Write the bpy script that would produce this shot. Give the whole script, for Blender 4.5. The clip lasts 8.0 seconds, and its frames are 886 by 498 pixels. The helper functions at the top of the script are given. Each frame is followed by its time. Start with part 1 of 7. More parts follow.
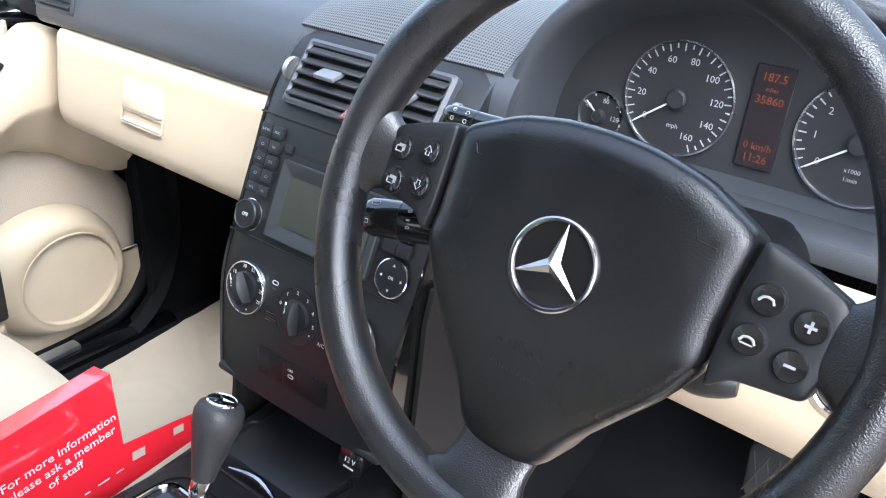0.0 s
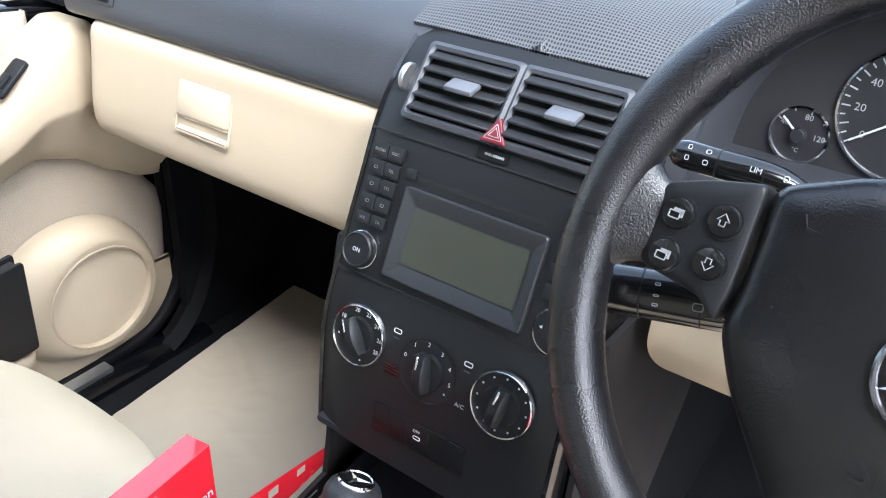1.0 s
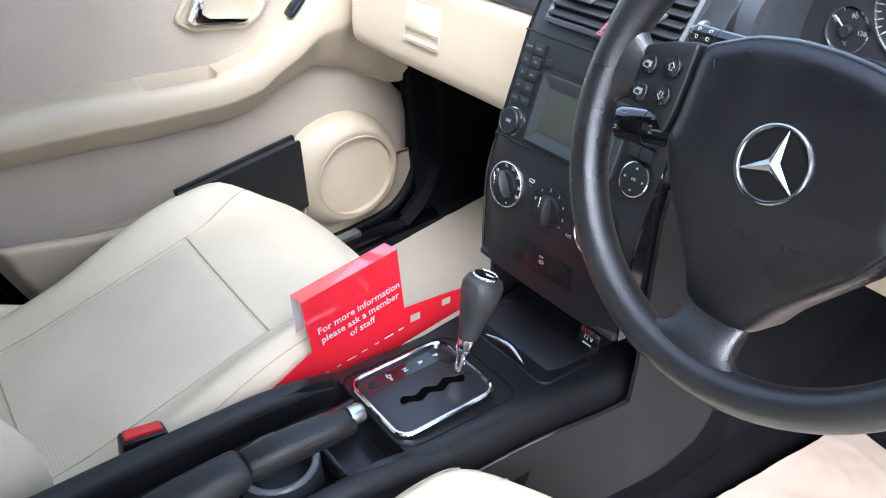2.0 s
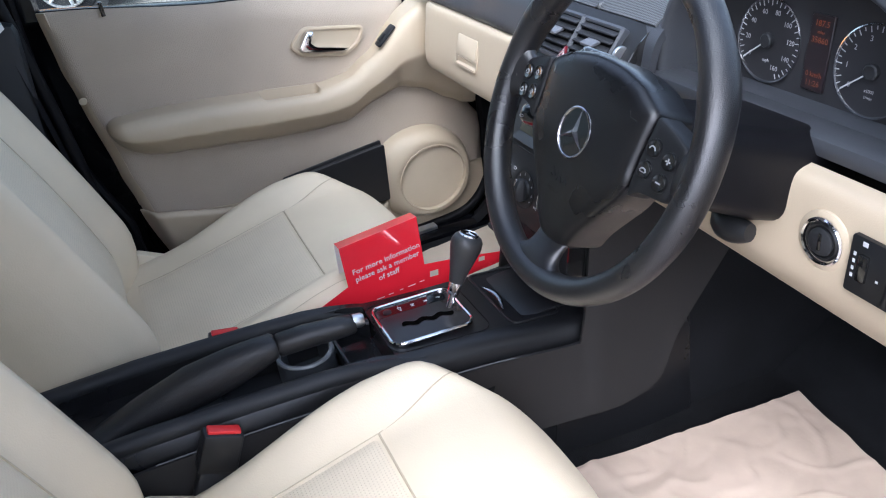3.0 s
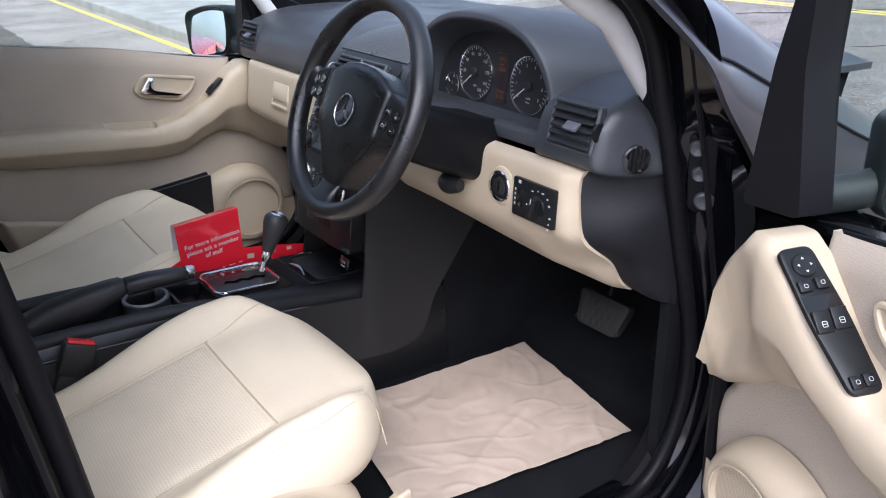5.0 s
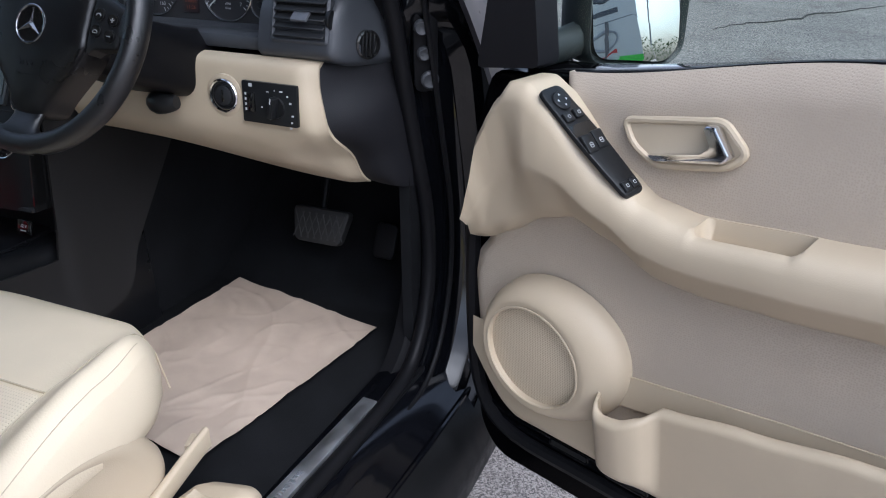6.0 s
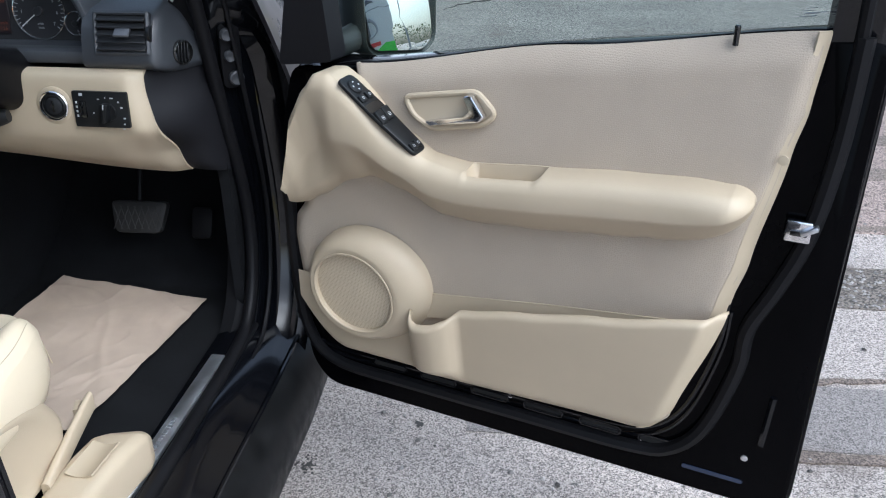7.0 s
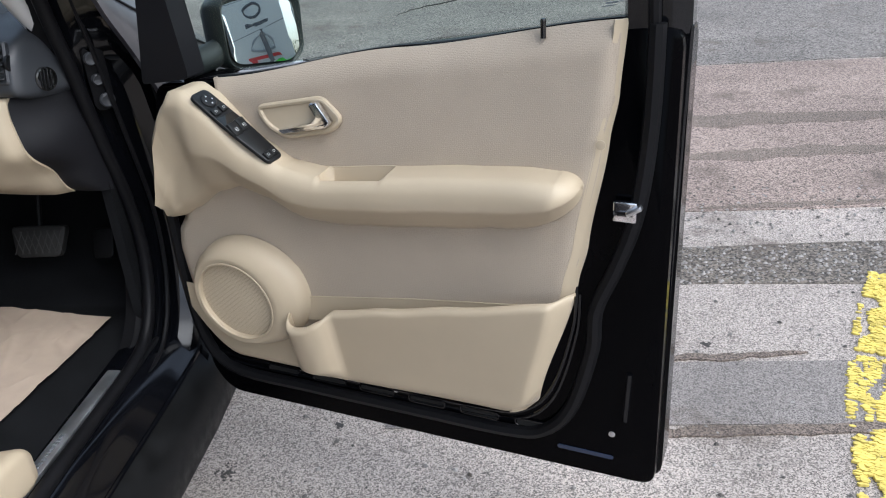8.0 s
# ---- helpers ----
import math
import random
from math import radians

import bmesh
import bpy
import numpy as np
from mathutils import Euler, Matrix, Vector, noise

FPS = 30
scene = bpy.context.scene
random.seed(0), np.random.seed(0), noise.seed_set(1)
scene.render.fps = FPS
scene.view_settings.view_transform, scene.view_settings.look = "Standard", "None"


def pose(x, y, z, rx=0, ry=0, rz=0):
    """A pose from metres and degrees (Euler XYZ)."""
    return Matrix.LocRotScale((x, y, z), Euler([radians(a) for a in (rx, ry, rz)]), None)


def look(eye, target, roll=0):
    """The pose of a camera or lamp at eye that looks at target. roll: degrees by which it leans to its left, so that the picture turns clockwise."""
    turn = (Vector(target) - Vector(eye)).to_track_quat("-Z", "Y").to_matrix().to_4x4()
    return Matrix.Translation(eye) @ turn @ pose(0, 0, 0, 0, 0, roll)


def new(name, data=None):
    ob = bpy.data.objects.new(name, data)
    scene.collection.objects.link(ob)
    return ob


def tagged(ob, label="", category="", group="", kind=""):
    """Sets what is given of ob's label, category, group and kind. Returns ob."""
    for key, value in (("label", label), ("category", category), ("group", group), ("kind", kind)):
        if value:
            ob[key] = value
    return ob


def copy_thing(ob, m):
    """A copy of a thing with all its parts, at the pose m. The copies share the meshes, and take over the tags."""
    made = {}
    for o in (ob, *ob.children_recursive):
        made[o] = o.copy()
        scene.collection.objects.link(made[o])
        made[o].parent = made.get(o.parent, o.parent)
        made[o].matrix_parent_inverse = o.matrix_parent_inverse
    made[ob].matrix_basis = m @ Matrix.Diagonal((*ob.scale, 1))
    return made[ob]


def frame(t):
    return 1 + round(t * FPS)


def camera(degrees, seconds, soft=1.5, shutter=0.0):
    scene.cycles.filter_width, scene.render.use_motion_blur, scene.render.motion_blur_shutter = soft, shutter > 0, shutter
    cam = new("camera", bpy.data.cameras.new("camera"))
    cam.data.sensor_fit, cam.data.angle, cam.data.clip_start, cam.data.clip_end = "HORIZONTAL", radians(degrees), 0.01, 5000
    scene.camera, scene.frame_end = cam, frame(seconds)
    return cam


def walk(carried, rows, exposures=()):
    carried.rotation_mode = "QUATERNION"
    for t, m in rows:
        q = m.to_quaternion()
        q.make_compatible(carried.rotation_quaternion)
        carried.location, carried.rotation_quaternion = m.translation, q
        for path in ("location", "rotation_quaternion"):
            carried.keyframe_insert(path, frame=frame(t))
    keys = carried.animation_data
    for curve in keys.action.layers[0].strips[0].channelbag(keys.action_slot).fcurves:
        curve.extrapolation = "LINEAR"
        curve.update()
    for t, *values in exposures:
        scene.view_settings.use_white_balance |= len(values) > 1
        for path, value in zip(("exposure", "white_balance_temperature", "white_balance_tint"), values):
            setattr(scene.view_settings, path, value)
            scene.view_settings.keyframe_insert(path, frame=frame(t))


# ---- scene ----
cam = camera(57.0, 8.0, soft=1.1)
PATH = [
    (0, (0.539, 0.258, 1.321), (-0.523, 1.671, 0.385), 2.9),
    (0.5, (0.392, 0.242, 1.299), (-0.633, 1.645, 0.309), 2.7),
    (1, (0.324, 0.273, 1.315), (-0.65, 1.698, 0.306), 2.9),
    (1.25, (0.342, 0.257, 1.314), (-0.593, 1.6, 0.161), 1.7),
    (1.5, (0.399, 0.225, 1.314), (-0.669, 1.394, 0.091), -0.7),
    (1.7, (0.464, 0.202, 1.325), (-0.625, 1.169, 0.268), -2.5),
    (2, (0.62, 0.169, 1.372), (-0.769, 1.083, 0.261), -4.6),
    (2.2, (0.706, 0.163, 1.385), (-0.763, 0.981, 0.303), -5.3),
    (3.3, (1.17, 0.216, 1.44), (-0.476, 0.795, 0.463), -8.1),
    (3.5, (1.276, 0.169, 1.438), (-0.377, 0.821, 0.52), -6.6),
    (4, (1.508, 0.056, 1.442), (-0.144, 0.825, 0.617), -3.9),
    (4.2, (1.537, 0.081, 1.423), (-0.11, 0.847, 0.586), -3.4),
    (5.3, (1.481, -0.056, 1.391), (0.139, 1.219, 0.634), 0.3),
    (5.5, (1.464, -0.107, 1.357), (0.296, 1.327, 0.594), 1.3),
    (6, (1.326, -0.184, 1.294), (0.575, 1.462, 0.44), -0.4),
    (6.5, (1.3, -0.332, 1.358), (0.857, 1.398, 0.457), -1.7),
    (6.7, (1.300, -0.429, 1.378), (0.956, 1.331, 0.493), -1.3),
    (7, (1.329, -0.505, 1.38), (1.133, 1.276, 0.491), -0.3),
    (7.5, (1.415, -0.546, 1.388), (1.281, 1.235, 0.488), -0.2),
    (8, (1.564, -0.529, 1.384), (1.384, 1.257, 0.503), -4.0),
]
# the phone dims its picture as it comes out of the cabin
EXPOSURES = [(0.0, 2.52, 5650, 11), (1.0, 2.36, 5750, 11), (1.5, 2.56, 5600, 13), (2.0, 2.44, 5500, 13), (3.5, 1.36, 5500, 16), (4.2, 1.26, 5700, 17), (5.3, 0.93, 5650, 16), (6.0, 0.60, 5500, 12), (6.5, 0.60, 5300, 10), (7.0, 0.66, 5500, 7), (8.0, 0.52, 5850, 8)]
walk(cam, [(t, look(eye, target, roll)) for t, eye, target, roll in PATH], EXPOSURES)

# ---- light ----
world = bpy.data.worlds.new("sky")
scene.world = world
world.use_nodes = True
wn, wl = world.node_tree.nodes, world.node_tree.links
wn.clear()
sky = wn.new("ShaderNodeTexSky")
sky.sky_type, sky.sun_disc = "NISHITA", False
sky.sun_elevation, sky.sun_rotation = radians(51), radians(124)
sky.air_density, sky.dust_density, sky.ozone_density = 1.0, 4.0, 1.0
grey = wn.new("ShaderNodeHueSaturation")
grey.inputs["Saturation"].default_value = 0.55
cloud = wn.new("ShaderNodeTexNoise")
cloud.inputs["Scale"].default_value, cloud.inputs["Detail"].default_value = 3.0, 6.0
cloud_lift = wn.new("ShaderNodeMapRange")
cloud_lift.inputs["From Min"].default_value, cloud_lift.inputs["From Max"].default_value = 0.35, 0.7
cloud_lift.inputs["To Min"].default_value, cloud_lift.inputs["To Max"].default_value = 1.0, 1.7
cloud_mix = wn.new("ShaderNodeVectorMath")
cloud_mix.operation = "SCALE"
bg = wn.new("ShaderNodeBackground")
bg.inputs["Strength"].default_value = 0.15
wout = wn.new("ShaderNodeOutputWorld")
wcoord = wn.new("ShaderNodeTexCoord")
wl.new(wcoord.outputs["Generated"], cloud.inputs["Vector"])
wl.new(cloud.outputs["Fac"], cloud_lift.inputs["Value"])
wl.new(sky.outputs["Color"], grey.inputs["Color"])
wl.new(grey.outputs["Color"], cloud_mix.inputs[0])
wl.new(cloud_lift.outputs["Result"], cloud_mix.inputs["Scale"])
wl.new(cloud_mix.outputs["Vector"], bg.inputs["Color"])
wl.new(bg.outputs["Background"], wout.inputs["Surface"])
sun = new("sun", bpy.data.lights.new("sun", "SUN"))
sun.data.energy, sun.data.angle, sun.data.color = 0.9, radians(48), (1.0, 0.985, 0.96)
sun.matrix_world = look((4.6, -3.1, 6.8), (0, 0, 0))


# ---- materials ----
def surf(name, col, rough=0.5, metal=0.0, grain=0.0, grain_scale=400.0, var=0.1, var_scale=6.0, kind="noise", coat=0.0, spec=0.5, dust=0.0):
    """A surface with two scales of variation: broad tone and fine relief."""
    m = bpy.data.materials.new(name)
    m.use_nodes = True
    n, l = m.node_tree.nodes, m.node_tree.links
    b = n["Principled BSDF"]
    b.inputs["Roughness"].default_value, b.inputs["Metallic"].default_value = rough, metal
    b.inputs["Coat Weight"].default_value, b.inputs["Specular IOR Level"].default_value = coat, spec
    b.inputs["Coat Roughness"].default_value = 0.04
    tc = n.new("ShaderNodeTexCoord")
    broad = n.new("ShaderNodeTexNoise")
    broad.inputs["Scale"].default_value, broad.inputs["Detail"].default_value = var_scale, 5.0
    l.new(tc.outputs["Object"], broad.inputs["Vector"])
    ramp = n.new("ShaderNodeMapRange")
    ramp.inputs["From Min"].default_value, ramp.inputs["From Max"].default_value = 0.3, 0.7
    ramp.inputs["To Min"].default_value, ramp.inputs["To Max"].default_value = 1.0 - var, 1.0 + var
    l.new(broad.outputs["Fac"], ramp.inputs["Value"])
    tint = n.new("ShaderNodeVectorMath")
    tint.operation = "SCALE"
    tint.inputs[0].default_value = col
    l.new(ramp.outputs["Result"], tint.inputs["Scale"])
    l.new(tint.outputs["Vector"], b.inputs["Base Color"])
    wear = n.new("ShaderNodeMapRange")
    wear.inputs["From Min"].default_value, wear.inputs["From Max"].default_value = 0.3, 0.7
    wear.inputs["To Min"].default_value, wear.inputs["To Max"].default_value = max(0.02, rough - 0.08), min(1.0, rough + 0.08 + dust)
    l.new(broad.outputs["Fac"], wear.inputs["Value"])
    l.new(wear.outputs["Result"], b.inputs["Roughness"])
    if grain:
        if kind == "leather":
            fine = n.new("ShaderNodeTexVoronoi")
            fine.feature = "SMOOTH_F1"
            out = "Distance"
            warp = n.new("ShaderNodeTexNoise")
            warp.inputs["Scale"].default_value, warp.inputs["Detail"].default_value = grain_scale * 0.5, 2.0
            l.new(tc.outputs["Object"], warp.inputs["Vector"])
            bend = n.new("ShaderNodeVectorMath")
            bend.operation = "MULTIPLY_ADD"
            bend.inputs[1].default_value = (1.6 / grain_scale,) * 3
            l.new(warp.outputs["Color"], bend.inputs[0])
            l.new(tc.outputs["Object"], bend.inputs[2])
        elif kind == "weave":
            fine = n.new("ShaderNodeTexWave")
            fine.inputs["Distortion"].default_value = 1.5
            fine.inputs["Detail"].default_value = 2.0
            out = "Fac"
        else:
            fine = n.new("ShaderNodeTexNoise")
            fine.inputs["Detail"].default_value = 3.0
            out = "Fac"
        fine.inputs["Scale"].default_value = grain_scale
        l.new(bend.outputs["Vector"] if kind == "leather" else tc.outputs["Object"], fine.inputs["Vector"])
        bump = n.new("ShaderNodeBump")
        bump.inputs["Strength"].default_value, bump.inputs["Distance"].default_value = grain, 0.001
        l.new(fine.outputs[out], bump.inputs["Height"])
        l.new(bump.outputs["Normal"], b.inputs["Normal"])
    return m


def dotted(name, col, hole, rough, pitch, size, grain=0.3, plane="xy", jitter=0.0):
    """A surface with a fine regular perforation."""
    m = surf(name, col, rough, grain=0.0, var=0.08)
    n, l = m.node_tree.nodes, m.node_tree.links
    b = n["Principled BSDF"]
    tc = n.new("ShaderNodeTexCoord")
    vor = n.new("ShaderNodeTexVoronoi")
    vor.inputs["Scale"].default_value, vor.inputs["Randomness"].default_value = 1.0 / pitch, jitter
    vor.voronoi_dimensions = "2D"
    cut, lay = n.new("ShaderNodeSeparateXYZ"), n.new("ShaderNodeCombineXYZ")
    l.new(tc.outputs["Object"], cut.inputs["Vector"])
    l.new(cut.outputs[plane[0].upper()], lay.inputs["X"])
    l.new(cut.outputs[plane[1].upper()], lay.inputs["Y"])
    l.new(lay.outputs["Vector"], vor.inputs["Vector"])
    edge = n.new("ShaderNodeMapRange")
    edge.inputs["From Min"].default_value, edge.inputs["From Max"].default_value = size, size + 0.12
    l.new(vor.outputs["Distance"], edge.inputs["Value"])
    mix = n.new("ShaderNodeMix")
    mix.data_type = "RGBA"
    mix.inputs["A"].default_value = (*hole, 1)
    src = b.inputs["Base Color"].links[0].from_socket
    l.new(edge.outputs["Result"], mix.inputs["Factor"])
    l.new(src, mix.inputs["B"])
    l.new(mix.outputs["Result"], b.inputs["Base Color"])
    bump = n.new("ShaderNodeBump")
    bump.inputs["Strength"].default_value, bump.inputs["Distance"].default_value = grain, 0.001
    l.new(edge.outputs["Result"], bump.inputs["Height"])
    l.new(bump.outputs["Normal"], b.inputs["Normal"])
    return m


def glow(name, col, power):
    m = surf(name, (0.02, 0.02, 0.02), 0.4)
    b = m.node_tree.nodes["Principled BSDF"]
    b.inputs["Emission Color"].default_value, b.inputs["Emission Strength"].default_value = (*col, 1), power
    return m


def pane(name, tint, gloss=1.0):
    """Thin clear glass."""
    m = bpy.data.materials.new(name)
    m.use_nodes = True
    n, l = m.node_tree.nodes, m.node_tree.links
    n.remove(n["Principled BSDF"])
    clear, shine, mix, lw, pw, ma = (n.new("ShaderNode" + k) for k in ("BsdfTransparent", "BsdfGlossy", "MixShader", "LayerWeight", "Math", "Math"))
    clear.inputs["Color"].default_value = (*tint, 1)
    shine.inputs["Roughness"].default_value = 0.0
    pw.operation, pw.inputs[1].default_value = "POWER", 4.0
    ma.operation, ma.inputs[1].default_value, ma.inputs[2].default_value = "MULTIPLY_ADD", 0.5 * gloss, 0.025 * gloss
    l.new(lw.outputs["Facing"], pw.inputs[0])
    l.new(pw.outputs["Value"], ma.inputs[0])
    l.new(ma.outputs["Value"], mix.inputs["Fac"])
    l.new(clear.outputs["BSDF"], mix.inputs[1])
    l.new(shine.outputs["BSDF"], mix.inputs[2])
    l.new(mix.outputs["Shader"], n["Material Output"].inputs["Surface"])
    return m


CREAM = surf("cream_plastic", (0.465, 0.385, 0.272), 0.5, grain=0.14, grain_scale=700, var=0.05, kind="leather")
CREAM_CLOTH = dotted("cream_door_cloth", (0.432, 0.366, 0.288), (0.408, 0.345, 0.271), 0.9, 0.0034, 0.24, 0.4, plane="yz", jitter=0.55)
CREAM_CLOTH.node_tree.nodes["Principled BSDF"].inputs["Specular IOR Level"].default_value = 0.2
CREAM_SEAT = surf("cream_seat_vinyl", (0.67, 0.575, 0.415), 0.55, grain=0.2, grain_scale=520, var=0.06, kind="leather")
SEAT_INSERT = dotted("cream_seat_insert", (0.68, 0.59, 0.435), (0.61, 0.525, 0.385), 0.75, 0.0046, 0.16, 0.5)
BACK_INSERT = dotted("cream_back_insert", (0.68, 0.59, 0.435), (0.61, 0.525, 0.385), 0.75, 0.0046, 0.16, 0.5, plane="xz")
SEAM = surf("cream_stitching", (0.50, 0.42, 0.29), 0.7)
GRILLE = dotted("speaker_grille", (0.55, 0.46, 0.33), (0.30, 0.245, 0.165), 0.6, 0.0032, 0.21, plane="yz", jitter=0.15)
GRILLE_FINE = surf("fine_speaker_cloth", (0.55, 0.46, 0.33), 0.75, grain=0.4, grain_scale=900)
BLACK = surf("black_soft_plastic", (0.017, 0.018, 0.020), 0.5, grain=0.3, grain_scale=900, var=0.15, kind="leather", dust=0.08, spec=0.35)
DASH = surf("dash_slush_skin", (0.034, 0.037, 0.043), 0.42, grain=0.22, grain_scale=900, var=0.12, kind="leather", dust=0.1, spec=0.6)
DARK = surf("dark_console_plastic", (0.0075, 0.0079, 0.009), 0.30, grain=0.12, grain_scale=1100, var=0.12, spec=0.42, dust=0.06)
STACK = surf("satin_black_fascia", (0.0105, 0.011, 0.0118), 0.40, grain=0.06, grain_scale=1500, var=0.1, spec=0.3)
LEATHER = surf("black_wheel_leather", (0.007, 0.007, 0.008), 0.31, grain=0.32, grain_scale=1100, var=0.2, var_scale=14, kind="leather", dust=0.08, spec=0.75)
PAD = surf("airbag_cover_skin", (0.0045, 0.0045, 0.005), 0.30, grain=0.16, grain_scale=1200, var=0.15, var_scale=10, kind="leather", dust=0.08, spec=0.55)
GLOSS = surf("gloss_black_trim", (0.008, 0.008, 0.008), 0.12, var=0.1, coat=0.5)
PAINT = surf("black_car_paint", (0.003, 0.0033, 0.0045), 0.035, var=0.15, spec=0.42, dust=0.02)
# darker, duller copy of the car paint, for dark reflections of surroundings not built
PAINT_DIM = surf("dimmed_black_paint", (0.0012, 0.0012, 0.0016), 0.05, var=0.2, spec=0.05, dust=0.04)
RUBBER = surf("black_rubber", (0.006, 0.006, 0.007), 0.5, grain=0.2, grain_scale=300, var=0.2, spec=0.16)
CARPET = surf("black_carpet", (0.009, 0.0094, 0.0105), 0.98, grain=0.9, grain_scale=700, var=0.25, var_scale=12, spec=0.1)
PAPER = surf("tan_paper", (0.43, 0.345, 0.27), 0.75, grain=0.2, grain_scale=90, var=0.10, var_scale=11)
PAPER_L = surf("tan_floor_cover", (0.46, 0.40, 0.31), 0.8, grain=0.1, grain_scale=200, var=0.06)
CHROME = surf("chrome", (0.78, 0.78, 0.80), 0.1, 1.0, var=0.05)
SATIN = surf("satin_chrome", (0.40, 0.40, 0.42), 0.22, 1.0, var=0.05)
STEEL = surf("brushed_steel", (0.62, 0.63, 0.65), 0.32, 1.0, grain=0.1, grain_scale=600, var=0.08)
# the black paint again, lightened to violet-grey for the sky's sheen on it
SKIN = surf("black_paint_sky_sheen", (0.058, 0.055, 0.064), 0.34, 0.7, var=0.08, coat=0.3)
RED = surf("red_card", (0.78, 0.02, 0.035), 0.22, var=0.03, coat=0.8)
RED.node_tree.nodes["Principled BSDF"].inputs["Coat IOR"].default_value = 1.9
WHITE_CARD = surf("white_card", (0.8, 0.76, 0.74), 0.6, var=0.03)
WHITE = surf("white_print", (0.52, 0.53, 0.54), 0.6, var=0.04)
SILVER_PRINT = surf("silver_print", (0.24, 0.24, 0.25), 0.45, var=0.04)
DIAL_PRINT = surf("dial_print", (0.36, 0.36, 0.37), 0.6, var=0.04)
FAINT = surf("faint_grey_print", (0.16, 0.16, 0.165), 0.6, var=0.04)
SCREEN = surf("screen_glass", (0.035, 0.038, 0.03), 0.12, var=0.05, coat=0.3)
HAZARD = surf("red_hazard_plastic", (0.13, 0.008, 0.014), 0.3, var=0.05)
BUCKLE_RED = surf("red_buckle", (0.6, 0.02, 0.02), 0.4, var=0.05)
HEADLINER = surf("grey_trim", (0.58, 0.57, 0.55), 0.85, grain=0.2, grain_scale=400, var=0.05)
ORANGE_LED = glow("orange_display_digits", (1.0, 0.19, 0.035), 0.06)
GLASS = pane("side_glass", (0.845, 0.895, 0.87), 0.4)
SCREENGLASS = pane("windscreen_glass", (0.93, 0.96, 0.95), 0.7)
MIRROR = surf("mirror_silver", (0.9, 0.92, 0.92), 0.01, 1.0, var=0.0)
MIRROR.node_tree.nodes["Principled BSDF"].inputs["Roughness"].links and MIRROR.node_tree.links.remove(MIRROR.node_tree.nodes["Principled BSDF"].inputs["Roughness"].links[0])
MIRROR.node_tree.nodes["Principled BSDF"].inputs["Roughness"].default_value = 0.0


# ---- building helpers ----
V = Vector
RNG = random.Random(4)


def part(name, bm, material, parent=None, label="", smooth=True, kind="", angle=40):
    """Links a bmesh as one mesh object, under a thing or a part."""
    bmesh.ops.recalc_face_normals(bm, faces=bm.faces)
    me = bpy.data.meshes.new(name)
    bm.to_mesh(me)
    bm.free()
    me.materials.append(material)
    if smooth:
        me.shade_smooth()
        me.set_sharp_from_angle(angle=radians(angle))
    ob = new(name, me)
    if parent is not None:
        ob.parent = parent
        if parent.type == "EMPTY":
            ob.matrix_parent_inverse = Matrix.Translation(-parent.location)
    return tagged(ob, label=label, kind=kind)


def thing(name, at, label, category, group="", kind=""):
    ob = new(name)
    ob.location = at
    ob.empty_display_size = 0.05
    return tagged(ob, label, category, group, kind)


def on(o, right=(1, 0, 0), up=(0, 0, 1)):
    """A frame at o: local x to the right, y up the surface, z out of it."""
    x = V(right).normalized()
    z = x.cross(V(up)).normalized()
    y = z.cross(x)
    m = Matrix((x, y, z)).transposed().to_4x4()
    m.translation = V(o)
    return m


def rbox(bm, m, sx, sy, sz, bev=0.002, seg=2):
    """A rounded box, centred on m."""
    made = bmesh.ops.create_cube(bm, size=1.0, matrix=m @ Matrix.Diagonal((sx, sy, sz, 1)))["verts"]
    if bev:
        edges = list({e for v in made for e in v.link_edges})
        bmesh.ops.bevel(bm, geom=edges, offset=min(bev, 0.45 * min(sx, sy, sz)), segments=seg, profile=0.5, affect="EDGES")
    return bm


def loft(bm, rings, closed=True, caps=True):
    rows = [[bm.verts.new(p) for p in ring] for ring in rings]
    n = len(rows[0])
    for a, b in zip(rows, rows[1:]):
        for i in range(n if closed else n - 1):
            j = (i + 1) % n
            bm.faces.new((a[i], a[j], b[j], b[i]))
    if caps and closed:
        bm.faces.new(rows[0][::-1])
        bm.faces.new(rows[-1])
    return bm


def tube(bm, pts, r, n=8, closed=False):
    pts = [V(p) for p in pts]
    k = len(pts)
    rings, last = [], None
    for i, p in enumerate(pts):
        a = pts[i - 1] if (i or closed) else p
        b = pts[(i + 1) % k] if (i < k - 1 or closed) else p
        t = (b - a).normalized()
        if last is None:
            side = t.orthogonal().normalized()
        else:
            side = (last - t * last.dot(t)).normalized()
        last = side
        up = t.cross(side)
        rad = r(i / max(1, k - 1)) if callable(r) else r
        rings.append([p + side * (rad * math.cos(q)) + up * (rad * math.sin(q)) for q in (2 * math.pi * j / n for j in range(n))])
    if closed:
        loft(bm, rings + [rings[0]], caps=False)
        bmesh.ops.remove_doubles(bm, verts=bm.verts, dist=1e-6)
    else:
        loft(bm, rings)
    return bm


def lathe(bm, m, profile, n=32):
    """Turns (radius, height) pairs round m's z; the ends are closed."""
    rings = [[m @ V((r * math.cos(2 * math.pi * i / n), r * math.sin(2 * math.pi * i / n), h)) for i in range(n)] for r, h in profile]
    return loft(bm, rings)


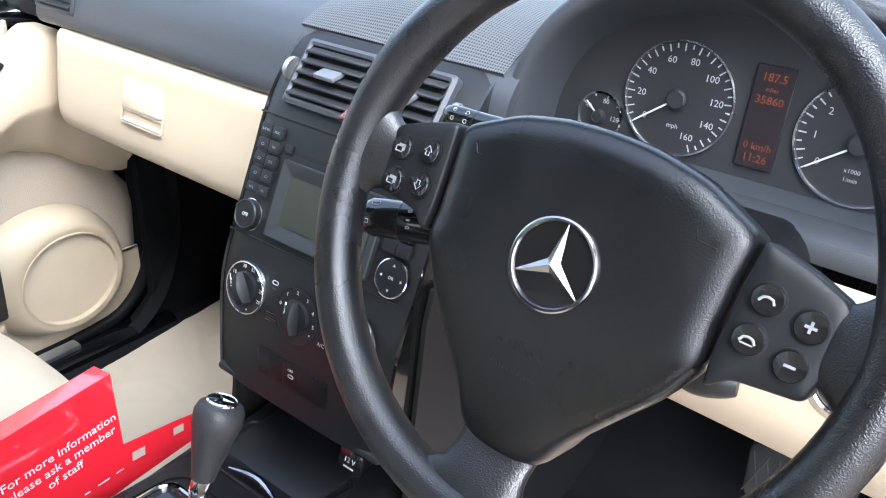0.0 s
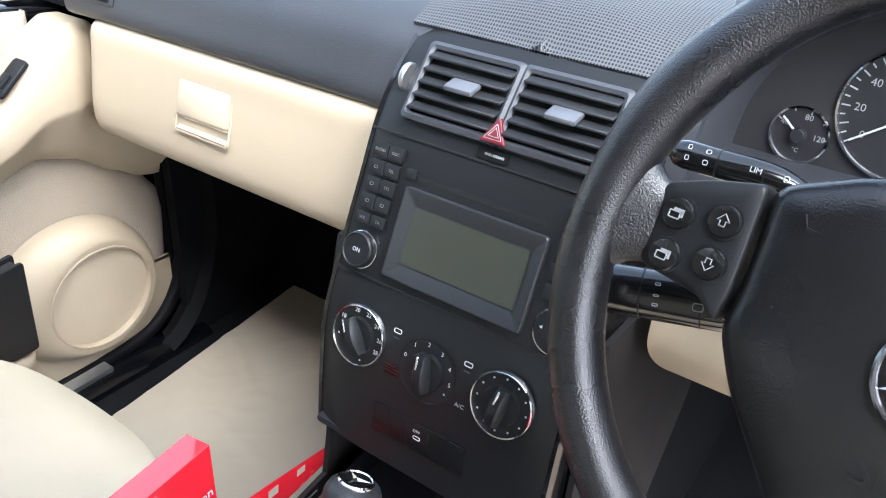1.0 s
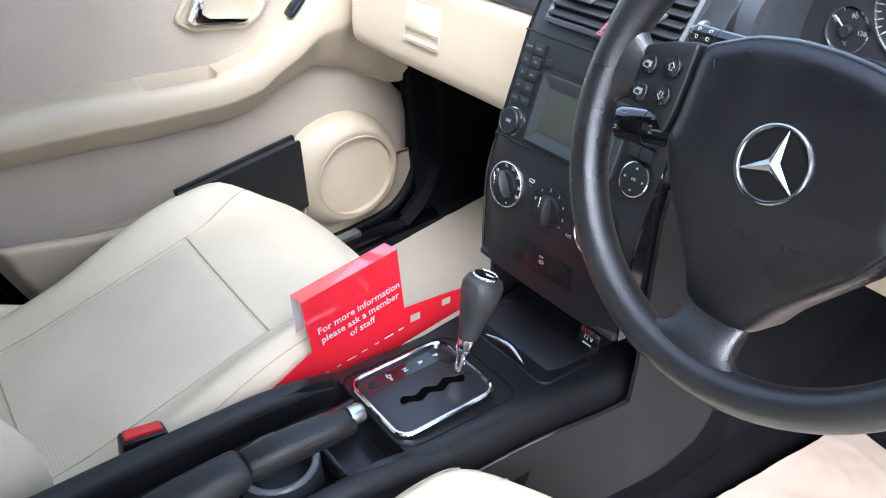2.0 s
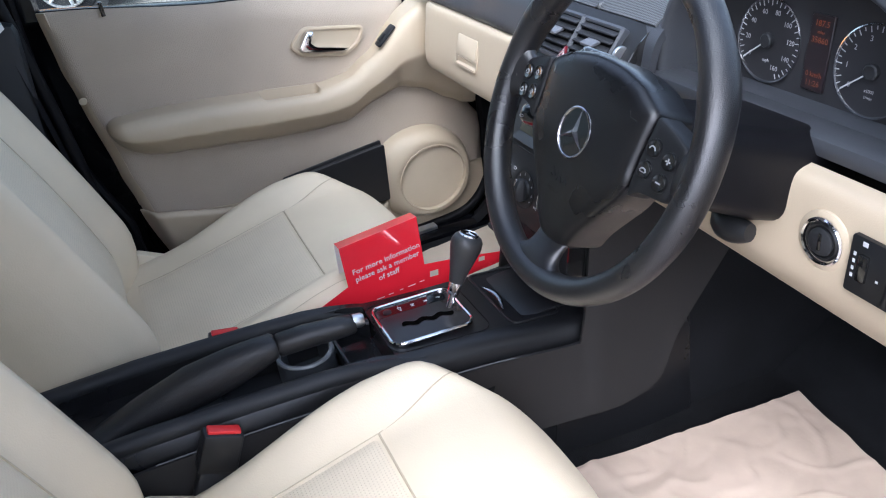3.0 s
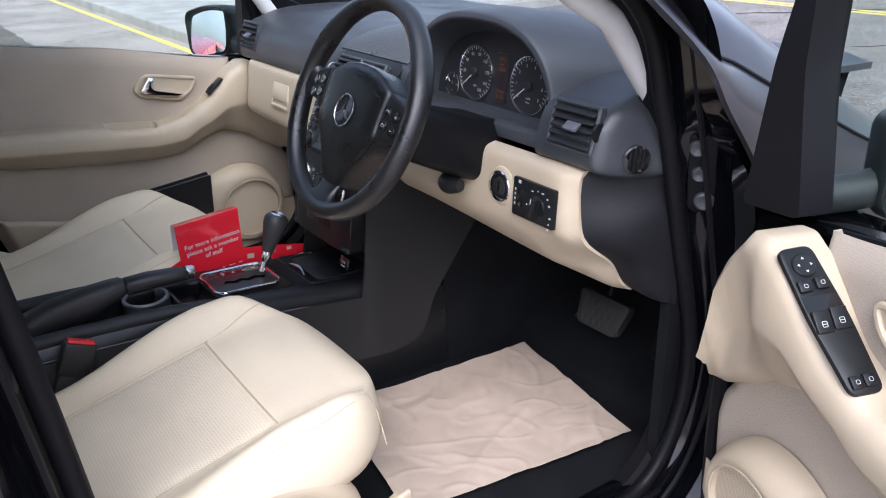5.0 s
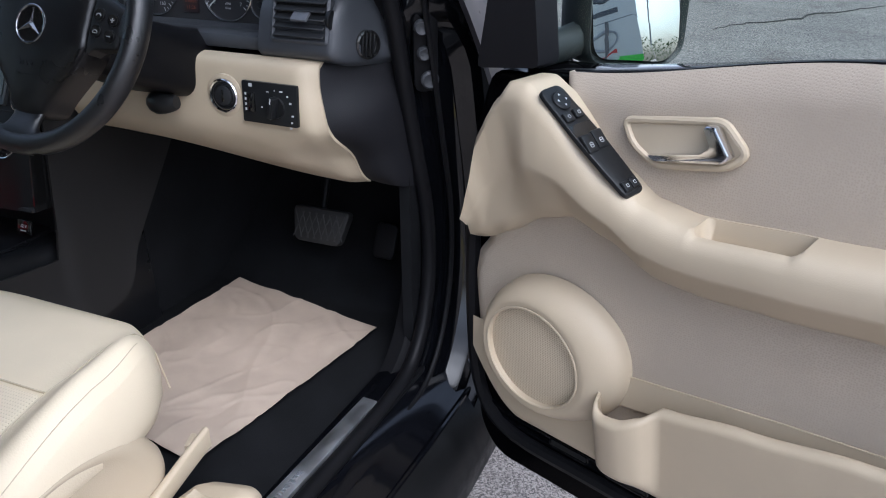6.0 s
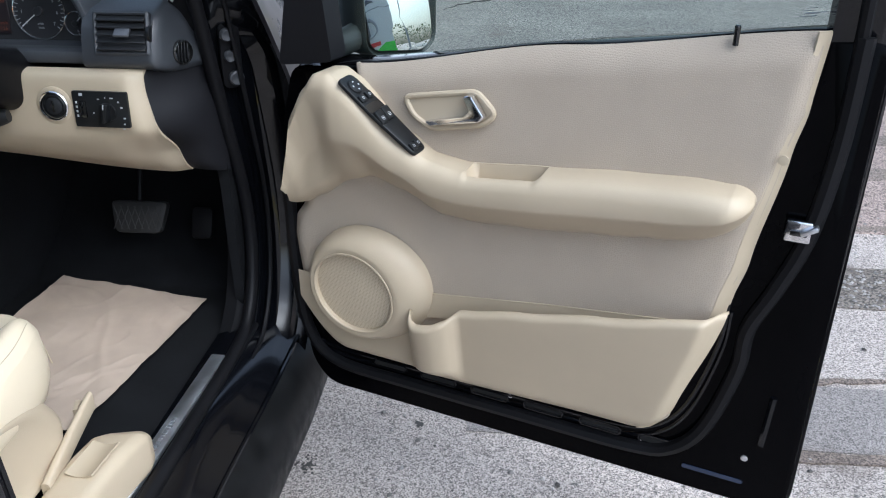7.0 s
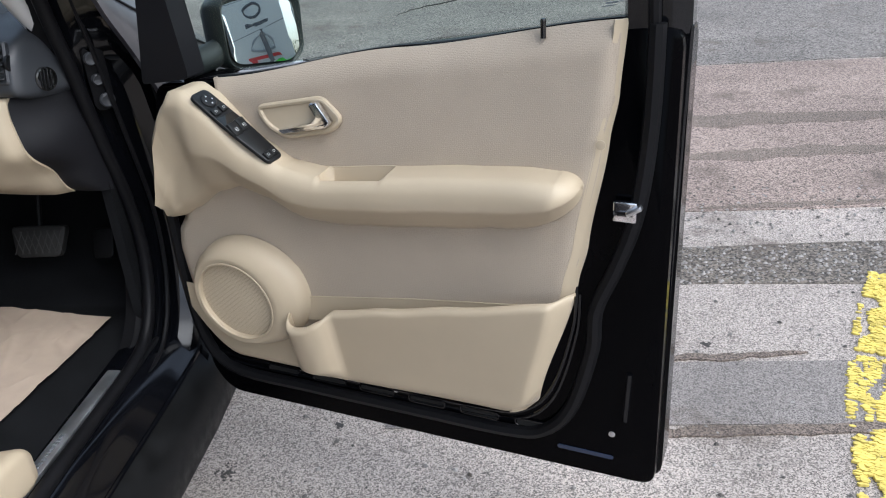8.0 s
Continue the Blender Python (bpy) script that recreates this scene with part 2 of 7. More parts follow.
def prism(bm, m, outline, h, bev=0.0, z0=0.0):
    """An outline in m's xy plane raised to h, its upper rim rounded by bev."""
    c = sum((V((*p, 0)) for p in outline), V()) / len(outline)
    rings = [[m @ V((x, y, z0)) for x, y in outline]]
    if bev:
        for a in (0.0, 0.5, 1.0):
            q = a * math.pi / 2
            off, z = bev * (1 - math.cos(q)), h - bev + bev * math.sin(q)
            ring = []
            for i, (x, y) in enumerate(outline):
                d = V((x - c.x, y - c.y, 0))
                k = max(0.0, 1 - off / max(d.length, 1e-6))
                ring.append(m @ V((c.x + d.x * k, c.y + d.y * k, z)))
            rings.append(ring)
    else:
        rings.append([m @ V((x, y, h)) for x, y in outline])
    return loft(bm, rings)


def rounded(w, h, r, n=5, cx=0.0, cy=0.0):
    """A rounded rectangle's outline."""
    pts = []
    for sx, sy, a0 in ((1, 1, 0), (-1, 1, 90), (-1, -1, 180), (1, -1, 270)):
        for i in range(n + 1):
            a = radians(a0 + 90 * i / n)
            pts.append((cx + sx * (w / 2 - r) + r * math.cos(a), cy + sy * (h / 2 - r) + r * math.sin(a)))
    return pts


def round_poly(pts, r, n=4):
    """A polygon's outline with its corners rounded."""
    out = []
    k = len(pts)
    for i in range(k):
        p, a, b = V(pts[i]), V(pts[i - 1]), V(pts[(i + 1) % k])
        ra = min(r, 0.45 * (a - p).length, 0.45 * (b - p).length)
        s, e = p + (a - p).normalized() * ra, p + (b - p).normalized() * ra
        for j in range(n + 1):
            t = j / n
            q = s * (1 - t) ** 2 + p * (2 * t * (1 - t)) + e * t * t
            out.append((q.x, q.y))
    return out


def ring_of(outline, m, r, bm, n=6):
    """A bead along a closed outline in m's plane."""
    return tube(bm, [m @ V((x, y, 0)) for x, y in outline], r, n, closed=True)


def sheet(bm, f, nu, nv, thick=0.003, face=None):
    """A curved sheet f(u, v), u and v from 0 to 1, with a thickness behind it; face: the way its front looks."""
    top = [[V(f(i / nu, j / nv)) for j in range(nv + 1)] for i in range(nu + 1)]
    nor = [[None] * (nv + 1) for _ in range(nu + 1)]
    for i in range(nu + 1):
        for j in range(nv + 1):
            du = top[min(i + 1, nu)][j] - top[max(i - 1, 0)][j]
            dv = top[i][min(j + 1, nv)] - top[i][max(j - 1, 0)]
            nn = du.cross(dv)
            nor[i][j] = nn.normalized() if nn.length > 1e-12 else V((0, 0, 1))
    if face is not None:
        total = sum((nor[i][j] for i in range(nu + 1) for j in range(nv + 1)), V())
        thick = abs(thick) if total.dot(V(face)) > 0 else -abs(thick)
    a = [[bm.verts.new(p) for p in row] for row in top]
    b = [[bm.verts.new(top[i][j] - nor[i][j] * thick) for j in range(nv + 1)] for i in range(nu + 1)]
    for i in range(nu):
        for j in range(nv):
            bm.faces.new((a[i][j], a[i + 1][j], a[i + 1][j + 1], a[i][j + 1]))
            bm.faces.new((b[i][j], b[i][j + 1], b[i + 1][j + 1], b[i + 1][j]))
    for i in range(nu):
        bm.faces.new((a[i][0], b[i][0], b[i + 1][0], a[i + 1][0]))
        bm.faces.new((a[i][nv], a[i + 1][nv], b[i + 1][nv], b[i][nv]))
    for j in range(nv):
        bm.faces.new((a[0][j], a[0][j + 1], b[0][j + 1], b[0][j]))
        bm.faces.new((a[nu][j], b[nu][j], b[nu][j + 1], a[nu][j + 1]))
    return bm


def curve_at(pts, t):
    """A smooth curve through pts, t from 0 to 1."""
    k = len(pts) - 1
    s = min(max(t, 0.0), 1.0) * k
    i = min(int(s), k - 1)
    t = s - i
    p0, p1, p2, p3 = (V(pts[min(max(j, 0), k)]) for j in (i - 1, i, i + 1, i + 2))
    return 0.5 * (2 * p1 + (p2 - p0) * t + (2 * p0 - 5 * p1 + 4 * p2 - p3) * t * t + (3 * p1 - p0 - 3 * p2 + p3) * t ** 3)


def smooth_curve(pts, n):
    return [curve_at(pts, i / (n - 1)) for i in range(n)]


def step(a, b, x):
    t = min(max((x - a) / (b - a), 0.0), 1.0)
    return t * t * (3 - 2 * t)


def run_at(table, y):
    """A value read off a table of (place, value) pairs."""
    for (a, p), (b, q) in zip(table, table[1:]):
        if y <= b:
            return p + (q - p) * max(0.0, (y - a) / (b - a))
    return table[-1][1]


def lettering(name, text, size, m, material, parent, h=0.0002, align="CENTER", bold=0.0):
    """Words in the built-in font, lying on m's xy plane."""
    cu = bpy.data.curves.new(name, "FONT")
    cu.body, cu.size, cu.extrude, cu.align_x, cu.align_y = text, size, h, align, "CENTER"
    cu.resolution_u, cu.offset = 2, bold
    ob = bpy.data.objects.new(name, cu)
    scene.collection.objects.link(ob)
    me = bpy.data.meshes.new_from_object(ob.evaluated_get(bpy.context.evaluated_depsgraph_get()))
    bpy.data.objects.remove(ob)
    bpy.data.curves.remove(cu)
    me.transform(m)
    me.materials.clear()
    me.materials.append(material)
    ob = new(name, me)
    ob.parent = parent
    if parent.type == "EMPTY":
        ob.matrix_parent_inverse = Matrix.Translation(-parent.location)
    return ob


def B():
    return bmesh.new()


# ---- ground and car shell ----
def asphalt(name, col, scale=1.0, light=0.42, bump=1.0):
    m = bpy.data.materials.new(name)
    m.use_nodes = True
    n, l = m.node_tree.nodes, m.node_tree.links
    b = n["Principled BSDF"]
    b.inputs["Roughness"].default_value = 0.85
    tc = n.new("ShaderNodeTexCoord")
    stone = n.new("ShaderNodeTexVoronoi")
    stone.inputs["Scale"].default_value = 310 * scale
    l.new(tc.outputs["Object"], stone.inputs["Vector"])
    grain = n.new("ShaderNodeTexNoise")
    grain.inputs["Scale"].default_value, grain.inputs["Detail"].default_value = 320 * scale, 6
    l.new(tc.outputs["Object"], grain.inputs["Vector"])
    wide = n.new("ShaderNodeTexNoise")
    wide.inputs["Scale"].default_value, wide.inputs["Detail"].default_value = 1.3, 7
    l.new(tc.outputs["Object"], wide.inputs["Vector"])
    pick = n.new("ShaderNodeValToRGB")
    pick.color_ramp.elements[0].position, pick.color_ramp.elements[1].position = 0.18, 0.82
    pick.color_ramp.elements[0].color = (*[c * 0.40 for c in col], 1)
    pick.color_ramp.elements[1].color = (*[min(1, c * (1 + 2.0 * light)) for c in col], 1)
    sep = n.new("ShaderNodeSeparateColor")
    l.new(stone.outputs["Color"], sep.inputs["Color"])
    mixv = n.new("ShaderNodeMath")
    mixv.operation = "MULTIPLY_ADD"
    mixv.inputs[1].default_value = 0.80
    l.new(sep.outputs["Red"], mixv.inputs[0])
    half = n.new("ShaderNodeMath")
    half.operation = "MULTIPLY"
    half.inputs[1].default_value = 0.24
    l.new(grain.outputs["Fac"], half.inputs[0])
    l.new(half.outputs["Value"], mixv.inputs[2])
    l.new(mixv.outputs["Value"], pick.inputs["Fac"])
    tone = n.new("ShaderNodeMapRange")
    tone.inputs["From Min"].default_value, tone.inputs["From Max"].default_value = 0.3, 0.7
    tone.inputs["To Min"].default_value, tone.inputs["To Max"].default_value = 0.78, 1.18
    l.new(wide.outputs["Fac"], tone.inputs["Value"])
    tint = n.new("ShaderNodeVectorMath")
    tint.operation = "SCALE"
    l.new(pick.outputs["Color"], tint.inputs[0])
    l.new(tone.outputs["Result"], tint.inputs["Scale"])
    dirt = n.new("ShaderNodeTexNoise")
    dirt.inputs["Scale"].default_value, dirt.inputs["Detail"].default_value, dirt.inputs["Roughness"].default_value = 2.3, 10, 0.68
    l.new(tc.outputs["Object"], dirt.inputs["Vector"])
    spot = n.new("ShaderNodeMapRange")
    spot.inputs["From Min"].default_value, spot.inputs["From Max"].default_value = 0.56, 0.66
    spot.inputs["To Min"].default_value, spot.inputs["To Max"].default_value = 0.0, 0.62
    l.new(dirt.outputs["Fac"], spot.inputs["Value"])
    soil = n.new("ShaderNodeMix")
    soil.data_type = "RGBA"
    soil.inputs["B"].default_value = (0.10, 0.078, 0.062, 1)
    l.new(spot.outputs["Result"], soil.inputs["Factor"])
    l.new(tint.outputs["Vector"], soil.inputs["A"])
    l.new(soil.outputs["Result"], b.inputs["Base Color"])
    bp = n.new("ShaderNodeBump")
    bp.inputs["Strength"].default_value, bp.inputs["Distance"].default_value = bump, 0.004
    l.new(mixv.outputs["Value"], bp.inputs["Height"])
    l.new(bp.outputs["Normal"], b.inputs["Normal"])
    return m


ASPHALT = asphalt("forecourt_asphalt", (0.315, 0.277, 0.247))
ROAD = asphalt("road_asphalt", (0.150, 0.136, 0.122), 0.4, 0.55)
PATCH_DARK = asphalt("coarse_dark_patch", (0.086, 0.074, 0.061), 0.5, 0.8)
PATCH_SMOOTH = asphalt("fine_patch", (0.245, 0.221, 0.203), 1.2, 0.22, 0.6)
PATCH_RED = asphalt("reddish_patch", (0.206, 0.161, 0.137), 0.62, 0.55)
KERB = surf("kerb_concrete", (0.36, 0.34, 0.31), 0.9, grain=0.6, grain_scale=60, var=0.2, var_scale=3)
YELLOW = surf("yellow_road_paint", (0.72, 0.58, 0.14), 0.75, grain=0.8, grain_scale=90, var=0.2, var_scale=20)

bm = B()
rbox(bm, Matrix.Translation((0, 0, -0.5)), 600, 600, 1.0, 0)
tagged(part("ground", bm, ASPHALT, smooth=False), "pale grey tarmac forecourt with worn stone chippings", "ground", kind="structure")


def flat_strip(name, outline, z, material, label, kind="structure"):
    bm = B()
    prism(bm, Matrix.Translation((0, 0, 0)), outline, z, z0=-0.002)
    return tagged(part(name, bm, material, smooth=False), label, "road patch", kind=kind)


def ragged(x0, x1, y0, y1, wob, seed, n=40, skew=0.0):
    """A strip along x with uneven edges."""
    r = random.Random(seed)
    low = [(x0 + (x1 - x0) * i / n, y0 + skew * i / n + r.uniform(-wob, wob)) for i in range(n + 1)]
    high = [(x0 + (x1 - x0) * i / n, y1 + skew * i / n + r.uniform(-wob, wob)) for i in range(n + 1)]
    return low + high[::-1]


flat_strip("road_patch", ragged(1.2, 30, 1.20, 1.49, 0.006, 1), 0.004, PATCH_SMOOTH, "smooth darker strip of tarmac repair")
flat_strip("road_patch", ragged(1.3, 30, 1.95, 2.23, 0.018, 2), 0.004, PATCH_DARK, "dark coarse strip of broken tarmac")
flat_strip("road_patch", ragged(1.3, 30, 2.56, 4.88, 0.03, 3), 0.004, PATCH_RED, "reddish worn tarmac strip")
flat_strip("road", ragged(-60, 60, 4.9, 11.55, 0.02, 4, 60), 0.004, ROAD, "grey road surface with cracks")

# shell of the car: floor, firewall, roof and pillars
FLOOR_PROFILE = [(-1.9, 0.50), (-0.15, 0.46), (0.0, 0.43), (0.5, 0.425), (1.05, 0.425), (1.16, 0.45), (1.30, 0.58), (1.40, 0.75), (1.42, 1.0), (1.45, 1.12)]
bm = B()
sheet(bm, lambda u, v: (0.70 - 1.40 * u, *curve_at([V((y, z, 0)) for y, z in FLOOR_PROFILE], v).xy), 8, 60, 0.02, (0, -0.3, 1))
tagged(part("floor", bm, CARPET), "black carpeted car floor and footwell", "floor", kind="structure")

for side, nm in ((1, "driver"), (-1, "passenger")):
    bm = B()
    sheet(bm, lambda u, v: V((side * (0.705 - 0.06 * u * u), 0.995 + 0.46 * u, 0.41 + 0.66 * v)), 10, 10, 0.02, (-side, 0, 0))
    tagged(part("wall_footwell_" + nm, bm, CARPET), "black carpeted side of the footwell", "footwell", kind="structure")
# the door opening, as (y, z) round the driver's side
OPENING = [(0.86, 0.435), (0.97, 0.47), (1.03, 0.58), (1.04, 0.72), (1.00, 0.89), (0.935, 1.12), (0.86, 1.28), (0.62, 1.42), (0.30, 1.49), (0.02, 1.46), (0.0, 1.36),
           (0.038, 1.20), (0.079, 0.85), (0.092, 0.60), (0.14, 0.47), (0.26, 0.435), (0.55, 0.435)]


def opening_curve(n):
    pts = OPENING
    k = len(pts)
    out = []
    for i in range(n):
        s = i / n * k
        j = int(s)
        t = s - j
        p0, p1, p2, p3 = (V((*pts[(j + d) % k], 0)) for d in (-1, 0, 1, 2))
        out.append(0.5 * (2 * p1 + (p2 - p0) * t + (2 * p0 - 5 * p1 + 4 * p2 - p3) * t * t + (3 * p1 - p0 - 3 * p2 + p3) * t ** 3))
    return out


def outward(ring, d):
    """Pushes a ring of (y, z) out from its middle."""
    n = len(ring)
    out = []
    for i in range(n):
        t = (ring[(i + 1) % n] - ring[i - 1]).normalized()
        out.append(ring[i] + V((-t.y, t.x, 0)) * -d)
    return out


FLANGE = surf("matt_black_trim", (0.008, 0.008, 0.009), 0.7, grain=0.2, grain_scale=700, var=0.15, spec=0.12)


def door_jamb(side, name, label):
    base = opening_curve(136)
    rows = []
    for x, d in ((0.68, 0.015), (0.708, 0.008), (0.716, 0.014), (0.735, 0.018), (0.745, 0.03), (0.775, 0.045), (0.785, 0.065), (0.815, 0.075), (0.825, 0.095), (0.852, 0.10)):
        ring, full = outward(base, 0.0 if d < 0.02 else 0.014), outward(base, d)
        slim = lambda a: 1 - 0.20 * step(0.96, 1.12, a.y) if a.x > 0.5 else 1.0
        rows.append([V((side * (0.70 + (x - 0.70) * slim(a) if x > 0.70 else x), *(a.lerp(b, 1 - 0.95 * step(0.98, 1.16, a.y)).xy if a.x > 0.5 else b.xy))) for a, b in zip(ring, full)])
    bm = B()
    loft(bm, rows[3:] + [rows[-1]], caps=False)
    bmesh.ops.remove_doubles(bm, verts=bm.verts, dist=1e-5)
    jamb = tagged(part(name, bm, PAINT), label, "pillar", kind="structure")
    bm = B()
    tube(bm, [V((side * (0.742 - 0.012 * step(0.5, 1.0, p.y)), p.x, p.y)) for p in outward(base, -0.002)], 0.0135, 10, closed=True)
    part("weatherstrip", bm, RUBBER, jamb, "black rubber door seal")
    part("inner_trim", loft(B(), rows[:4], caps=False), FLANGE, jamb, "matt black trim inside the door seal")
    bm = B()
    tube(bm, [V((side * 0.775, p.x, p.y)) for p in outward(base, 0.02)], 0.005, 6, closed=True)
    part("outer_seal", bm, RUBBER, jamb, "thin outer rubber seal")
    return jamb


jamb_driver = door_jamb(1, "door_frame_driver", "glossy black painted door opening of the car")
door_jamb(-1, "door_frame_passenger", "glossy black painted door opening behind the closed door")

# three rubber buffers on the front pillar
bm = B()
prism(bm, on((0.752, 1.004, 1.026), (0.75, 0.62, 0.05), (0.05, -0.18, 0.98)) @ Matrix.Translation((0, 0, 0.010)), rounded(0.040, 0.135, 0.016), 0.006, 0.002)
buffer_plate = part("buffer_plate", bm, RUBBER, jamb_driver, "dark rubber buffer strip")
for (x, y, z), r in (((0.753, 0.986, 1.069), 0.0125), ((0.750, 1.000, 1.026), 0.0115), ((0.754, 1.012, 0.982), 0.0150)):
    bm = B()
    lathe(bm, on((x, y, z), (0.75, 0.62, 0.05), (0.05, -0.18, 0.98)) @ Matrix.Translation((0, 0, 0.0145)), [(r, 0), (r, 0.006), (r * 0.8, 0.009), (r * 0.5, 0.0075), (0.001, 0.006)], 20)
    part("buffer", bm, surf("grey_rubber", (0.05, 0.052, 0.057), 0.5), buffer_plate)

# sill with its tread plate and lower cladding
bm = B()
SILL = [(0.67, 0.40), (0.68, 0.432), (0.70, 0.438), (0.735, 0.437), (0.75, 0.425), (0.785, 0.418), (0.80, 0.40), (0.825, 0.385), (0.835, 0.33), (0.80, 0.30)]
loft(bm, [[V((x, y, z)) for x, z in SILL] for y in (1.02, 0.7, 0.4, 0.1, -0.6)])
sill = tagged(part("door_sill", bm, PAINT), "glossy black painted door sill", "sill", kind="structure")
bm = B()
CLAD = [(0.828, 0.378), (0.850, 0.364), (0.882, 0.31), (0.878, 0.24), (0.845, 0.20), (0.76, 0.19), (0.76, 0.30)]
loft(bm, [[V((x + 0.004 * math.sin(9 * y), y, z)) for x, z in CLAD] for y in (1.16, 1.1, 0.9, 0.6, 0.3, 0.0, -0.6)])
part("sill_cladding", bm, surf("grey_sill_plastic", (0.0065, 0.0068, 0.0072), 0.36, grain=0.3, grain_scale=500, var=0.3, var_scale=25, spec=0.14, dust=0.12), sill, "matt dark grey plastic sill cladding")
part("sill_seal", tube(B(), [V((0.748 + 0.002 * math.sin(7 * y), y, 0.431)) for y in (1.0 - 0.1 * i for i in range(16))], 0.007, 8), RUBBER, sill, "black rubber door seal")
part("sill_lip", tube(B(), [V((0.829 + 0.003 * math.sin(9 * y), y, 0.383)) for y in (1.14 - 0.1 * i for i in range(17))], 0.005, 8), PAINT, sill, "rolled edge of the painted sill")
bm = B()
rbox(bm, Matrix.Translation((0.711, 0.560, 0.4425)) @ Matrix.Rotation(radians(-1.4), 4, "Z"), 0.029, 0.555, 0.010, 0.002)
TREAD = surf("tread_steel", (0.80, 0.82, 0.85), 0.42, 1.0, grain=0.3, grain_scale=500, var=0.12, var_scale=30)
plate = part("tread_plate", bm, TREAD, sill, "brushed steel tread plate with raised marks")
r = random.Random(3)
y = 0.515
for i in range(11):
    w = r.uniform(0.007, 0.013)
    bm = B()
    rbox(bm, Matrix.Translation((0.711 + 0.0245 * (y - 0.56), y, 0.4478)), 0.008 if i not in (0, 8) else 0.011, w * 0.75, 0.0010, 0.0003, 1)
    part("mark", bm, surf("etched_mark", (0.22, 0.23, 0.25), 0.5, 0.6), plate)
    y += w + 0.0015

# the passenger's sill carries the same plate
bm = B()
loft(bm, [[V((-x, y, z)) for x, z in SILL] for y in (1.02, 0.7, 0.4, 0.1, -0.6)])
sill_far = tagged(part("door_sill_passenger", bm, PAINT), "glossy black painted sill behind the closed door", "sill", kind="structure")
plate = part("tread_plate", rbox(B(), Matrix.Translation((-0.711, 0.560, 0.4425)) @ Matrix.Rotation(radians(1.4), 4, "Z"), 0.025, 0.555, 0.010, 0.002), TREAD, sill_far, "brushed steel tread plate")

# roof, rear walls and far side close the cabin
bm = B()
sheet(bm, lambda u, v: (0.66 - 1.32 * u, 0.42 - 2.25 * v, 1.515 + 0.05 * math.sin(math.pi * u) + 0.02 * math.sin(math.pi * min(1, v * 1.2))), 12, 12, 0.03, (0, 0, 1))
tagged(part("roof", bm, PAINT), "black car roof over the cabin", "roof", kind="structure")
bm = B()
sheet(bm, lambda u, v: (0.655 - 1.31 * u, 0.40 - 2.2 * v, 1.500 + 0.05 * math.sin(math.pi * u)), 10, 10, 0.006, (0, 0, -1))
tagged(part("ceiling", bm, HEADLINER), "light grey cloth headliner", "ceiling", kind="structure")
for side, nm in ((1, "driver"), (-1, "passenger")):
    FLANK = [V((0.70, 0.42, 0)), V((0.80, 0.27, 0)), V((0.862, 0.27, 0)), V((0.882, 0.45, 0)), V((0.888, 0.65, 0)), V((0.886, 0.82, 0)), V((0.878, 0.95, 0)), V((0.868, 1.03, 0)), V((0.852, 1.085, 0)), V((0.830, 1.112, 0)), V((0.780, 1.115, 0)), V((0.74, 1.09, 0))]
    section = smooth_curve(FLANK, 56)
    fl = B()
    loft(fl, [[V((side * (p.x - inset), y, p.y)) for p in section] for y, inset in ((0.012, 0.014), (0.006, 0.004), (-0.004, 0.0), (-0.4, 0.0), (-1.0, 0.004), (-1.9, 0.02))])
    flank = tagged(part("wall_rear_" + nm, fl, PAINT), "glossy black rear door and flank", "car body", kind="structure")
    part("belt_strip", tube(B(), [V((side * 0.846, y, 1.112)) for y in (-0.002, -0.3, -0.7, -1.2)], 0.011, 8), RUBBER, flank, "black rubber window strip")
    bm = B()
    sheet(bm, lambda u, v: V((side * (0.842 - 0.150 * v - 0.035 * v * v), 0.004 - 0.085 * u - 0.02 * v, 1.105 + 0.385 * v)), 4, 10, 0.012, (side, 0, 0.3))
    part("window_post", bm, surf("satin_grey_post", (0.030, 0.030, 0.033), 0.45, grain=0.1, grain_scale=900, var=0.1), flank, "satin dark grey window post")
    bm = B()
    sheet(bm, lambda u, v: V((side * (0.836 - 0.150 * v - 0.035 * v * v), -0.082 - 1.15 * u, 1.105 + 0.385 * v)), 10, 8, 0.004, (side, 0, 0.3))
    part("rear_window", bm, pane("tinted_glass", (0.35, 0.38, 0.37), 0.8), flank, "dark rear side window").visible_shadow = False
    part("door_edge", tube(B(), [V((side * (p.x - 0.010), 0.014, p.y)) for p in section[8:50]], 0.0045, 6), PAINT, flank, "polished edge of the rear door")
    bm = B()
    tube(bm, [V((side * 0.79, -0.04, 0.9)), V((side * 0.78, -0.05, 1.05)), V((side * 0.75, -0.075, 1.25)), V((side * 0.66, -0.12, 1.52))], lambda t: 0.045, 8)
    tagged(part("pillar_middle_" + nm, bm, PAINT), "black pillar behind the front door", "pillar", kind="structure")
    bm = B()
    tube(bm, [V((side * 0.80, -1.2, 1.05)), V((side * 0.74, -1.35, 1.3)), V((side * 0.64, -1.5, 1.52))], 0.06, 8)
    tagged(part("pillar_rear_" + nm, bm, PAINT), "black rear roof pillar", "pillar", kind="structure")
    bm = B()
    rbox(bm, Matrix.Translation((side * 0.705, -0.10, 0.78)) @ Matrix.Rotation(radians(-4), 4, "X"), 0.05, 0.28, 0.74, 0.02)
    tagged(part("trim_" + nm, bm, BLACK), "black plastic lower pillar trim", "pillar trim", kind="structure")
    bm = B()
    fore = 0.0 if side > 0 else 0.062
    tube(bm, [V((side * (0.71 - fore * 0.5), -0.06 + fore, 1.125)), V((side * (0.69 - fore * 0.4), -0.09 + fore, 1.3)), V((side * 0.63, -0.13 + fore, 1.5))], 0.045, 8)
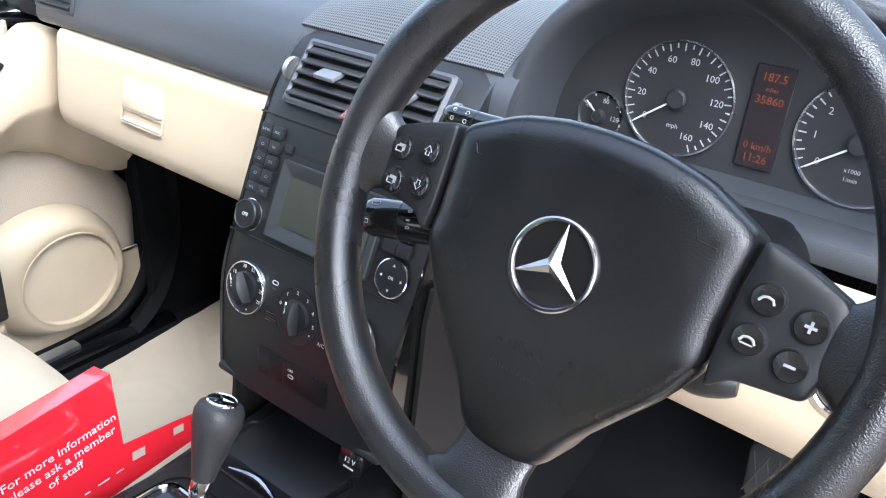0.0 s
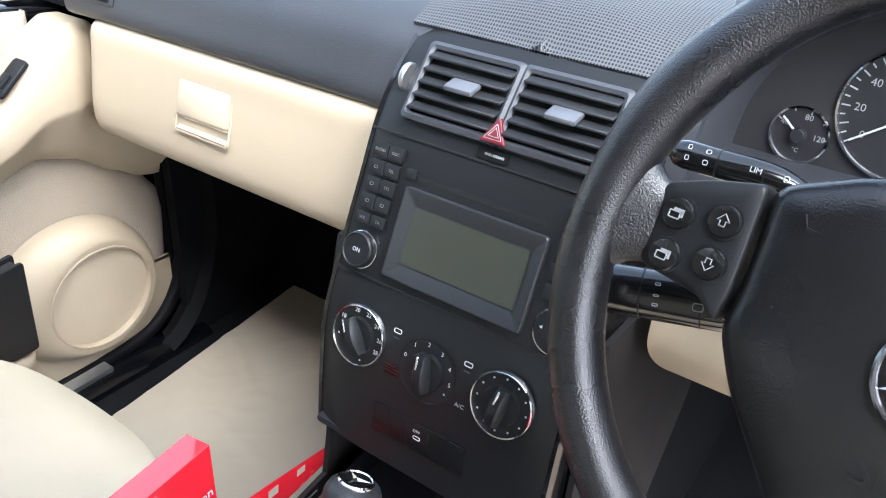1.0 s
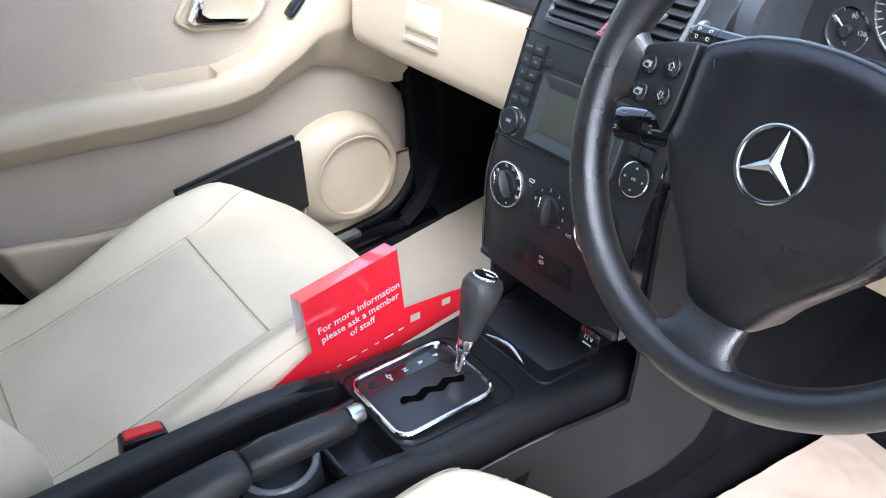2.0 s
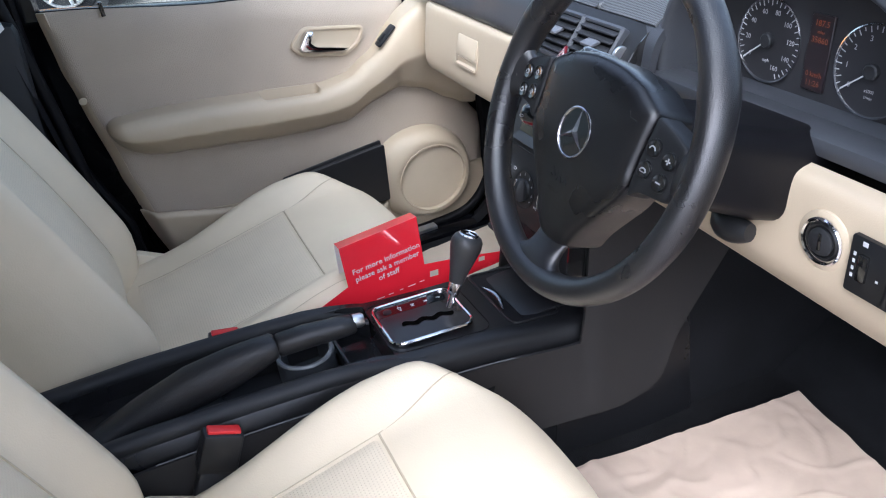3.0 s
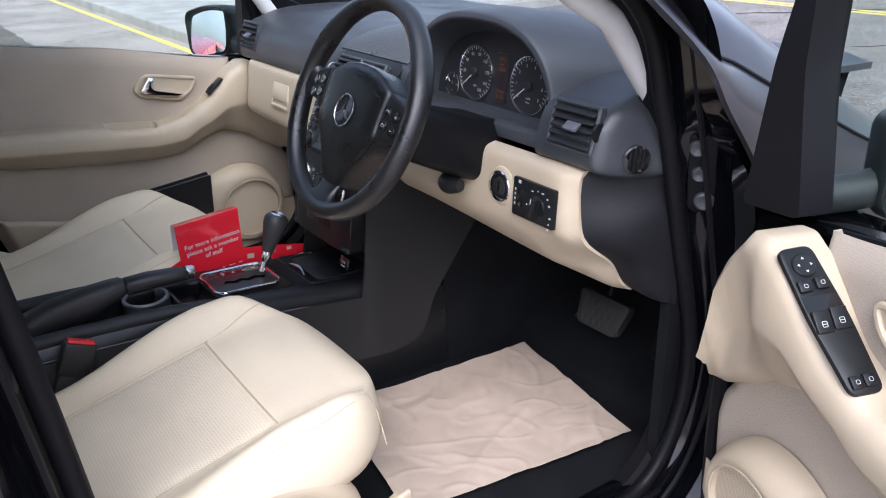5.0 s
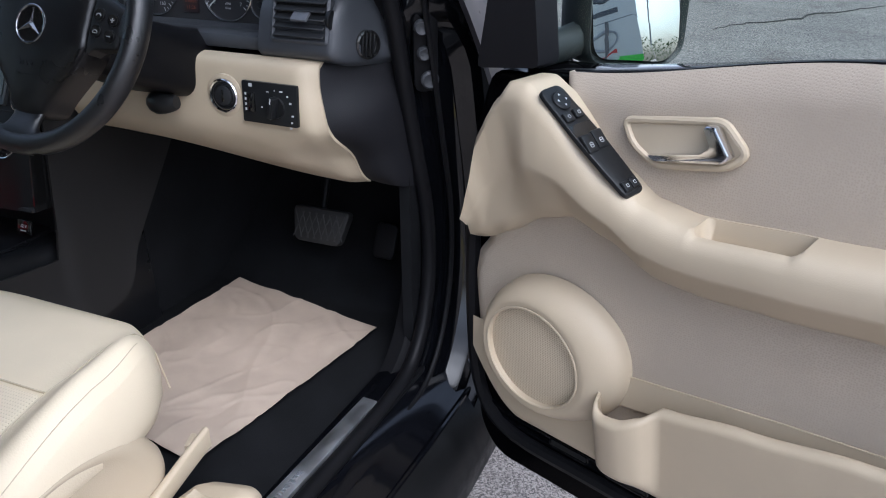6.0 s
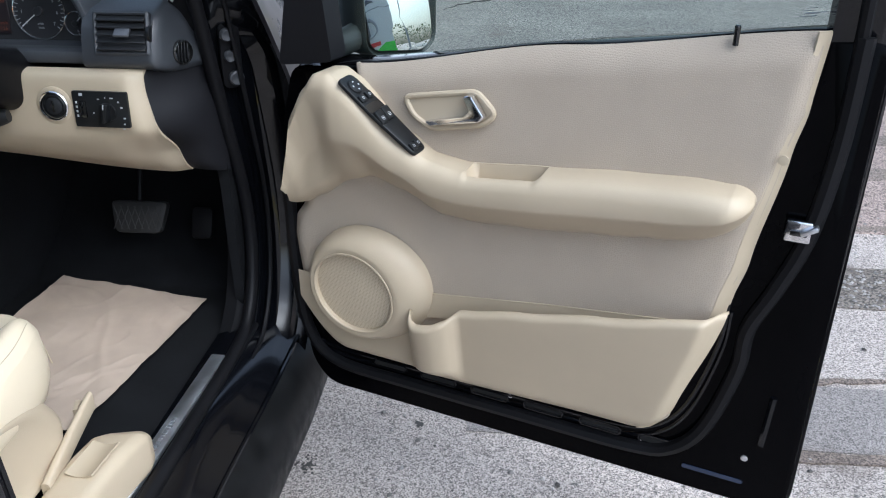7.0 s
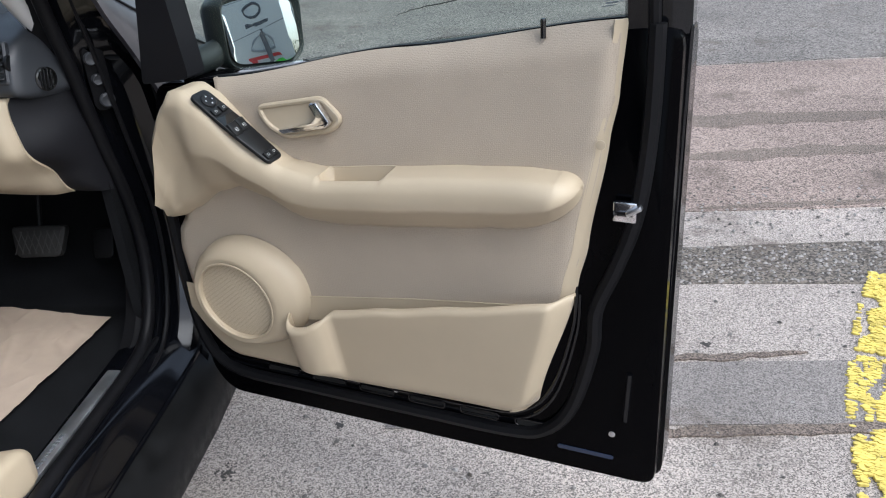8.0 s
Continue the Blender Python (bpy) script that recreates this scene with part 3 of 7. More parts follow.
    tagged(part("trim_upper_" + nm, bm, HEADLINER), "light grey upper pillar trim", "pillar trim", kind="structure")
bm = B()
loft(bm, [[V((x, y, z)) for y, z in ((-1.85, 0.3), (-1.95, 0.7), (-1.93, 1.05), (-1.80, 1.05), (-1.80, 0.3))] for x in (-0.86, 0, 0.86)])
tagged(part("wall_rear", bm, PAINT), "black tailgate closing the cabin", "car body", kind="structure")
bm = B()
rbox(bm, Matrix.Translation((0, -1.0, 0.66)), 1.36, 0.16, 0.5, 0.06)
tagged(part("rear_bench", bm, CREAM_SEAT), "cream rear bench in the dark back of the cabin", "seat")

# windscreen, front pillar, wing and bonnet
def screen_edge(u, v):
    """Windscreen: u across, v from its foot to the roof."""
    x = (0.74 - 0.14 * v) * (2 * u - 1)
    bow = 1 - (2 * u - 1) ** 2
    return V((x, 1.22 + 0.22 * bow - (0.82 + 0.1 * bow) * v, 1.10 + 0.42 * v + 0.02 * bow * v))


bm = B()
sheet(bm, screen_edge, 16, 8, -0.004)
ws = tagged(part("window_front", bm, SCREENGLASS), "clear curved windscreen", "windscreen", kind="structure")
ws.visible_shadow = False
for side, nm in ((1, "driver"), (-1, "passenger")):
    bm = B()
    tube(bm, [V((side * 0.690, 1.00, 1.07)), V((side * 0.688, 0.945, 1.15)), V((side * 0.672, 0.875, 1.25)), V((side * 0.63, 0.69, 1.37)), V((side * 0.60, 0.42, 1.48))], 0.021, 10)
    tagged(part("pillar_trim_" + nm, bm, HEADLINER), "light grey inner windscreen pillar trim", "pillar trim", kind="structure")
    low = [V((side * x, y, z)) for x, y, z in ((0.78, 0.62, 1.43), (0.832, 0.853, 1.240), (0.840, 0.934, 1.141), (0.846, 1.010, 1.043), (0.862, 1.06, 0.93), (0.872, 1.11, 0.75), (0.872, 1.13, 0.45))]
    line = [V((side * x, y, z)) for x, y, z in ((0.74, 0.66, 1.45), (0.795, 0.885, 1.242), (0.80, 0.995, 1.188), (0.802, 1.12, 1.130), (0.815, 1.30, 1.045), (0.82, 1.62, 0.90), (0.78, 2.0, 0.62))]
    top = [V((side * x, y, z)) for x, y, z in ((0.66, 0.64, 1.47), (0.69, 0.96, 1.315), (0.692, 1.09, 1.255), (0.692, 1.30, 1.145), (0.69, 1.50, 1.04), (0.67, 1.80, 0.91), (0.6, 2.1, 0.70))]
    bm = B()
    sheet(bm, lambda u, v: curve_at(line, u).lerp(curve_at(low, u), v) + V((side * 0.006, 0, 0.006)) * math.sin(math.pi * v), 36, 8, 0.008, (side, 0, 0.3))
    wing = tagged(part("wing_" + nm, bm, SKIN), "front wing corner of the black car, violet-grey sky sheen put into its colour", "car body", kind="structure")
    bm = B()
    sheet(bm, lambda u, v: curve_at(top, u).lerp(curve_at(line, u) + V((side * -0.003, 0, 0.002)), v) + V((side * 0.01, 0, 0.012)) * math.sin(math.pi * v), 36, 8, 0.008, (side, 0, 0.6))
    part("pillar_skin", bm, SKIN, wing, "windscreen pillar skin")
    bm = B()
    tube(bm, [q + V((side * 0.001, 0, 0.001)) for q in smooth_curve(line, 40)], 0.0028, 6)
    part("shut_line", bm, RUBBER, wing)
bm = B()
sheet(bm, lambda u, v: (0.72 * (2 * u - 1), 1.24 + 0.2 * (1 - (2 * u - 1) ** 2) + 0.75 * v, 1.085 - 0.02 * abs(2 * u - 1) - 0.16 * v - 0.12 * v * v), 14, 8, 0.01, (0, 0, 1))
tagged(part("bonnet", bm, PAINT), "black painted bonnet", "car body", kind="structure")


# ---- dashboard ----
DASH_FACE = [V((p[0], p[1], 0)) for p in ((0.885, 1.018), (0.852, 1.034), (0.856, 1.068), (0.872, 1.105), (0.915, 1.130), (1.05, 1.150), (1.50, 1.135))]


def dash_plan(x):
    """How far the dash face steps forward towards its ends."""
    a = abs(x)
    return 0.11 * step(0.672, 0.722, a)


def dash_sheet(x0, x1, n, v0=0.0):
    def f(u, v):
        x = x0 + (x1 - x0) * u
        p = curve_at(DASH_FACE, v0 + (1 - v0) * v)
        k = 1 - step(0.9, 1.2, p.x)
        return V((x, p.x + dash_plan(x) * k, p.y - 0.012 * step(0.66, 0.72, abs(x))))
    bm = B()
    return sheet(bm, f, n, 40, 0.012, (0, -0.5, 1))


dash = thing("dashboard", (0, 0.95, 1.0), "black and cream car dashboard with silver-ringed dials", "dashboard")
part("upper_dash", dash_sheet(-0.722, 0.15, 50), DASH, dash, "soft black dash top, passenger side")
part("upper_dash", dash_sheet(0.545, 0.722, 24), DASH, dash, "soft black dash top, driver side")
part("upper_dash", dash_sheet(0.14, 0.556, 20, 0.85), DASH, dash, "soft black dash top behind the dials")
part("lower_rail", rbox(B(), Matrix.Translation((0.34, 0.889, 1.043)), 0.42, 0.05, 0.024, 0.008), DASH, dash, "black rail under the dials")

# the airbag mark pressed into the passenger side
lettering("pressed_mark", "SRS", 0.026, on((-0.235, 0.8665, 1.090), (1, 0, 0), (0, 0.4, 0.9)), DASH, dash, 0.0006)
lettering("pressed_mark", "AIRBAG", 0.011, on((-0.235, 0.8585, 1.070), (1, 0, 0), (0, 0.4, 0.9)), DASH, dash, 0.0006)

# cream panel over the passenger's knees, with the glovebox pull
PANEL = [V((p[0], p[1], 0)) for p in ((0.865, 1.032), (0.848, 1.022), (0.842, 0.99), (0.836, 0.955), (0.832, 0.925), (0.833, 0.900), (0.845, 0.884), (0.89, 0.878))]


def panel_f(u, v):
    x = -0.125 - 0.545 * u
    p = curve_at(PANEL, v)
    end = step(0.60, 0.672, -x)
    return V((x, p.x + 0.075 * end * end, p.y - 0.006 * end))


panel = part("cream_panel", sheet(B(), panel_f, 44, 30, 0.012, (0, -1, 0)), CREAM, dash, "cream moulded glovebox front")
m = on((-0.402, 0.8375, 0.968), (1, 0, 0), (0, 0.26, 0.965))
part("pull_frame", ring_of(rounded(0.090, 0.062, 0.004), m, 0.0014, B(), 6), CREAM, panel)
part("glovebox_pull", prism(B(), m @ Matrix.Translation((0, 0.009, -0.001)), rounded(0.086, 0.040, 0.003), 0.0045, 0.0012), CREAM, panel, "cream glovebox release flap")
bm = B()
sheet(bm, lambda u, v: m @ V((0.042 * (2 * u - 1), -0.0115 - 0.0180 * v, 0.0012 - 0.0075 * math.sin(math.pi * v) ** 0.7)), 8, 10, 0.002)
part("pull_recess", bm, CREAM, panel, "scooped recess under the release flap")

# cream knee panel on the driver's side
KNEE = [V((p[0], p[1], 0)) for p in ((0.86, 1.027), (0.838, 1.019), (0.830, 0.985), (0.826, 0.945), (0.832, 0.90), (0.862, 0.855), (0.905, 0.825), (0.95, 0.80))]


KNEE_EDGE = [(0.780, 0.666), (0.830, 0.665), (0.880, 0.667), (0.920, 0.666), (0.955, 0.660), (0.990, 0.652), (1.040, 0.648)]


def knee_f(u, v):
    p = curve_at(KNEE, v)
    right = run_at(KNEE_EDGE, p.y)
    left = 0.157 + 0.055 * step(0.45, 1.0, v) ** 2
    x = left + (right - left) * u
    lift = (1 - step(0.20, 0.64, x)) * 0.048 * step(0.35, 1.0, v)
    edge = step(right - 0.045, right, x)
    sweep = 0.040 * step(right - 0.10, right, x) * step(0.93, 0.86, p.y) * step(0.80, 0.86, p.y)
    return V((x, p.x - lift * 0.75 + 0.016 * edge * edge + sweep, p.y + lift))


knee = part("knee_panel", sheet(B(), knee_f, 60, 40, 0.012, (0, -1, 0)), CREAM, dash, "cream moulded knee panel")


def knee_end(u, v):
    a = knee_f(1.0, v) + V((-0.003, 0.006, 0))
    b = V((0.728, 1.005, a.z - 0.012 * v))
    return a.lerp(b, u) + V((0.012, -0.010, 0)) * math.sin(math.pi * u) * step(0.99, 0.94, a.z)


END_BLACK = surf("black_end_panel", (0.009, 0.009, 0.011), 0.55, grain=0.25, grain_scale=900, kind="leather", spec=0.25)
part("end_panel", sheet(B(), knee_end, 16, 24, 0.01, (0, -1, 0)), END_BLACK, dash, "black dash end panel beside the door")
part("end_seam", tube(B(), [V((0.640, 0.895, 0.955)), V((0.675, 0.925, 0.945)), V((0.715, 0.968, 0.935))], 0.0022, 6), DARK, dash)


def ignition(at):
    m = on(at, (1, 0.0, 0), (0, 0.05, 1))
    part("ignition_collar", lathe(B(), m, [(0.0345, -0.004), (0.0335, 0.0015), (0.0300, 0.0040), (0.0272, 0.0042), (0.0265, 0.0)], 40), CREAM, knee, "raised cream collar")
    ring = part("ignition_ring", lathe(B(), m, [(0.0268, -0.004), (0.0268, 0.0050), (0.0252, 0.0065), (0.0232, 0.0055), (0.0226, 0.001), (0.001, 0.001)], 40), CHROME, knee, "polished ignition surround")
    lock = part("ignition_lock", lathe(B(), m, [(0.0222, 0), (0.0222, 0.003), (0.0195, 0.0052), (0.0178, 0.0050), (0.0165, 0.0030), (0.001, 0.0030)], 36), DARK, ring, "black ignition lock")
    part("key_rotor", lathe(B(), m, [(0.0155, 0.002), (0.0155, 0.0060), (0.0145, 0.0068), (0.001, 0.0068)], 32), BLACK, lock)
    part("key_slot", rbox(B(), m @ Matrix.Translation((0, 0, 0.0068)), 0.0045, 0.020, 0.0012, 0.0004), GLOSS, lock)


ignition((0.488, 0.829, 0.966))
ls = on((0.5775, 0.826, 0.963), (1, -0.02, 0), (0, 0.07, 1))
lsw = part("light_switch_panel", prism(B(), ls, rounded(0.102, 0.064, 0.003), 0.006, 0.0015), STACK, knee, "black headlamp switch panel")
part("light_knob", lathe(B(), ls @ Matrix.Translation((0.012, -0.004, 0.005)), [(0.017, 0), (0.016, 0.004), (0.001, 0.004)], 28), STACK, lsw)
part("light_knob_grip", rbox(B(), ls @ Matrix.Translation((0.012, -0.004, 0.014)) @ Matrix.Rotation(radians(-10), 4, "Z"), 0.011, 0.034, 0.018, 0.004), STACK, lsw, "black rotary grip")
part("pointer", rbox(B(), ls @ Matrix.Translation((0.0145, 0.008, 0.0236)) @ Matrix.Rotation(radians(-10), 4, "Z"), 0.0016, 0.009, 0.0006, 0), WHITE, lsw)
LAMP_WORDS = [(118, 0.030, 0.0052, 0.0024), (92, 0.030, 0.0022, 0.0034), (70, 0.031, 0.0074, 0.0028), (44, 0.031, 0.0040, 0.0034), (20, 0.029, 0.0050, 0.0040), (-22, 0.033, 0.0048, 0.0036), (-40, 0.038, 0.0040, 0.0034), (-52, 0.044, 0.0048, 0.0036), (186, 0.026, 0.0038, 0.0032)]
for a, rad, w, h in LAMP_WORDS:
    p = ls @ Matrix.Translation((0.012 + rad * math.cos(radians(a)), -0.004 + 0.85 * rad * math.sin(radians(a)), 0.0063))
    part("symbol", rbox(B(), p, w * 0.78, h * 0.72, 0.0005, 0), WHITE, lsw)
part("thumb_wheel", rbox(B(), ls @ Matrix.Translation((-0.032, 0.0, 0.0065)), 0.012, 0.03, 0.006, 0.002), GLOSS, lsw)
part("symbol", rbox(B(), ls @ Matrix.Translation((-0.034, 0.026, 0.0063)), 0.006, 0.005, 0.0005, 0), WHITE, lsw)
for i in range(4):
    part("symbol", rbox(B(), ls @ Matrix.Translation((-0.044, 0.012 - 0.008 * i, 0.0063)), 0.003, 0.004, 0.0005, 0), WHITE, lsw)


def air_vent(m, w, h, slats, parent, tab_at=0.0, wheel=0):
    """A louvred outlet: surround, a back painted black for the shade inside, slats and the sliding tab."""
    out = rounded(w + 0.014, h + 0.014, 0.005)
    bm = B()
    hole = rounded(w, h, 0.003)
    rows = [[m @ V((x, y, z)) for x, y in o] for o, z in ((out, -0.006), (out, 0.004), (rounded(w + 0.006, h + 0.006, 0.004), 0.0065), (hole, 0.0045), (hole, -0.004))]
    loft(bm, rows + [rows[0]], caps=False)
    bmesh.ops.remove_doubles(bm, verts=bm.verts, dist=1e-6)
    v = part("vent_surround", bm, DASH, parent, "black air vent surround")
    # black plate in place of the duct's shaded depth
    part("vent_back", rbox(B(), m @ Matrix.Translation((0, 0, 0.0005)), w, h, 0.0015, 0), surf("vent_shade", (0.004, 0.004, 0.004), 0.9), v)
    for i in range(slats):
        y = -h / 2 + h * (i + 0.5) / slats
        part("slat", rbox(B(), m @ Matrix.Translation((0, y, 0.0048)) @ Matrix.Rotation(radians(42), 4, "X"), w, 0.0028, 0.0130, 0.0008, 1), BLACK, v)
    part("vent_tab", rbox(B(), m @ Matrix.Translation((tab_at, 0.001, 0.0115)) @ Matrix.Rotation(radians(50), 4, "X"), 0.028, 0.0055, 0.019, 0.002), surf("satin_grey_tab", (0.10, 0.104, 0.115), 0.34), v, "satin grey vent slider")
    if wheel:
        part("vent_wheel", lathe(B(), m @ Matrix.Translation((wheel, 0, -0.002)) @ Matrix.Rotation(radians(90), 4, "Y"), [(0.014, -0.003), (0.015, 0), (0.014, 0.003)], 28), DARK, v, "knurled vent wheel")
    return v


for side in (1, -1):
    air_vent(on((side * 0.619, 0.864, 1.088), (1, 0, 0), (0, 0.26, 0.965)), 0.088, 0.062, 5, dash, 0.005, 0.051 * side)
# small round outlet on the dash end
m = on((0.701, 0.913, 1.046), (0.42, 0.90, 0), (0.0, 0.05, 1))
rnd = part("side_outlet", lathe(B(), m, [(0.022, -0.008), (0.022, 0.004), (0.019, 0.005), (0.018, 0.0), (0.001, -0.001)], 30), GLOSS, dash, "round side window outlet")
for i in range(4):
    a = -0.0105 + 0.007 * i
    part("slat", rbox(B(), m @ Matrix.Translation((a, 0, 0.002)) @ Matrix.Rotation(radians(-8), 4, "Z"), 0.0022, 2 * math.sqrt(0.018 ** 2 - a * a), 0.004, 0.0005, 1), DARK, rnd)

# hood and instruments
HX, HW, HZ, HH = 0.345, 0.202, 1.050, 0.168


def arch(t, grow=0.0, drop=0.0):
    """The hood's arch, t from 0 (left foot) to 1 (right foot)."""
    a = math.pi * (1 - t)
    c, s = math.cos(a), math.sin(a)
    e = 2 / 2.5
    return HX + (HW + grow) * math.copysign(abs(c) ** e, c), HZ + (HH + grow - drop) * abs(s) ** e


def hood_f(u, v):
    rows = ((-0.020, 0.945, 0.012), (-0.010, 0.905, 0.004), (-0.003, 0.880, 0.0), (0.006, 0.876, 0.0), (0.014, 0.888, 0.0), (0.040, 0.96, 0.026), (0.075, 1.06, 0.075), (0.11, 1.24, 0.135))
    g, y, d = curve_at([V(r) for r in rows], v)
    x, z = arch(u, g, d)
    return V((x, y + 0.05 * (z - HZ), z))


part("hood", sheet(B(), hood_f, 60, 40, 0.003), DASH, dash, "black arched hood over the instruments")
FACE_M = on((0, 0.944, 0), (1, 0, 0), (0, 0.105, 1))
bm = B()
prism(bm, Matrix.Translation((0, -0.105 * 1.125, 0)) @ FACE_M, [arch(i / 40, -0.004, 0.0) for i in range(40, -1, -1)], 0.006, z0=-0.004)
face = part("instrument_face", bm, surf("instrument_black", (0.018, 0.018, 0.020), 0.55, var=0.08), dash, "black arched instrument face", angle=20)
part("cluster_sill", rbox(B(), Matrix.Translation((HX, 0.908, 1.048)) @ Matrix.Rotation(radians(12), 4, "X"), 0.40, 0.075, 0.012, 0.004), DASH, dash, "black ledge under the instruments")


def gauge(x, z, r, labels, a0, a1, ticks, needle, big=0.0085, hub=0.009):
    m = on((x, 0.9368 + 0.105 * (z - 1.125), z), (1, 0, 0), (0, 0.105, 1))
    g = part("dial_ring", lathe(B(), m, [(r + 0.0016, 0), (r + 0.0016, 0.0025), (r, 0.003), (r - 0.0006, 0.001), (r - 0.001, 0.0004)], 56), CHROME, face, "chrome dial ring")
    part("dial_plate", lathe(B(), m, [(r, 0.0), (r, 0.0008), (0.001, 0.0008)], 48), surf("dial_black", (0.015, 0.015, 0.017), 0.55), g)
    bm = B()
    for i in range(ticks + 1):
        a = radians(a0 + (a1 - a0) * i / ticks)
        ln = r * (0.13 if i % 2 == 0 else 0.08)
        rbox(bm, m @ Matrix.Rotation(a, 4, "Z") @ Matrix.Translation((r * 0.97 - ln / 2, 0, 0.0012)), ln, 0.0011, 0.0004, 0)
    part("scale", bm, DIAL_PRINT, g, "white dial scale")
    k = len(labels) - 1
    for i, tx in enumerate(labels):
        a = radians(a0 + (a1 - a0) * i / max(1, k))
        lettering("numeral", tx, big, m @ Matrix.Translation((0.70 * r * math.cos(a), 0.70 * r * math.sin(a), 0.0012)), DIAL_PRINT, g, 0.0001)
    a = radians(needle)
    part("needle", rbox(B(), m @ Matrix.Rotation(a, 4, "Z") @ Matrix.Translation((r * 0.48, 0, 0.004)), r * 0.82, 0.0016, 0.001, 0.0003, 1), WHITE, g, "white dial needle")
    part("hub", lathe(B(), m, [(hub, 0.001), (hub, 0.006), (hub * 0.8, 0.0075), (0.0005, 0.0075)], 24), BLACK, g)
    return m, g


m, g = gauge(0.279, 1.112, 0.049, ["0", "20", "40", "60", "80", "100", "120", "140", "160"], 217, -65, 32, 217)
lettering("unit", "mph", 0.006, m @ Matrix.Translation((0, -0.024, 0.0012)), DIAL_PRINT, g, 0.0001)
m, g = gauge(0.431, 1.110, 0.049, ["0", "1", "2", "3", "4", "5", "6", "7"], 217, -40, 28, 217)
lettering("unit", "x1000", 0.005, m @ Matrix.Translation((0, -0.022, 0.0012)), DIAL_PRINT, g, 0.0001)
lettering("unit", "1/min", 0.005, m @ Matrix.Translation((0, -0.029, 0.0012)), DIAL_PRINT, g, 0.0001)
m, g = gauge(0.2085, 1.080, 0.0215, ["40", "80", "120"], 150, 0, 4, 140, 0.0065, 0.006)
lettering("unit", "°C", 0.005, m @ Matrix.Translation((0, -0.0125, 0.0012)), DIAL_PRINT, g, 0.0001)
m, g = gauge(0.499, 1.090, 0.020, ["1", "0"], 60, -80, 4, 45, 0.006, 0.006)
disp = part("display", rbox(B(), on((0.3555, 0.9362 - 0.0013, 1.113), (1, 0, 0), (0, 0.105, 1)), 0.032, 0.086, 0.003, 0.0006, 1), surf("display_black", (0.014, 0.010, 0.012), 0.4), face, "dark trip display")
for tx, dz, sz in (("187.5", 0.033, 0.0095), ("miles", 0.0235, 0.005), ("35860", 0.0145, 0.0095), ("0 km/h", -0.024, 0.0085), ("11:26", -0.034, 0.0095)):
    lettering("digits", tx, sz, on((0.3555, 0.9330 + 0.105 * dz, 1.113 + dz), (1, 0, 0), (0, 0.105, 1)), ORANGE_LED, disp, 0.0001)

# mesh cover in the middle of the dash top
def dash_z(y):
    """Height of the dash top at y."""
    lo, hi = 0.45, 1.0
    for _ in range(24):
        mid = (lo + hi) / 2
        if curve_at(DASH_FACE, mid).x < y:
            lo = mid
        else:
            hi = mid
    return curve_at(DASH_FACE, lo).y


def cover_f(u, v):
    a = math.pi * u
    x = 0.134 * v * math.cos(a)
    y = 0.876 + 0.30 * v * math.sin(a)
    return V((x, y, max(dash_z(y), 1.112) + 0.003 + 0.016 * (1 - v * v) * step(0.0, 0.05, y - 0.876)))


COVER = dotted("black_speaker_mesh", (0.085, 0.088, 0.092), (0.006, 0.006, 0.006), 0.5, 0.0030, 0.28, 0.6)
part("mesh_cover", sheet(B(), cover_f, 40, 16, 0.006, (0, 0, 1)), COVER, dash, "black perforated centre speaker cover")
bm = B()
rbox(bm, Matrix.Translation((0.27, 1.165, 1.158)) @ Matrix.Rotation(radians(-14), 4, "Z"), 0.34, 0.028, 0.006, 0.002)
part("demister_slot", bm, GLOSS, dash, "black demister slot")

# ---- centre stack ----
STACK_LINE = [V((p[0], p[1], 0)) for p in ((0.716, 0.745), (0.722, 0.80), (0.733, 0.867), (0.760, 0.930), (0.785, 0.985), (0.812, 1.045), (0.845, 1.090), (0.875, 1.113))]


def stack_y(z):
    lo, hi = 0.0, 1.0
    for _ in range(30):
        mid = (lo + hi) / 2
        if curve_at(STACK_LINE, mid).y < z:
            lo = mid
        else:
            hi = mid
    return curve_at(STACK_LINE, lo).x


def on_stack(x, z, out=0.0):
    a, b = stack_y(z - 0.006), stack_y(z + 0.006)
    return on((x, stack_y(z), z), (1, 0, 0), (0, b - a, 0.012)) @ Matrix.Translation((0, 0, out))


stack = thing("centre_stack", (0, 0.80, 0.75), "satin black centre stack with radio, screen and heater dials", "centre console")


def fascia_f(u, v):
    p = curve_at(STACK_LINE, v)
    w = 0.124 + 0.004 * math.sin(math.pi * v)
    x = w * (2 * u - 1)
    return V((x, p.x + 0.010 * (abs(2 * u - 1) ** 6), p.y))


part("fascia", sheet(B(), fascia_f, 24, 44, 0.02, (0, -1, 0)), STACK, stack, "satin black fascia")
for side in (1, -1):
    bm = B()
    sheet(bm, lambda u, v: V((side * (0.127 + 0.004 * math.sin(math.pi * v) + 0.006 * u), curve_at(STACK_LINE, v).x + 0.008 + 0.05 * u, curve_at(STACK_LINE, v).y)), 4, 40, 0.004, (side, 0, 0))
    part("side_trim", bm, GLOSS, stack, "gloss black edge trim")
    bm = B()
    loft(bm, [[V((side * x, y, z)) for y, z in ((0.735, 0.745), (0.745, 0.87), (0.80, 0.985), (0.89, 1.10), (1.0, 1.10), (1.0, 0.745))] for x in (0.02, 0.118, 0.128)])
    part("stack_body", bm, BLACK, stack, "black stack housing")
part("bottom_lip", rbox(B(), Matrix.Translation((0, 0.738, 0.7485)), 0.25, 0.040, 0.010, 0.004), BLACK, stack)
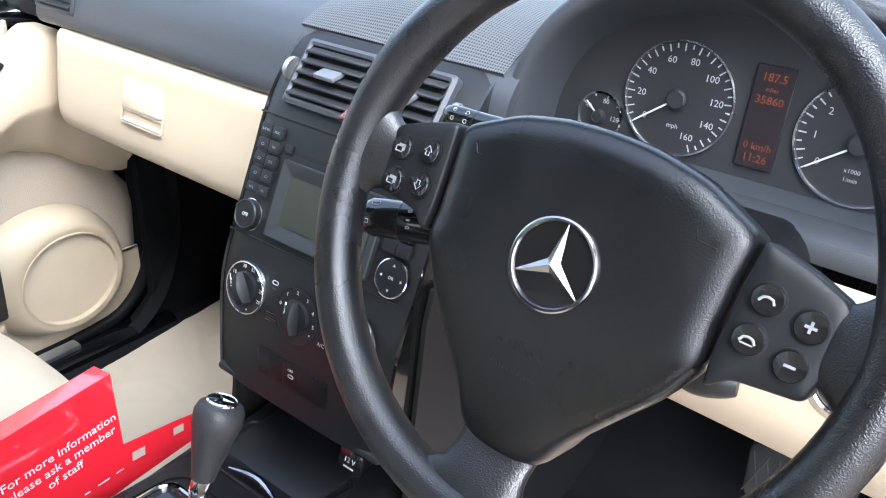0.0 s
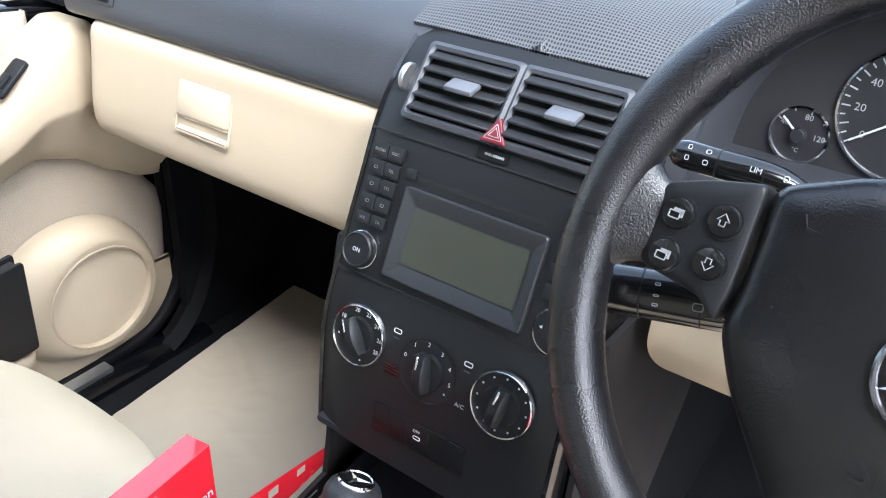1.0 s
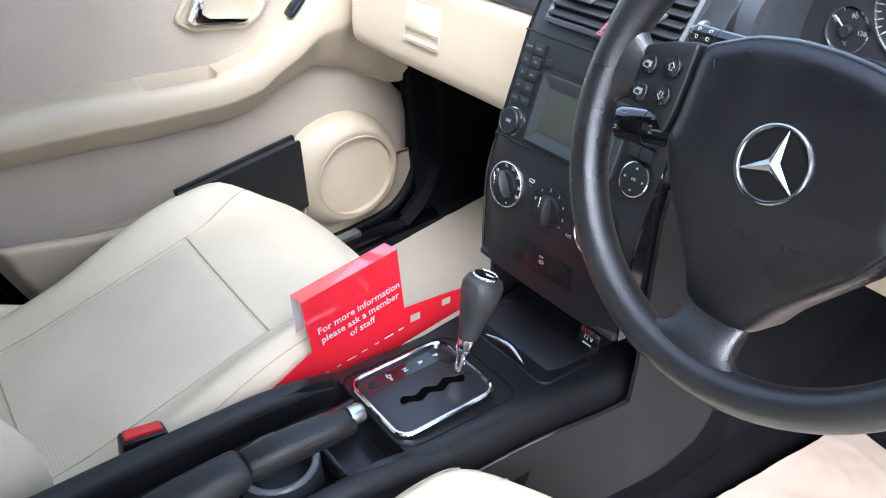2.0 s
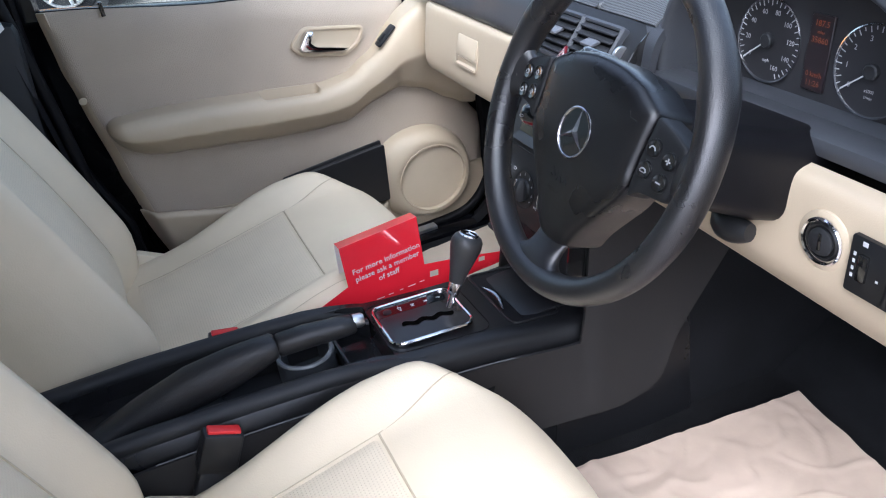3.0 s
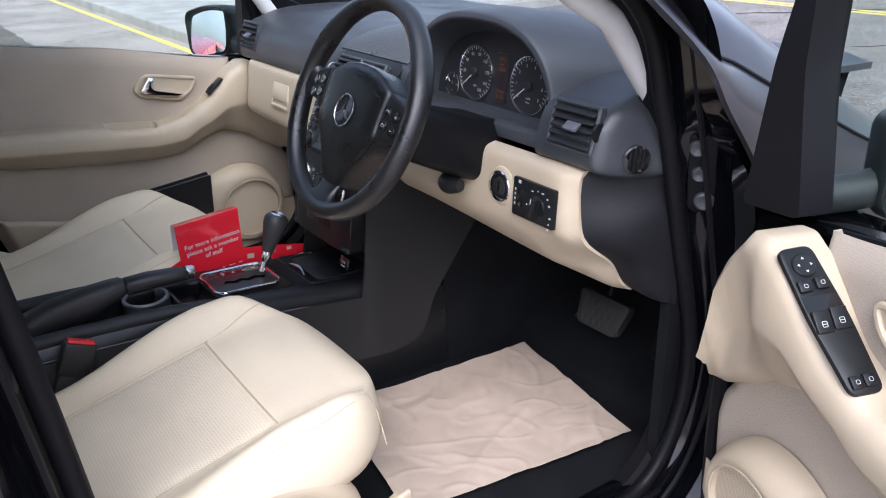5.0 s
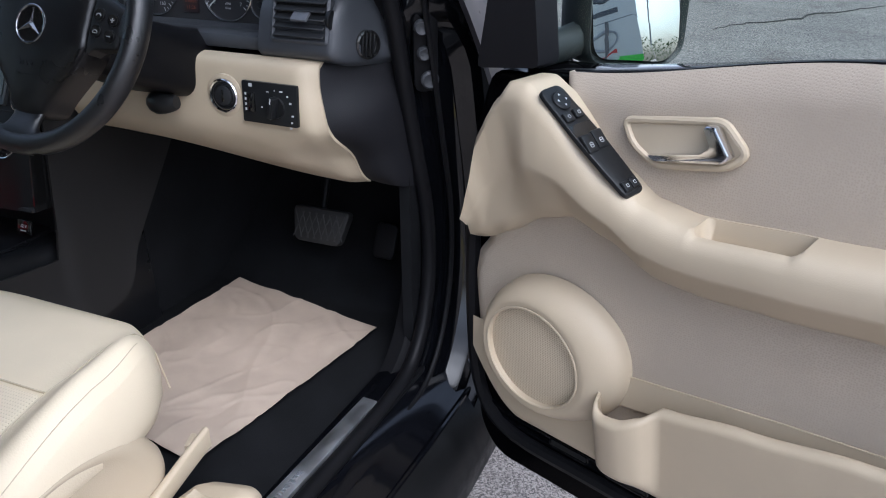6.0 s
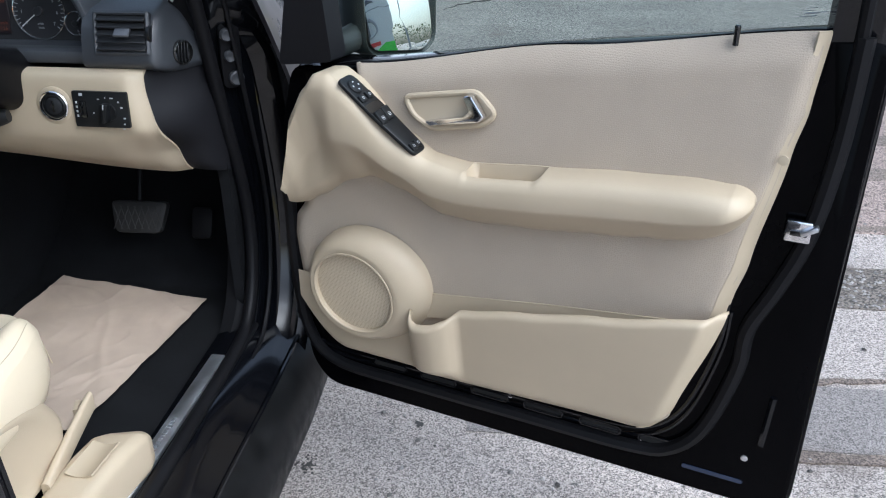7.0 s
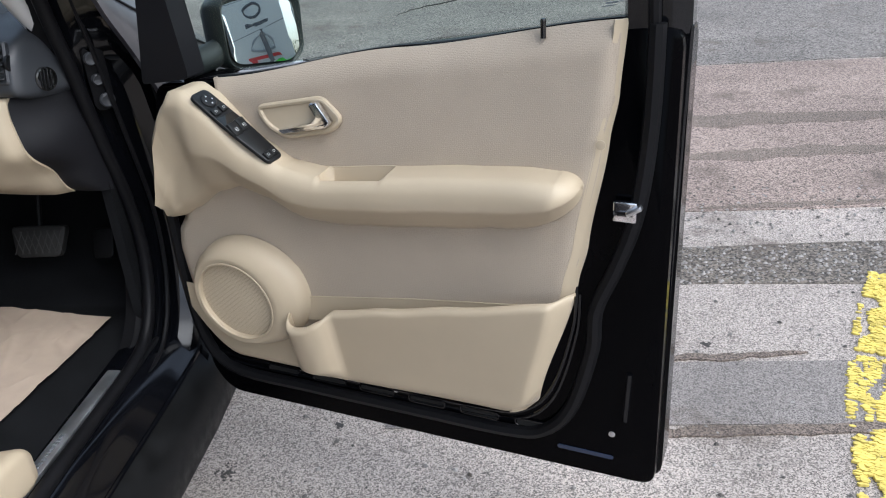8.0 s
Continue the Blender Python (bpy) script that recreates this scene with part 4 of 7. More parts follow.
# seams between the panels
for z in (0.9147, 1.0350):
    part("seam", tube(B(), [on_stack(0.124 * (2 * i / 12 - 1), z, 0.0006) @ V((0, 0, 0)) for i in range(13)], 0.0012, 5), surf("seam_black", (0.003, 0.003, 0.003), 0.8), stack)
for side in (1, -1):
    air_vent(on_stack(0.0025 + side * 0.0485, 1.078, 0.001), 0.085, 0.060, 5, stack, 0.004, 0.0)
    part("vent_wheel", lathe(B(), on_stack(side * 0.1090, 1.079, -0.004) @ Matrix.Rotation(radians(90), 4, "Y"), [(0.0125, -0.0028), (0.0135, -0.0015), (0.0135, 0.0015), (0.0125, 0.0028)], 28), STEEL, stack, "knurled vent wheel")
part("hazard_button", prism(B(), on_stack(0.0025, 1.0575, 0.001), round_poly([(-0.0125, -0.010), (0.0125, -0.010), (0, 0.0125)], 0.002), 0.010, 0.0012), HAZARD, stack, "red hazard warning button")
for s in (0.0085, 0.0050):
    part("triangle", ring_of([(-s, -s * 0.62), (s, -s * 0.62), (0, s * 0.9)], on_stack(0.0025, 1.0560, 0.0112), 0.0004, B(), 4), WHITE, stack)
ab = part("airbag_lamp", prism(B(), on_stack(0.003, 1.0415, 0.0), rounded(0.030, 0.0095, 0.001), 0.002), GLOSS, stack)
lettering("words", "PASS AIRBAG", 0.0032, on_stack(0.005, 1.0415, 0.0022), WHITE, ab, 0.0001)
# radio
for row in range(5):
    for col in range(2):
        z = 1.0192 - 0.0146 * row
        x = -0.1062 + 0.0172 * col
        b = part("button", prism(B(), on_stack(x, z, 0.0), rounded(0.0163, 0.0132 if row < 4 else 0.0105, 0.0012), 0.0042, 0.0010), STACK, stack)
        tx = (("RADIO", "DISC"), ("", "TEL"), ("", "SYS"), ("", ""), ("VOL", "TA"))[row][col]
        if tx:
            lettering("words", tx, 0.0038, on_stack(x, z, 0.0044), FAINT, b, 0.0001)
        else:
            part("symbol", ring_of(rounded(0.0036, 0.0024, 0.0006, 2), on_stack(x, z, 0.0044), 0.0003, B(), 4), FAINT, b)
for row in range(5):
    for col in range(2):
        part("button", prism(B(), on_stack(0.0905 + 0.0172 * col, 1.0192 - 0.0146 * row, 0.0), rounded(0.0163, 0.0132, 0.0012), 0.0042, 0.0010), STACK, stack)
part("eject_button", prism(B(), on_stack(-0.0685, 1.008, 0.0), rounded(0.011, 0.009, 0.001), 0.003, 0.0008), STACK, stack)
# a black strip on the fascia paints the darkness of the disc opening
part("disc_slot", prism(B(), on_stack(0.004, 1.0062, 0.0), rounded(0.126, 0.0046, 0.002), 0.0006), surf("disc_slot_shade", (0.002, 0.002, 0.002), 0.9), stack, "disc slot")
bm = B()
rows = []
for (w, h, z) in ((0.144, 0.083, 0.0), (0.144, 0.083, 0.0055), (0.142, 0.081, 0.0068), (0.139, 0.078, 0.0066), (0.119, 0.0535, 0.0012)):
    rows.append([on_stack(0.003, 0.9605, z) @ V((x, y, 0)) for x, y in rounded(w, h, 0.003)])
loft(bm, rows)
bez = part("screen_bezel", bm, surf("screen_bezel", (0.022, 0.024, 0.026), 0.42, grain=0.05, grain_scale=1500, var=0.1, spec=0.4), stack, "bevelled screen surround", angle=20)
part("screen", prism(B(), on_stack(0.003, 0.9605, 0.0018), rounded(0.117, 0.0515, 0.002), 0.0008), SCREEN, bez, "dark blank radio screen")


def knob(x, z, r, parent, tx=""):
    m = on_stack(x, z)
    k = part("knob", lathe(B(), m, [(r, 0), (r, 0.008), (r * 0.9, 0.0095), (r * 0.85, 0.0085), (0.001, 0.0085)], 36), STACK, parent, "ribbed rotary knob")
    for i in range(24):
        part("rib", rbox(B(), m @ Matrix.Rotation(2 * math.pi * i / 24, 4, "Z") @ Matrix.Translation((r, 0, 0.005)), 0.0008, 0.0012, 0.006, 0), STACK, k)
    part("knob_ring", lathe(B(), m, [(r + 0.0012, 0), (r + 0.0012, 0.0015), (r, 0.0018)], 40), CHROME, k)
    lettering("words", tx, 0.0055, m @ Matrix.Translation((0, 0, 0.0088)), WHITE, k, 0.0001)


knob(-0.100, 0.9345, 0.0165, stack, "ON")
part("pad_ring", lathe(B(), on_stack(0.102, 0.9345), [(0.0185, 0), (0.0185, 0.0015), (0.0172, 0.002), (0.001, 0.0016)], 40), STACK, stack, "round selector pad")
part("pad_edge", lathe(B(), on_stack(0.102, 0.9345), [(0.0195, 0), (0.0195, 0.002), (0.0183, 0.0023), (0.018, 0.001)], 40), CHROME, stack)
lettering("words", "OK", 0.0045, on_stack(0.102, 0.9345, 0.0022), WHITE, stack, 0.0001)
for a in range(4):
    p = on_stack(0.102, 0.9345, 0.0021) @ Matrix.Rotation(a * math.pi / 2, 4, "Z") @ Matrix.Translation((0.0125, 0, 0))
    part("arrow", prism(B(), p, [(-0.0012, -0.0015), (0.0014, 0), (-0.0012, 0.0015)], 0.0003), WHITE, stack)


def heater_dial(x, z, r, ring, turn, marks, parent):
    m = on_stack(x, z)
    if ring:
        d = part("dial_ring", lathe(B(), m, [(r, 0), (r, 0.0045), (r - 0.0008, 0.0056), (r - 0.0019, 0.0052), (r - 0.0024, 0.003), (r - 0.0025, 0.0010)], 56), CHROME, parent, "chrome heater dial ring")
    else:
        d = part("dial_ring", lathe(B(), m, [(r, 0), (r, 0.0008), (r - 0.0008, 0.0004)], 56), STACK, parent)
    part("dial_plate", lathe(B(), m, [(r - 0.002, 0), (r - 0.0022, 0.003 if ring else 0.0006), (0.001, 0.003 if ring else 0.0006)], 48), STACK, d)
    base = 0.003 if ring else 0.0006
    part("dial_boss", lathe(B(), m, [(r * 0.60, base), (r * 0.57, base + 0.004), (0.001, base + 0.004)], 36), STACK, d)
    q = m @ Matrix.Rotation(radians(turn), 4, "Z")
    bm = B()
    rings = []
    for i in range(9):
        t = i / 8
        y = (t - 0.5) * r * 1.16
        w = 0.0052 + 0.0012 * math.cos(math.pi * (t - 0.5))
        h = base + 0.006 + 0.010 * math.sin(math.pi * min(1, 0.2 + 0.7 * t))
        rings.append([q @ V((sx * w * k, y, hz)) for sx, k, hz in ((-1, 1.2, base), (-1, 1, h - 0.003), (-1, 0.6, h), (1, 0.6, h), (1, 1, h - 0.003), (1, 1.2, base))])
    loft(bm, rings)
    part("dial_grip", bm, STACK, d, "glossy black grip bar")
    part("pointer", rbox(B(), q @ Matrix.Translation((0, r * 0.42, base + 0.0167)) @ Matrix.Rotation(radians(-12), 4, "X"), 0.002, 0.012, 0.0008, 0.0003, 1), CHROME, d)
    for a, tx in marks:
        p = m @ Matrix.Translation(((r * (0.80 if ring else 0.84)) * math.sin(radians(a)), (r * (0.80 if ring else 0.84)) * math.cos(radians(a)), base + 0.0004))
        if tx:
            lettering("numeral", tx, 0.0058, p, WHITE, d, 0.0001)
        else:
            part("symbol", rbox(B(), p, 0.0016, 0.0016, 0.0003, 0), WHITE, d)
    return d


heater_dial(-0.0765, 0.866, 0.0295, True, 35, [(-15, "20"), (18, "22"), (50, "24"), (82, "26"), (112, "28"), (-60, "18"), (-105, ""), (165, "")], stack)
heater_dial(0.0, 0.862, 0.0300, False, 8, [(-75, "0"), (-40, "1"), (-5, "2"), (30, "3"), (62, "4"), (95, "5"), (120, "")], stack)
heater_dial(0.0775, 0.8665, 0.0295, True, -8, [(30 * k, "") for k in range(12)], stack)
for x, z in ((-0.038, 0.884), (0.038, 0.884)):
    part("symbol", ring_of(rounded(0.0080, 0.0038, 0.0014, 2), on_stack(x, z, 0.0004), 0.00042, B(), 4), WHITE, stack)
    part("symbol", rbox(B(), on_stack(x, z - 0.0062, 0.0004), 0.0062, 0.0010, 0.0003, 0), DASH, stack)
lettering("words", "A/C", 0.006, on_stack(0.038, 0.846, 0.0004), WHITE, stack, 0.0001)
for i in range(4):
    part("sensor_slot", rbox(B(), on_stack(-0.036, 0.843 + 0.003 * i, 0.0002), 0.017, 0.0013, 0.0006, 0), GLOSS, stack)
low = part("switch_strip", prism(B(), on_stack(0, 0.793), rounded(0.104, 0.030, 0.002), 0.0014, 0.0005), surf("switch_blank", (0.006, 0.006, 0.0065), 0.27, var=0.1, spec=0.3), stack, "glossy strip of blank switches")
for i in range(1, 4):
    part("seam", rbox(B(), on_stack(-0.052 + (0.019, 0.040, 0.064)[i - 1], 0.793, 0.0015), 0.0007, 0.029, 0.0004, 0), surf("seam_dark", (0.002, 0.002, 0.002), 0.9), low)
lettering("words", "OFF", 0.0045, on_stack(-0.001, 0.799, 0.0016), WHITE, low, 0.0001)
part("symbol", ring_of(rounded(0.0075, 0.0034, 0.0013, 2), on_stack(0, 0.7925, 0.0016), 0.00042, B(), 4), WHITE, low)


# ---- steering wheel ----
WC = V((0.347, 0.635, 1.105))
WM = on(WC, (1, 0, 0), (0, 0.42, 0.907)) @ Matrix.Rotation(radians(-3.3), 4, "Z")
wheel = thing("steering_wheel", WC, "black leather three-spoke steering wheel with buttons", "steering wheel")
RIM, TUBE = 0.1735, 0.0165


def rim_ring(a, bulge=0.0):
    c = WM @ V((RIM * math.cos(a), RIM * math.sin(a), 0))
    rad = (WM.to_3x3() @ V((math.cos(a), math.sin(a), 0))).normalized()
    out = (WM.to_3x3() @ V((0, 0, 1))).normalized()
    t = TUBE + bulge
    return [c + rad * (t * 0.92 * math.cos(q)) + out * (t * 1.08 * math.sin(q)) for q in (2 * math.pi * k / 14 for k in range(14))]


bm = B()
rings = []
for i in range(96):
    a = 2 * math.pi * i / 96
    grip = sum(max(0.0, 1 - abs((a - g + math.pi) % (2 * math.pi) - math.pi) / 0.35) for g in (radians(28), radians(152)))
    rings.append(rim_ring(a, 0.0022 * min(1, grip)))
loft(bm, rings + [rings[0]], caps=False)
bmesh.ops.remove_doubles(bm, verts=bm.verts, dist=1e-6)
part("rim", bm, LEATHER, wheel, "grained black leather rim")


# lower spoke: a waisted leather neck that fans out into the rim
SPOKE_HALF = [(-0.112, 0.027), (-0.128, 0.0265), (-0.138, 0.026), (-0.146, 0.0275), (-0.152, 0.031), (-0.158, 0.039), (-0.163, 0.052), (-0.167, 0.070)]
bm = B()
rings = []
for i in range(25):
    y, hw = curve_at([V((a, b, 0)) for a, b in SPOKE_HALF], i / 24).xy
    z = -0.013 + 0.011 * step(-0.118, -0.160, y)
    th = 0.0075 + 0.004 * step(-0.13, -0.165, y)
    ring = []
    for k in range(28):
        q = 2 * math.pi * k / 28
        c, s_ = math.cos(q), math.sin(q)
        x = hw * math.copysign(abs(c) ** 0.72, c)
        drop = RIM - math.sqrt(max(0.0, RIM * RIM - x * x))
        ring.append(WM @ V((x, y + drop * step(-0.14, -0.167, y), z + th * math.copysign(abs(s_) ** 0.8, s_))))
    rings.append(ring)
part("spoke", loft(B(), rings), LEATHER, wheel, "black leather lower spoke", angle=60)
PLATE = [(0.0985, 0.0450), (0.1240, 0.0385), (0.1460, 0.0300), (0.1505, 0.0190), (0.1500, 0.0020), (0.1440, -0.0145), (0.1250, -0.0165), (0.1090, -0.0185), (0.0975, -0.0285), (0.0955, -0.0100), (0.0965, 0.0150)]
for side in (1, -1):
    # leather flare from the plate's outer edge into the rim
    rings = []
    for i in range(13):
        t = i / 12
        x = side * (0.138 + 0.034 * t)
        mid, half = 0.0068 + 0.004 * t, 0.0205 + 0.005 * t + 0.030 * t ** 2.6
        th, z = 0.0060 + 0.0088 * t, -0.0062 + 0.0052 * t
        ring = []
        for k in range(26):
            q = 2 * math.pi * k / 26
            c, s_ = math.cos(q), math.sin(q)
            yy = mid + half * math.copysign(abs(c) ** 0.75, c)
            bow = RIM - math.sqrt(max(0.0, RIM * RIM - yy * yy))
            ring.append(WM @ V((x - side * bow * t, yy, z + th * math.copysign(abs(s_) ** 0.8, s_))))
        rings.append(ring)
    part("spoke", loft(B(), rings), LEATHER, wheel, "black leather spoke flaring into the rim", angle=60)
    drop = 0.0 if side < 0 else 0.010
    outline = round_poly([(side * x, y - drop * step(0.012, -0.018, y)) for x, y in PLATE][::side], 0.0045, 5)
    tilt = lambda x, y, z: WM @ V((x, y, z - 0.085 * (abs(x) - 0.097) - 0.0003))
    c = V((side * 0.124, 0.008))
    rows = []
    for k, z in ((1.0, -0.020), (1.0, 0.0005), (0.992, 0.0028), (0.972, 0.0046), (0.935, 0.0056), (0.7, 0.0066), (0.3, 0.0070), (0.02, 0.0070)):
        rows.append([tilt(c.x + (x - c.x) * k, c.y + (y - c.y) * k, z) for x, y in outline])
    key = part("button_plate", loft(B(), rows), STACK, wheel, "black plate with four round buttons")
    pm = WM @ Matrix.Translation((side * 0.122, 0.008, 0.0043)) @ Matrix.Rotation(radians(side * 4.9), 4, "Y")
    for i, (bx, by) in enumerate(((-0.0110, 0.0130), (0.0120, 0.0085), (-0.0120, -0.0090), (0.0105, -0.0130))):
        by -= 0.4 * drop
        part("button_well", lathe(B(), pm @ Matrix.Translation((side * bx, by, 0.0002)), [(0.0094, 0), (0.0094, 0.0008), (0.0086, 0.0009), (0.0084, 0.0003)], 26), DARK, key)
        b = part("wheel_button", lathe(B(), pm @ Matrix.Translation((side * bx, by, 0.0)), [(0.0084, 0), (0.0084, 0.0020), (0.0076, 0.0032), (0.0060, 0.0030), (0.001, 0.0026)], 26), GLOSS, key, "round black button with a white symbol")
        bm = B()
        s = pm @ Matrix.Translation((side * bx, by, 0.0031))
        if side < 0 and i in (0, 2):
            s = s @ Matrix.Rotation(math.pi if i == 2 else 0.0, 4, "Z")
            ring_of([(-0.0032, 0.0), (0, 0.0036), (0.0032, 0.0), (0.0014, 0.0), (0.0014, -0.0026), (-0.0014, -0.0026), (-0.0014, 0.0)], s, 0.0004, bm, 4)
        elif side < 0:
            ring_of(rounded(0.0056, 0.0036, 0.0005, 2, -0.0010, -0.0010), s, 0.0004, bm, 4)
            rbox(bm, s @ Matrix.Translation((0.0008, 0.0018, 0)), 0.0056, 0.0016, 0.0004, 0)
            rbox(bm, s @ Matrix.Translation((0.0030, 0.0002, 0)), 0.0012, 0.0036, 0.0004, 0)
        elif i == 3:
            rbox(bm, s, 0.0058, 0.0014, 0.0006, 0)
        elif i == 1:
            rbox(bm, s, 0.0060, 0.0015, 0.0006, 0)
            rbox(bm, s, 0.0015, 0.0060, 0.0006, 0)
        else:
            tube(bm, [s @ V((-0.0040, -0.0016, 0)), s @ V((-0.0024, 0.0008, 0)), s @ V((0.0, 0.0014, 0)), s @ V((0.0024, 0.0008, 0)), s @ V((0.0040, -0.0016, 0))], 0.0008, 5)
            if i == 2:
                tube(bm, [s @ V((-0.0034, -0.0024, 0)), s @ V((0.0034, -0.0024, 0))], 0.0005, 5)
        part("symbol", bm, SILVER_PRINT, b)

# padded hub
HUB = [(-0.0965, 0.0455), (-0.060, 0.0635), (-0.028, 0.0700), (0.0, 0.0715), (0.028, 0.0700), (0.060, 0.0635), (0.0965, 0.0455), (0.0945, 0.015), (0.0935, -0.010), (0.0950, -0.0290), (0.080, -0.056), (0.058, -0.083), (0.039, -0.107), (0.0285, -0.128), (0.015, -0.1355), (0.0, -0.1375),
       (-0.015, -0.1355), (-0.0285, -0.128), (-0.039, -0.107), (-0.058, -0.083), (-0.080, -0.056), (-0.0950, -0.0290), (-0.0935, -0.010), (-0.0945, 0.015)]
outline = round_poly(HUB, 0.009, 4)
bm = B()
rows = []
for k, z in ((0.97, -0.045), (1.0, -0.012), (0.997, -0.002), (0.985, 0.0025), (0.96, 0.0060), (0.92, 0.0085), (0.82, 0.0108), (0.6, 0.0125), (0.3, 0.0131), (0.02, 0.0133)):
    rows.append([WM @ V((x * k, (y + 0.012) * k - 0.012, z + 0.10 * min(0.0, y * k + 0.03))) for x, y in outline])
loft(bm, rows)
hub = part("hub", bm, PAD, wheel, "padded black airbag cover")
em = WM @ Matrix.Translation((0, -0.011, 0.0130))
bm = B()
tube(bm, [em @ V((0.0262 * math.cos(2 * math.pi * i / 48), 0.0262 * math.sin(2 * math.pi * i / 48), 0.0018)) for i in range(48)], 0.0017, 8, closed=True)
badge = part("badge_ring", bm, SATIN, wheel, "satin chrome badge ring")
part("badge_disc", lathe(B(), em, [(0.025, -0.001), (0.025, 0.0012), (0.001, 0.0012)], 40), GLOSS, badge)
bm = B()
for k in range(3):
    q = em @ Matrix.Rotation(radians(90 + 120 * k - 2), 4, "Z")
    c, t1, t2, tip = (bm.verts.new(q @ V(p)) for p in ((0, 0, 0.0046), (0.0025, 0.0042, 0.0014), (0.0025, -0.0042, 0.0014), (0.0255, 0, 0.0018)))
    bm.faces.new((c, t2, tip))
    bm.faces.new((c, tip, t1))
part("badge_star", bm, SATIN, badge, smooth=False)
lettering("pressed_mark", "SRS", 0.021, WM @ Matrix.Translation((-0.002, -0.060, 0.0100)), PAD, hub, 0.0012)
lettering("pressed_mark", "AIRBAG", 0.0095, WM @ Matrix.Translation((-0.002, -0.077, 0.0074)), PAD, hub, 0.0012)
for side in (-1, 1):
    part("pressed_mark", tube(B(), [WM @ V((side * 0.072 - 0.006, 0.037, 0.0107)), WM @ V((side * 0.072 - 0.003, 0.0315, 0.0109)), WM @ V((side * 0.072 + 0.008, 0.0305, 0.0107))], 0.0008, 5), PAD, hub)

# column shroud, stalks and the adjuster below
col = thing("steering_column", (0.347, 0.78, 1.02), "black steering column shroud with stalks", "steering column")
bm = B()
rings = []
for y, z, w, h in ((0.672, 1.072, 0.052, 0.050), (0.70, 1.062, 0.066, 0.058), (0.78, 1.028, 0.080, 0.062), (0.86, 1.0, 0.080, 0.064), (0.93, 0.985, 0.080, 0.064)):
    rings.append([V((0.352 + px, y - 0.3 * pz, z + pz)) for px, pz in rounded(2 * w, 2 * h, 0.03)])
loft(bm, rings)
part("shroud", bm, surf("shroud_black", (0.005, 0.005, 0.006), 0.45, grain=0.2, grain_scale=900, kind="leather", spec=0.18), col, "black column shroud")


bm = B()
prism(bm, on((0, 0.806, 0), (1, 0, 0), (0, 0.10, 1)), round_poly([(0.200, 1.045), (0.426, 1.045), (0.429, 1.02), (0.426, 0.965), (0.416, 0.930), (0.395, 0.926), (0.24, 0.945), (0.20, 0.97)][::-1], 0.015), 0.012, 0.004)
part("surround", bm, surf("column_black", (0.004, 0.004, 0.005), 0.4, spec=0.12), col, "black panel round the column")


def stalk(p0, p1, p2, r, marks, label, words=""):
    """A lever out from the column, with prints facing the driver."""
    a, b = V(p1), V(p2)
    bm = B()
    tube(bm, smooth_curve([V(p0), V(p0).lerp(a, 0.5), a, a.lerp(b, 0.5), b], 22), lambda t: r * (0.6 + 0.4 * step(0.25, 0.5, t)) * (1 - 0.55 * step(0.93, 1, t)), 18)
    s = part("stalk", bm, GLOSS, col, label)
    along = (b - a).normalized()
    for k in (0.08, 0.52):
        bm = B()
        lathe(bm, Matrix.Translation(a.lerp(b, k)) @ along.to_track_quat("Z", "Y").to_matrix().to_4x4(), [(r * 0.9, -0.0006), (r * 1.012, -0.0005), (r * 1.012, 0.0005), (r * 0.9, 0.0006)], 20)
        part("stalk_joint", bm, DARK, s)
    out = V((0, -0.80, 0.60))
    out = (out - along * out.dot(along)).normalized()
    right = -along
    for k, w, h, off in marks:
        o = (out + right.cross(out) * -off).normalized()
        m = on(a.lerp(b, k) + o * (r + 0.0002), right, o.cross(right))
        part("symbol", ring_of(rounded(w * 0.7, h * 0.7, min(w, h) * 0.2, 2), m, 0.0003, B(), 4), WHITE, s)
    if words:
        m = on(a.lerp(b, 0.16) + out * (r + 0.0003), right, out.cross(right))
        lettering("word", words, 0.0048, m, WHITE, s, 0.0002)
    return s


stalk((0.30, 0.746, 1.100), (0.235, 0.743, 1.117), (0.172, 0.740, 1.119), 0.0090, [(0.62, 0.004, 0.004, 0.35), (0.62, 0.004, 0.004, -0.45), (0.80, 0.003, 0.004, 0.35), (0.80, 0.003, 0.004, -0.45), (-0.12, 0.004, 0.005, 0.0)], "black cruise stalk with white symbols", "LIM")
stalk((0.31, 0.700, 1.066), (0.235, 0.676, 1.064), (0.160, 0.660, 1.056), 0.0150, [(0.78, 0.009, 0.005, 0.55), (0.86, 0.009, 0.004, -0.5), (0.40, 0.004, 0.002, 0.3), (0.40, 0.004, 0.0012, -0.15), (0.40, 0.004, 0.002, -0.55), (0.10, 0.008, 0.006, -0.35), (-0.1, 0.006, 0.005, -0.55)], "black wiper stalk with white symbols")
bm = B()
tube(bm, smooth_curve([V((0.355, 0.815, 0.950)), V((0.375, 0.797, 0.951)), V((0.397, 0.79, 0.953)), V((0.420, 0.793, 0.956))], 12), lambda t: 0.011 + 0.007 * math.sin(math.pi * t), 12)
part("adjuster", bm, STACK, col, "black adjuster lever")

# ---- floor tunnel and console ----
con = thing("tunnel_console", (0, 0.4, 0.43), "black plastic tunnel console with tray, gate and cup holder", "centre console")
TOPLINE = [V((p[0], p[1], 0)) for p in ((-0.35, 0.715), (-0.05, 0.725), (0.13, 0.728), (0.40, 0.714), (0.47, 0.699), (0.54, 0.692), (0.62, 0.684), (0.70, 0.672), (0.80, 0.668), (0.92, 0.672))]


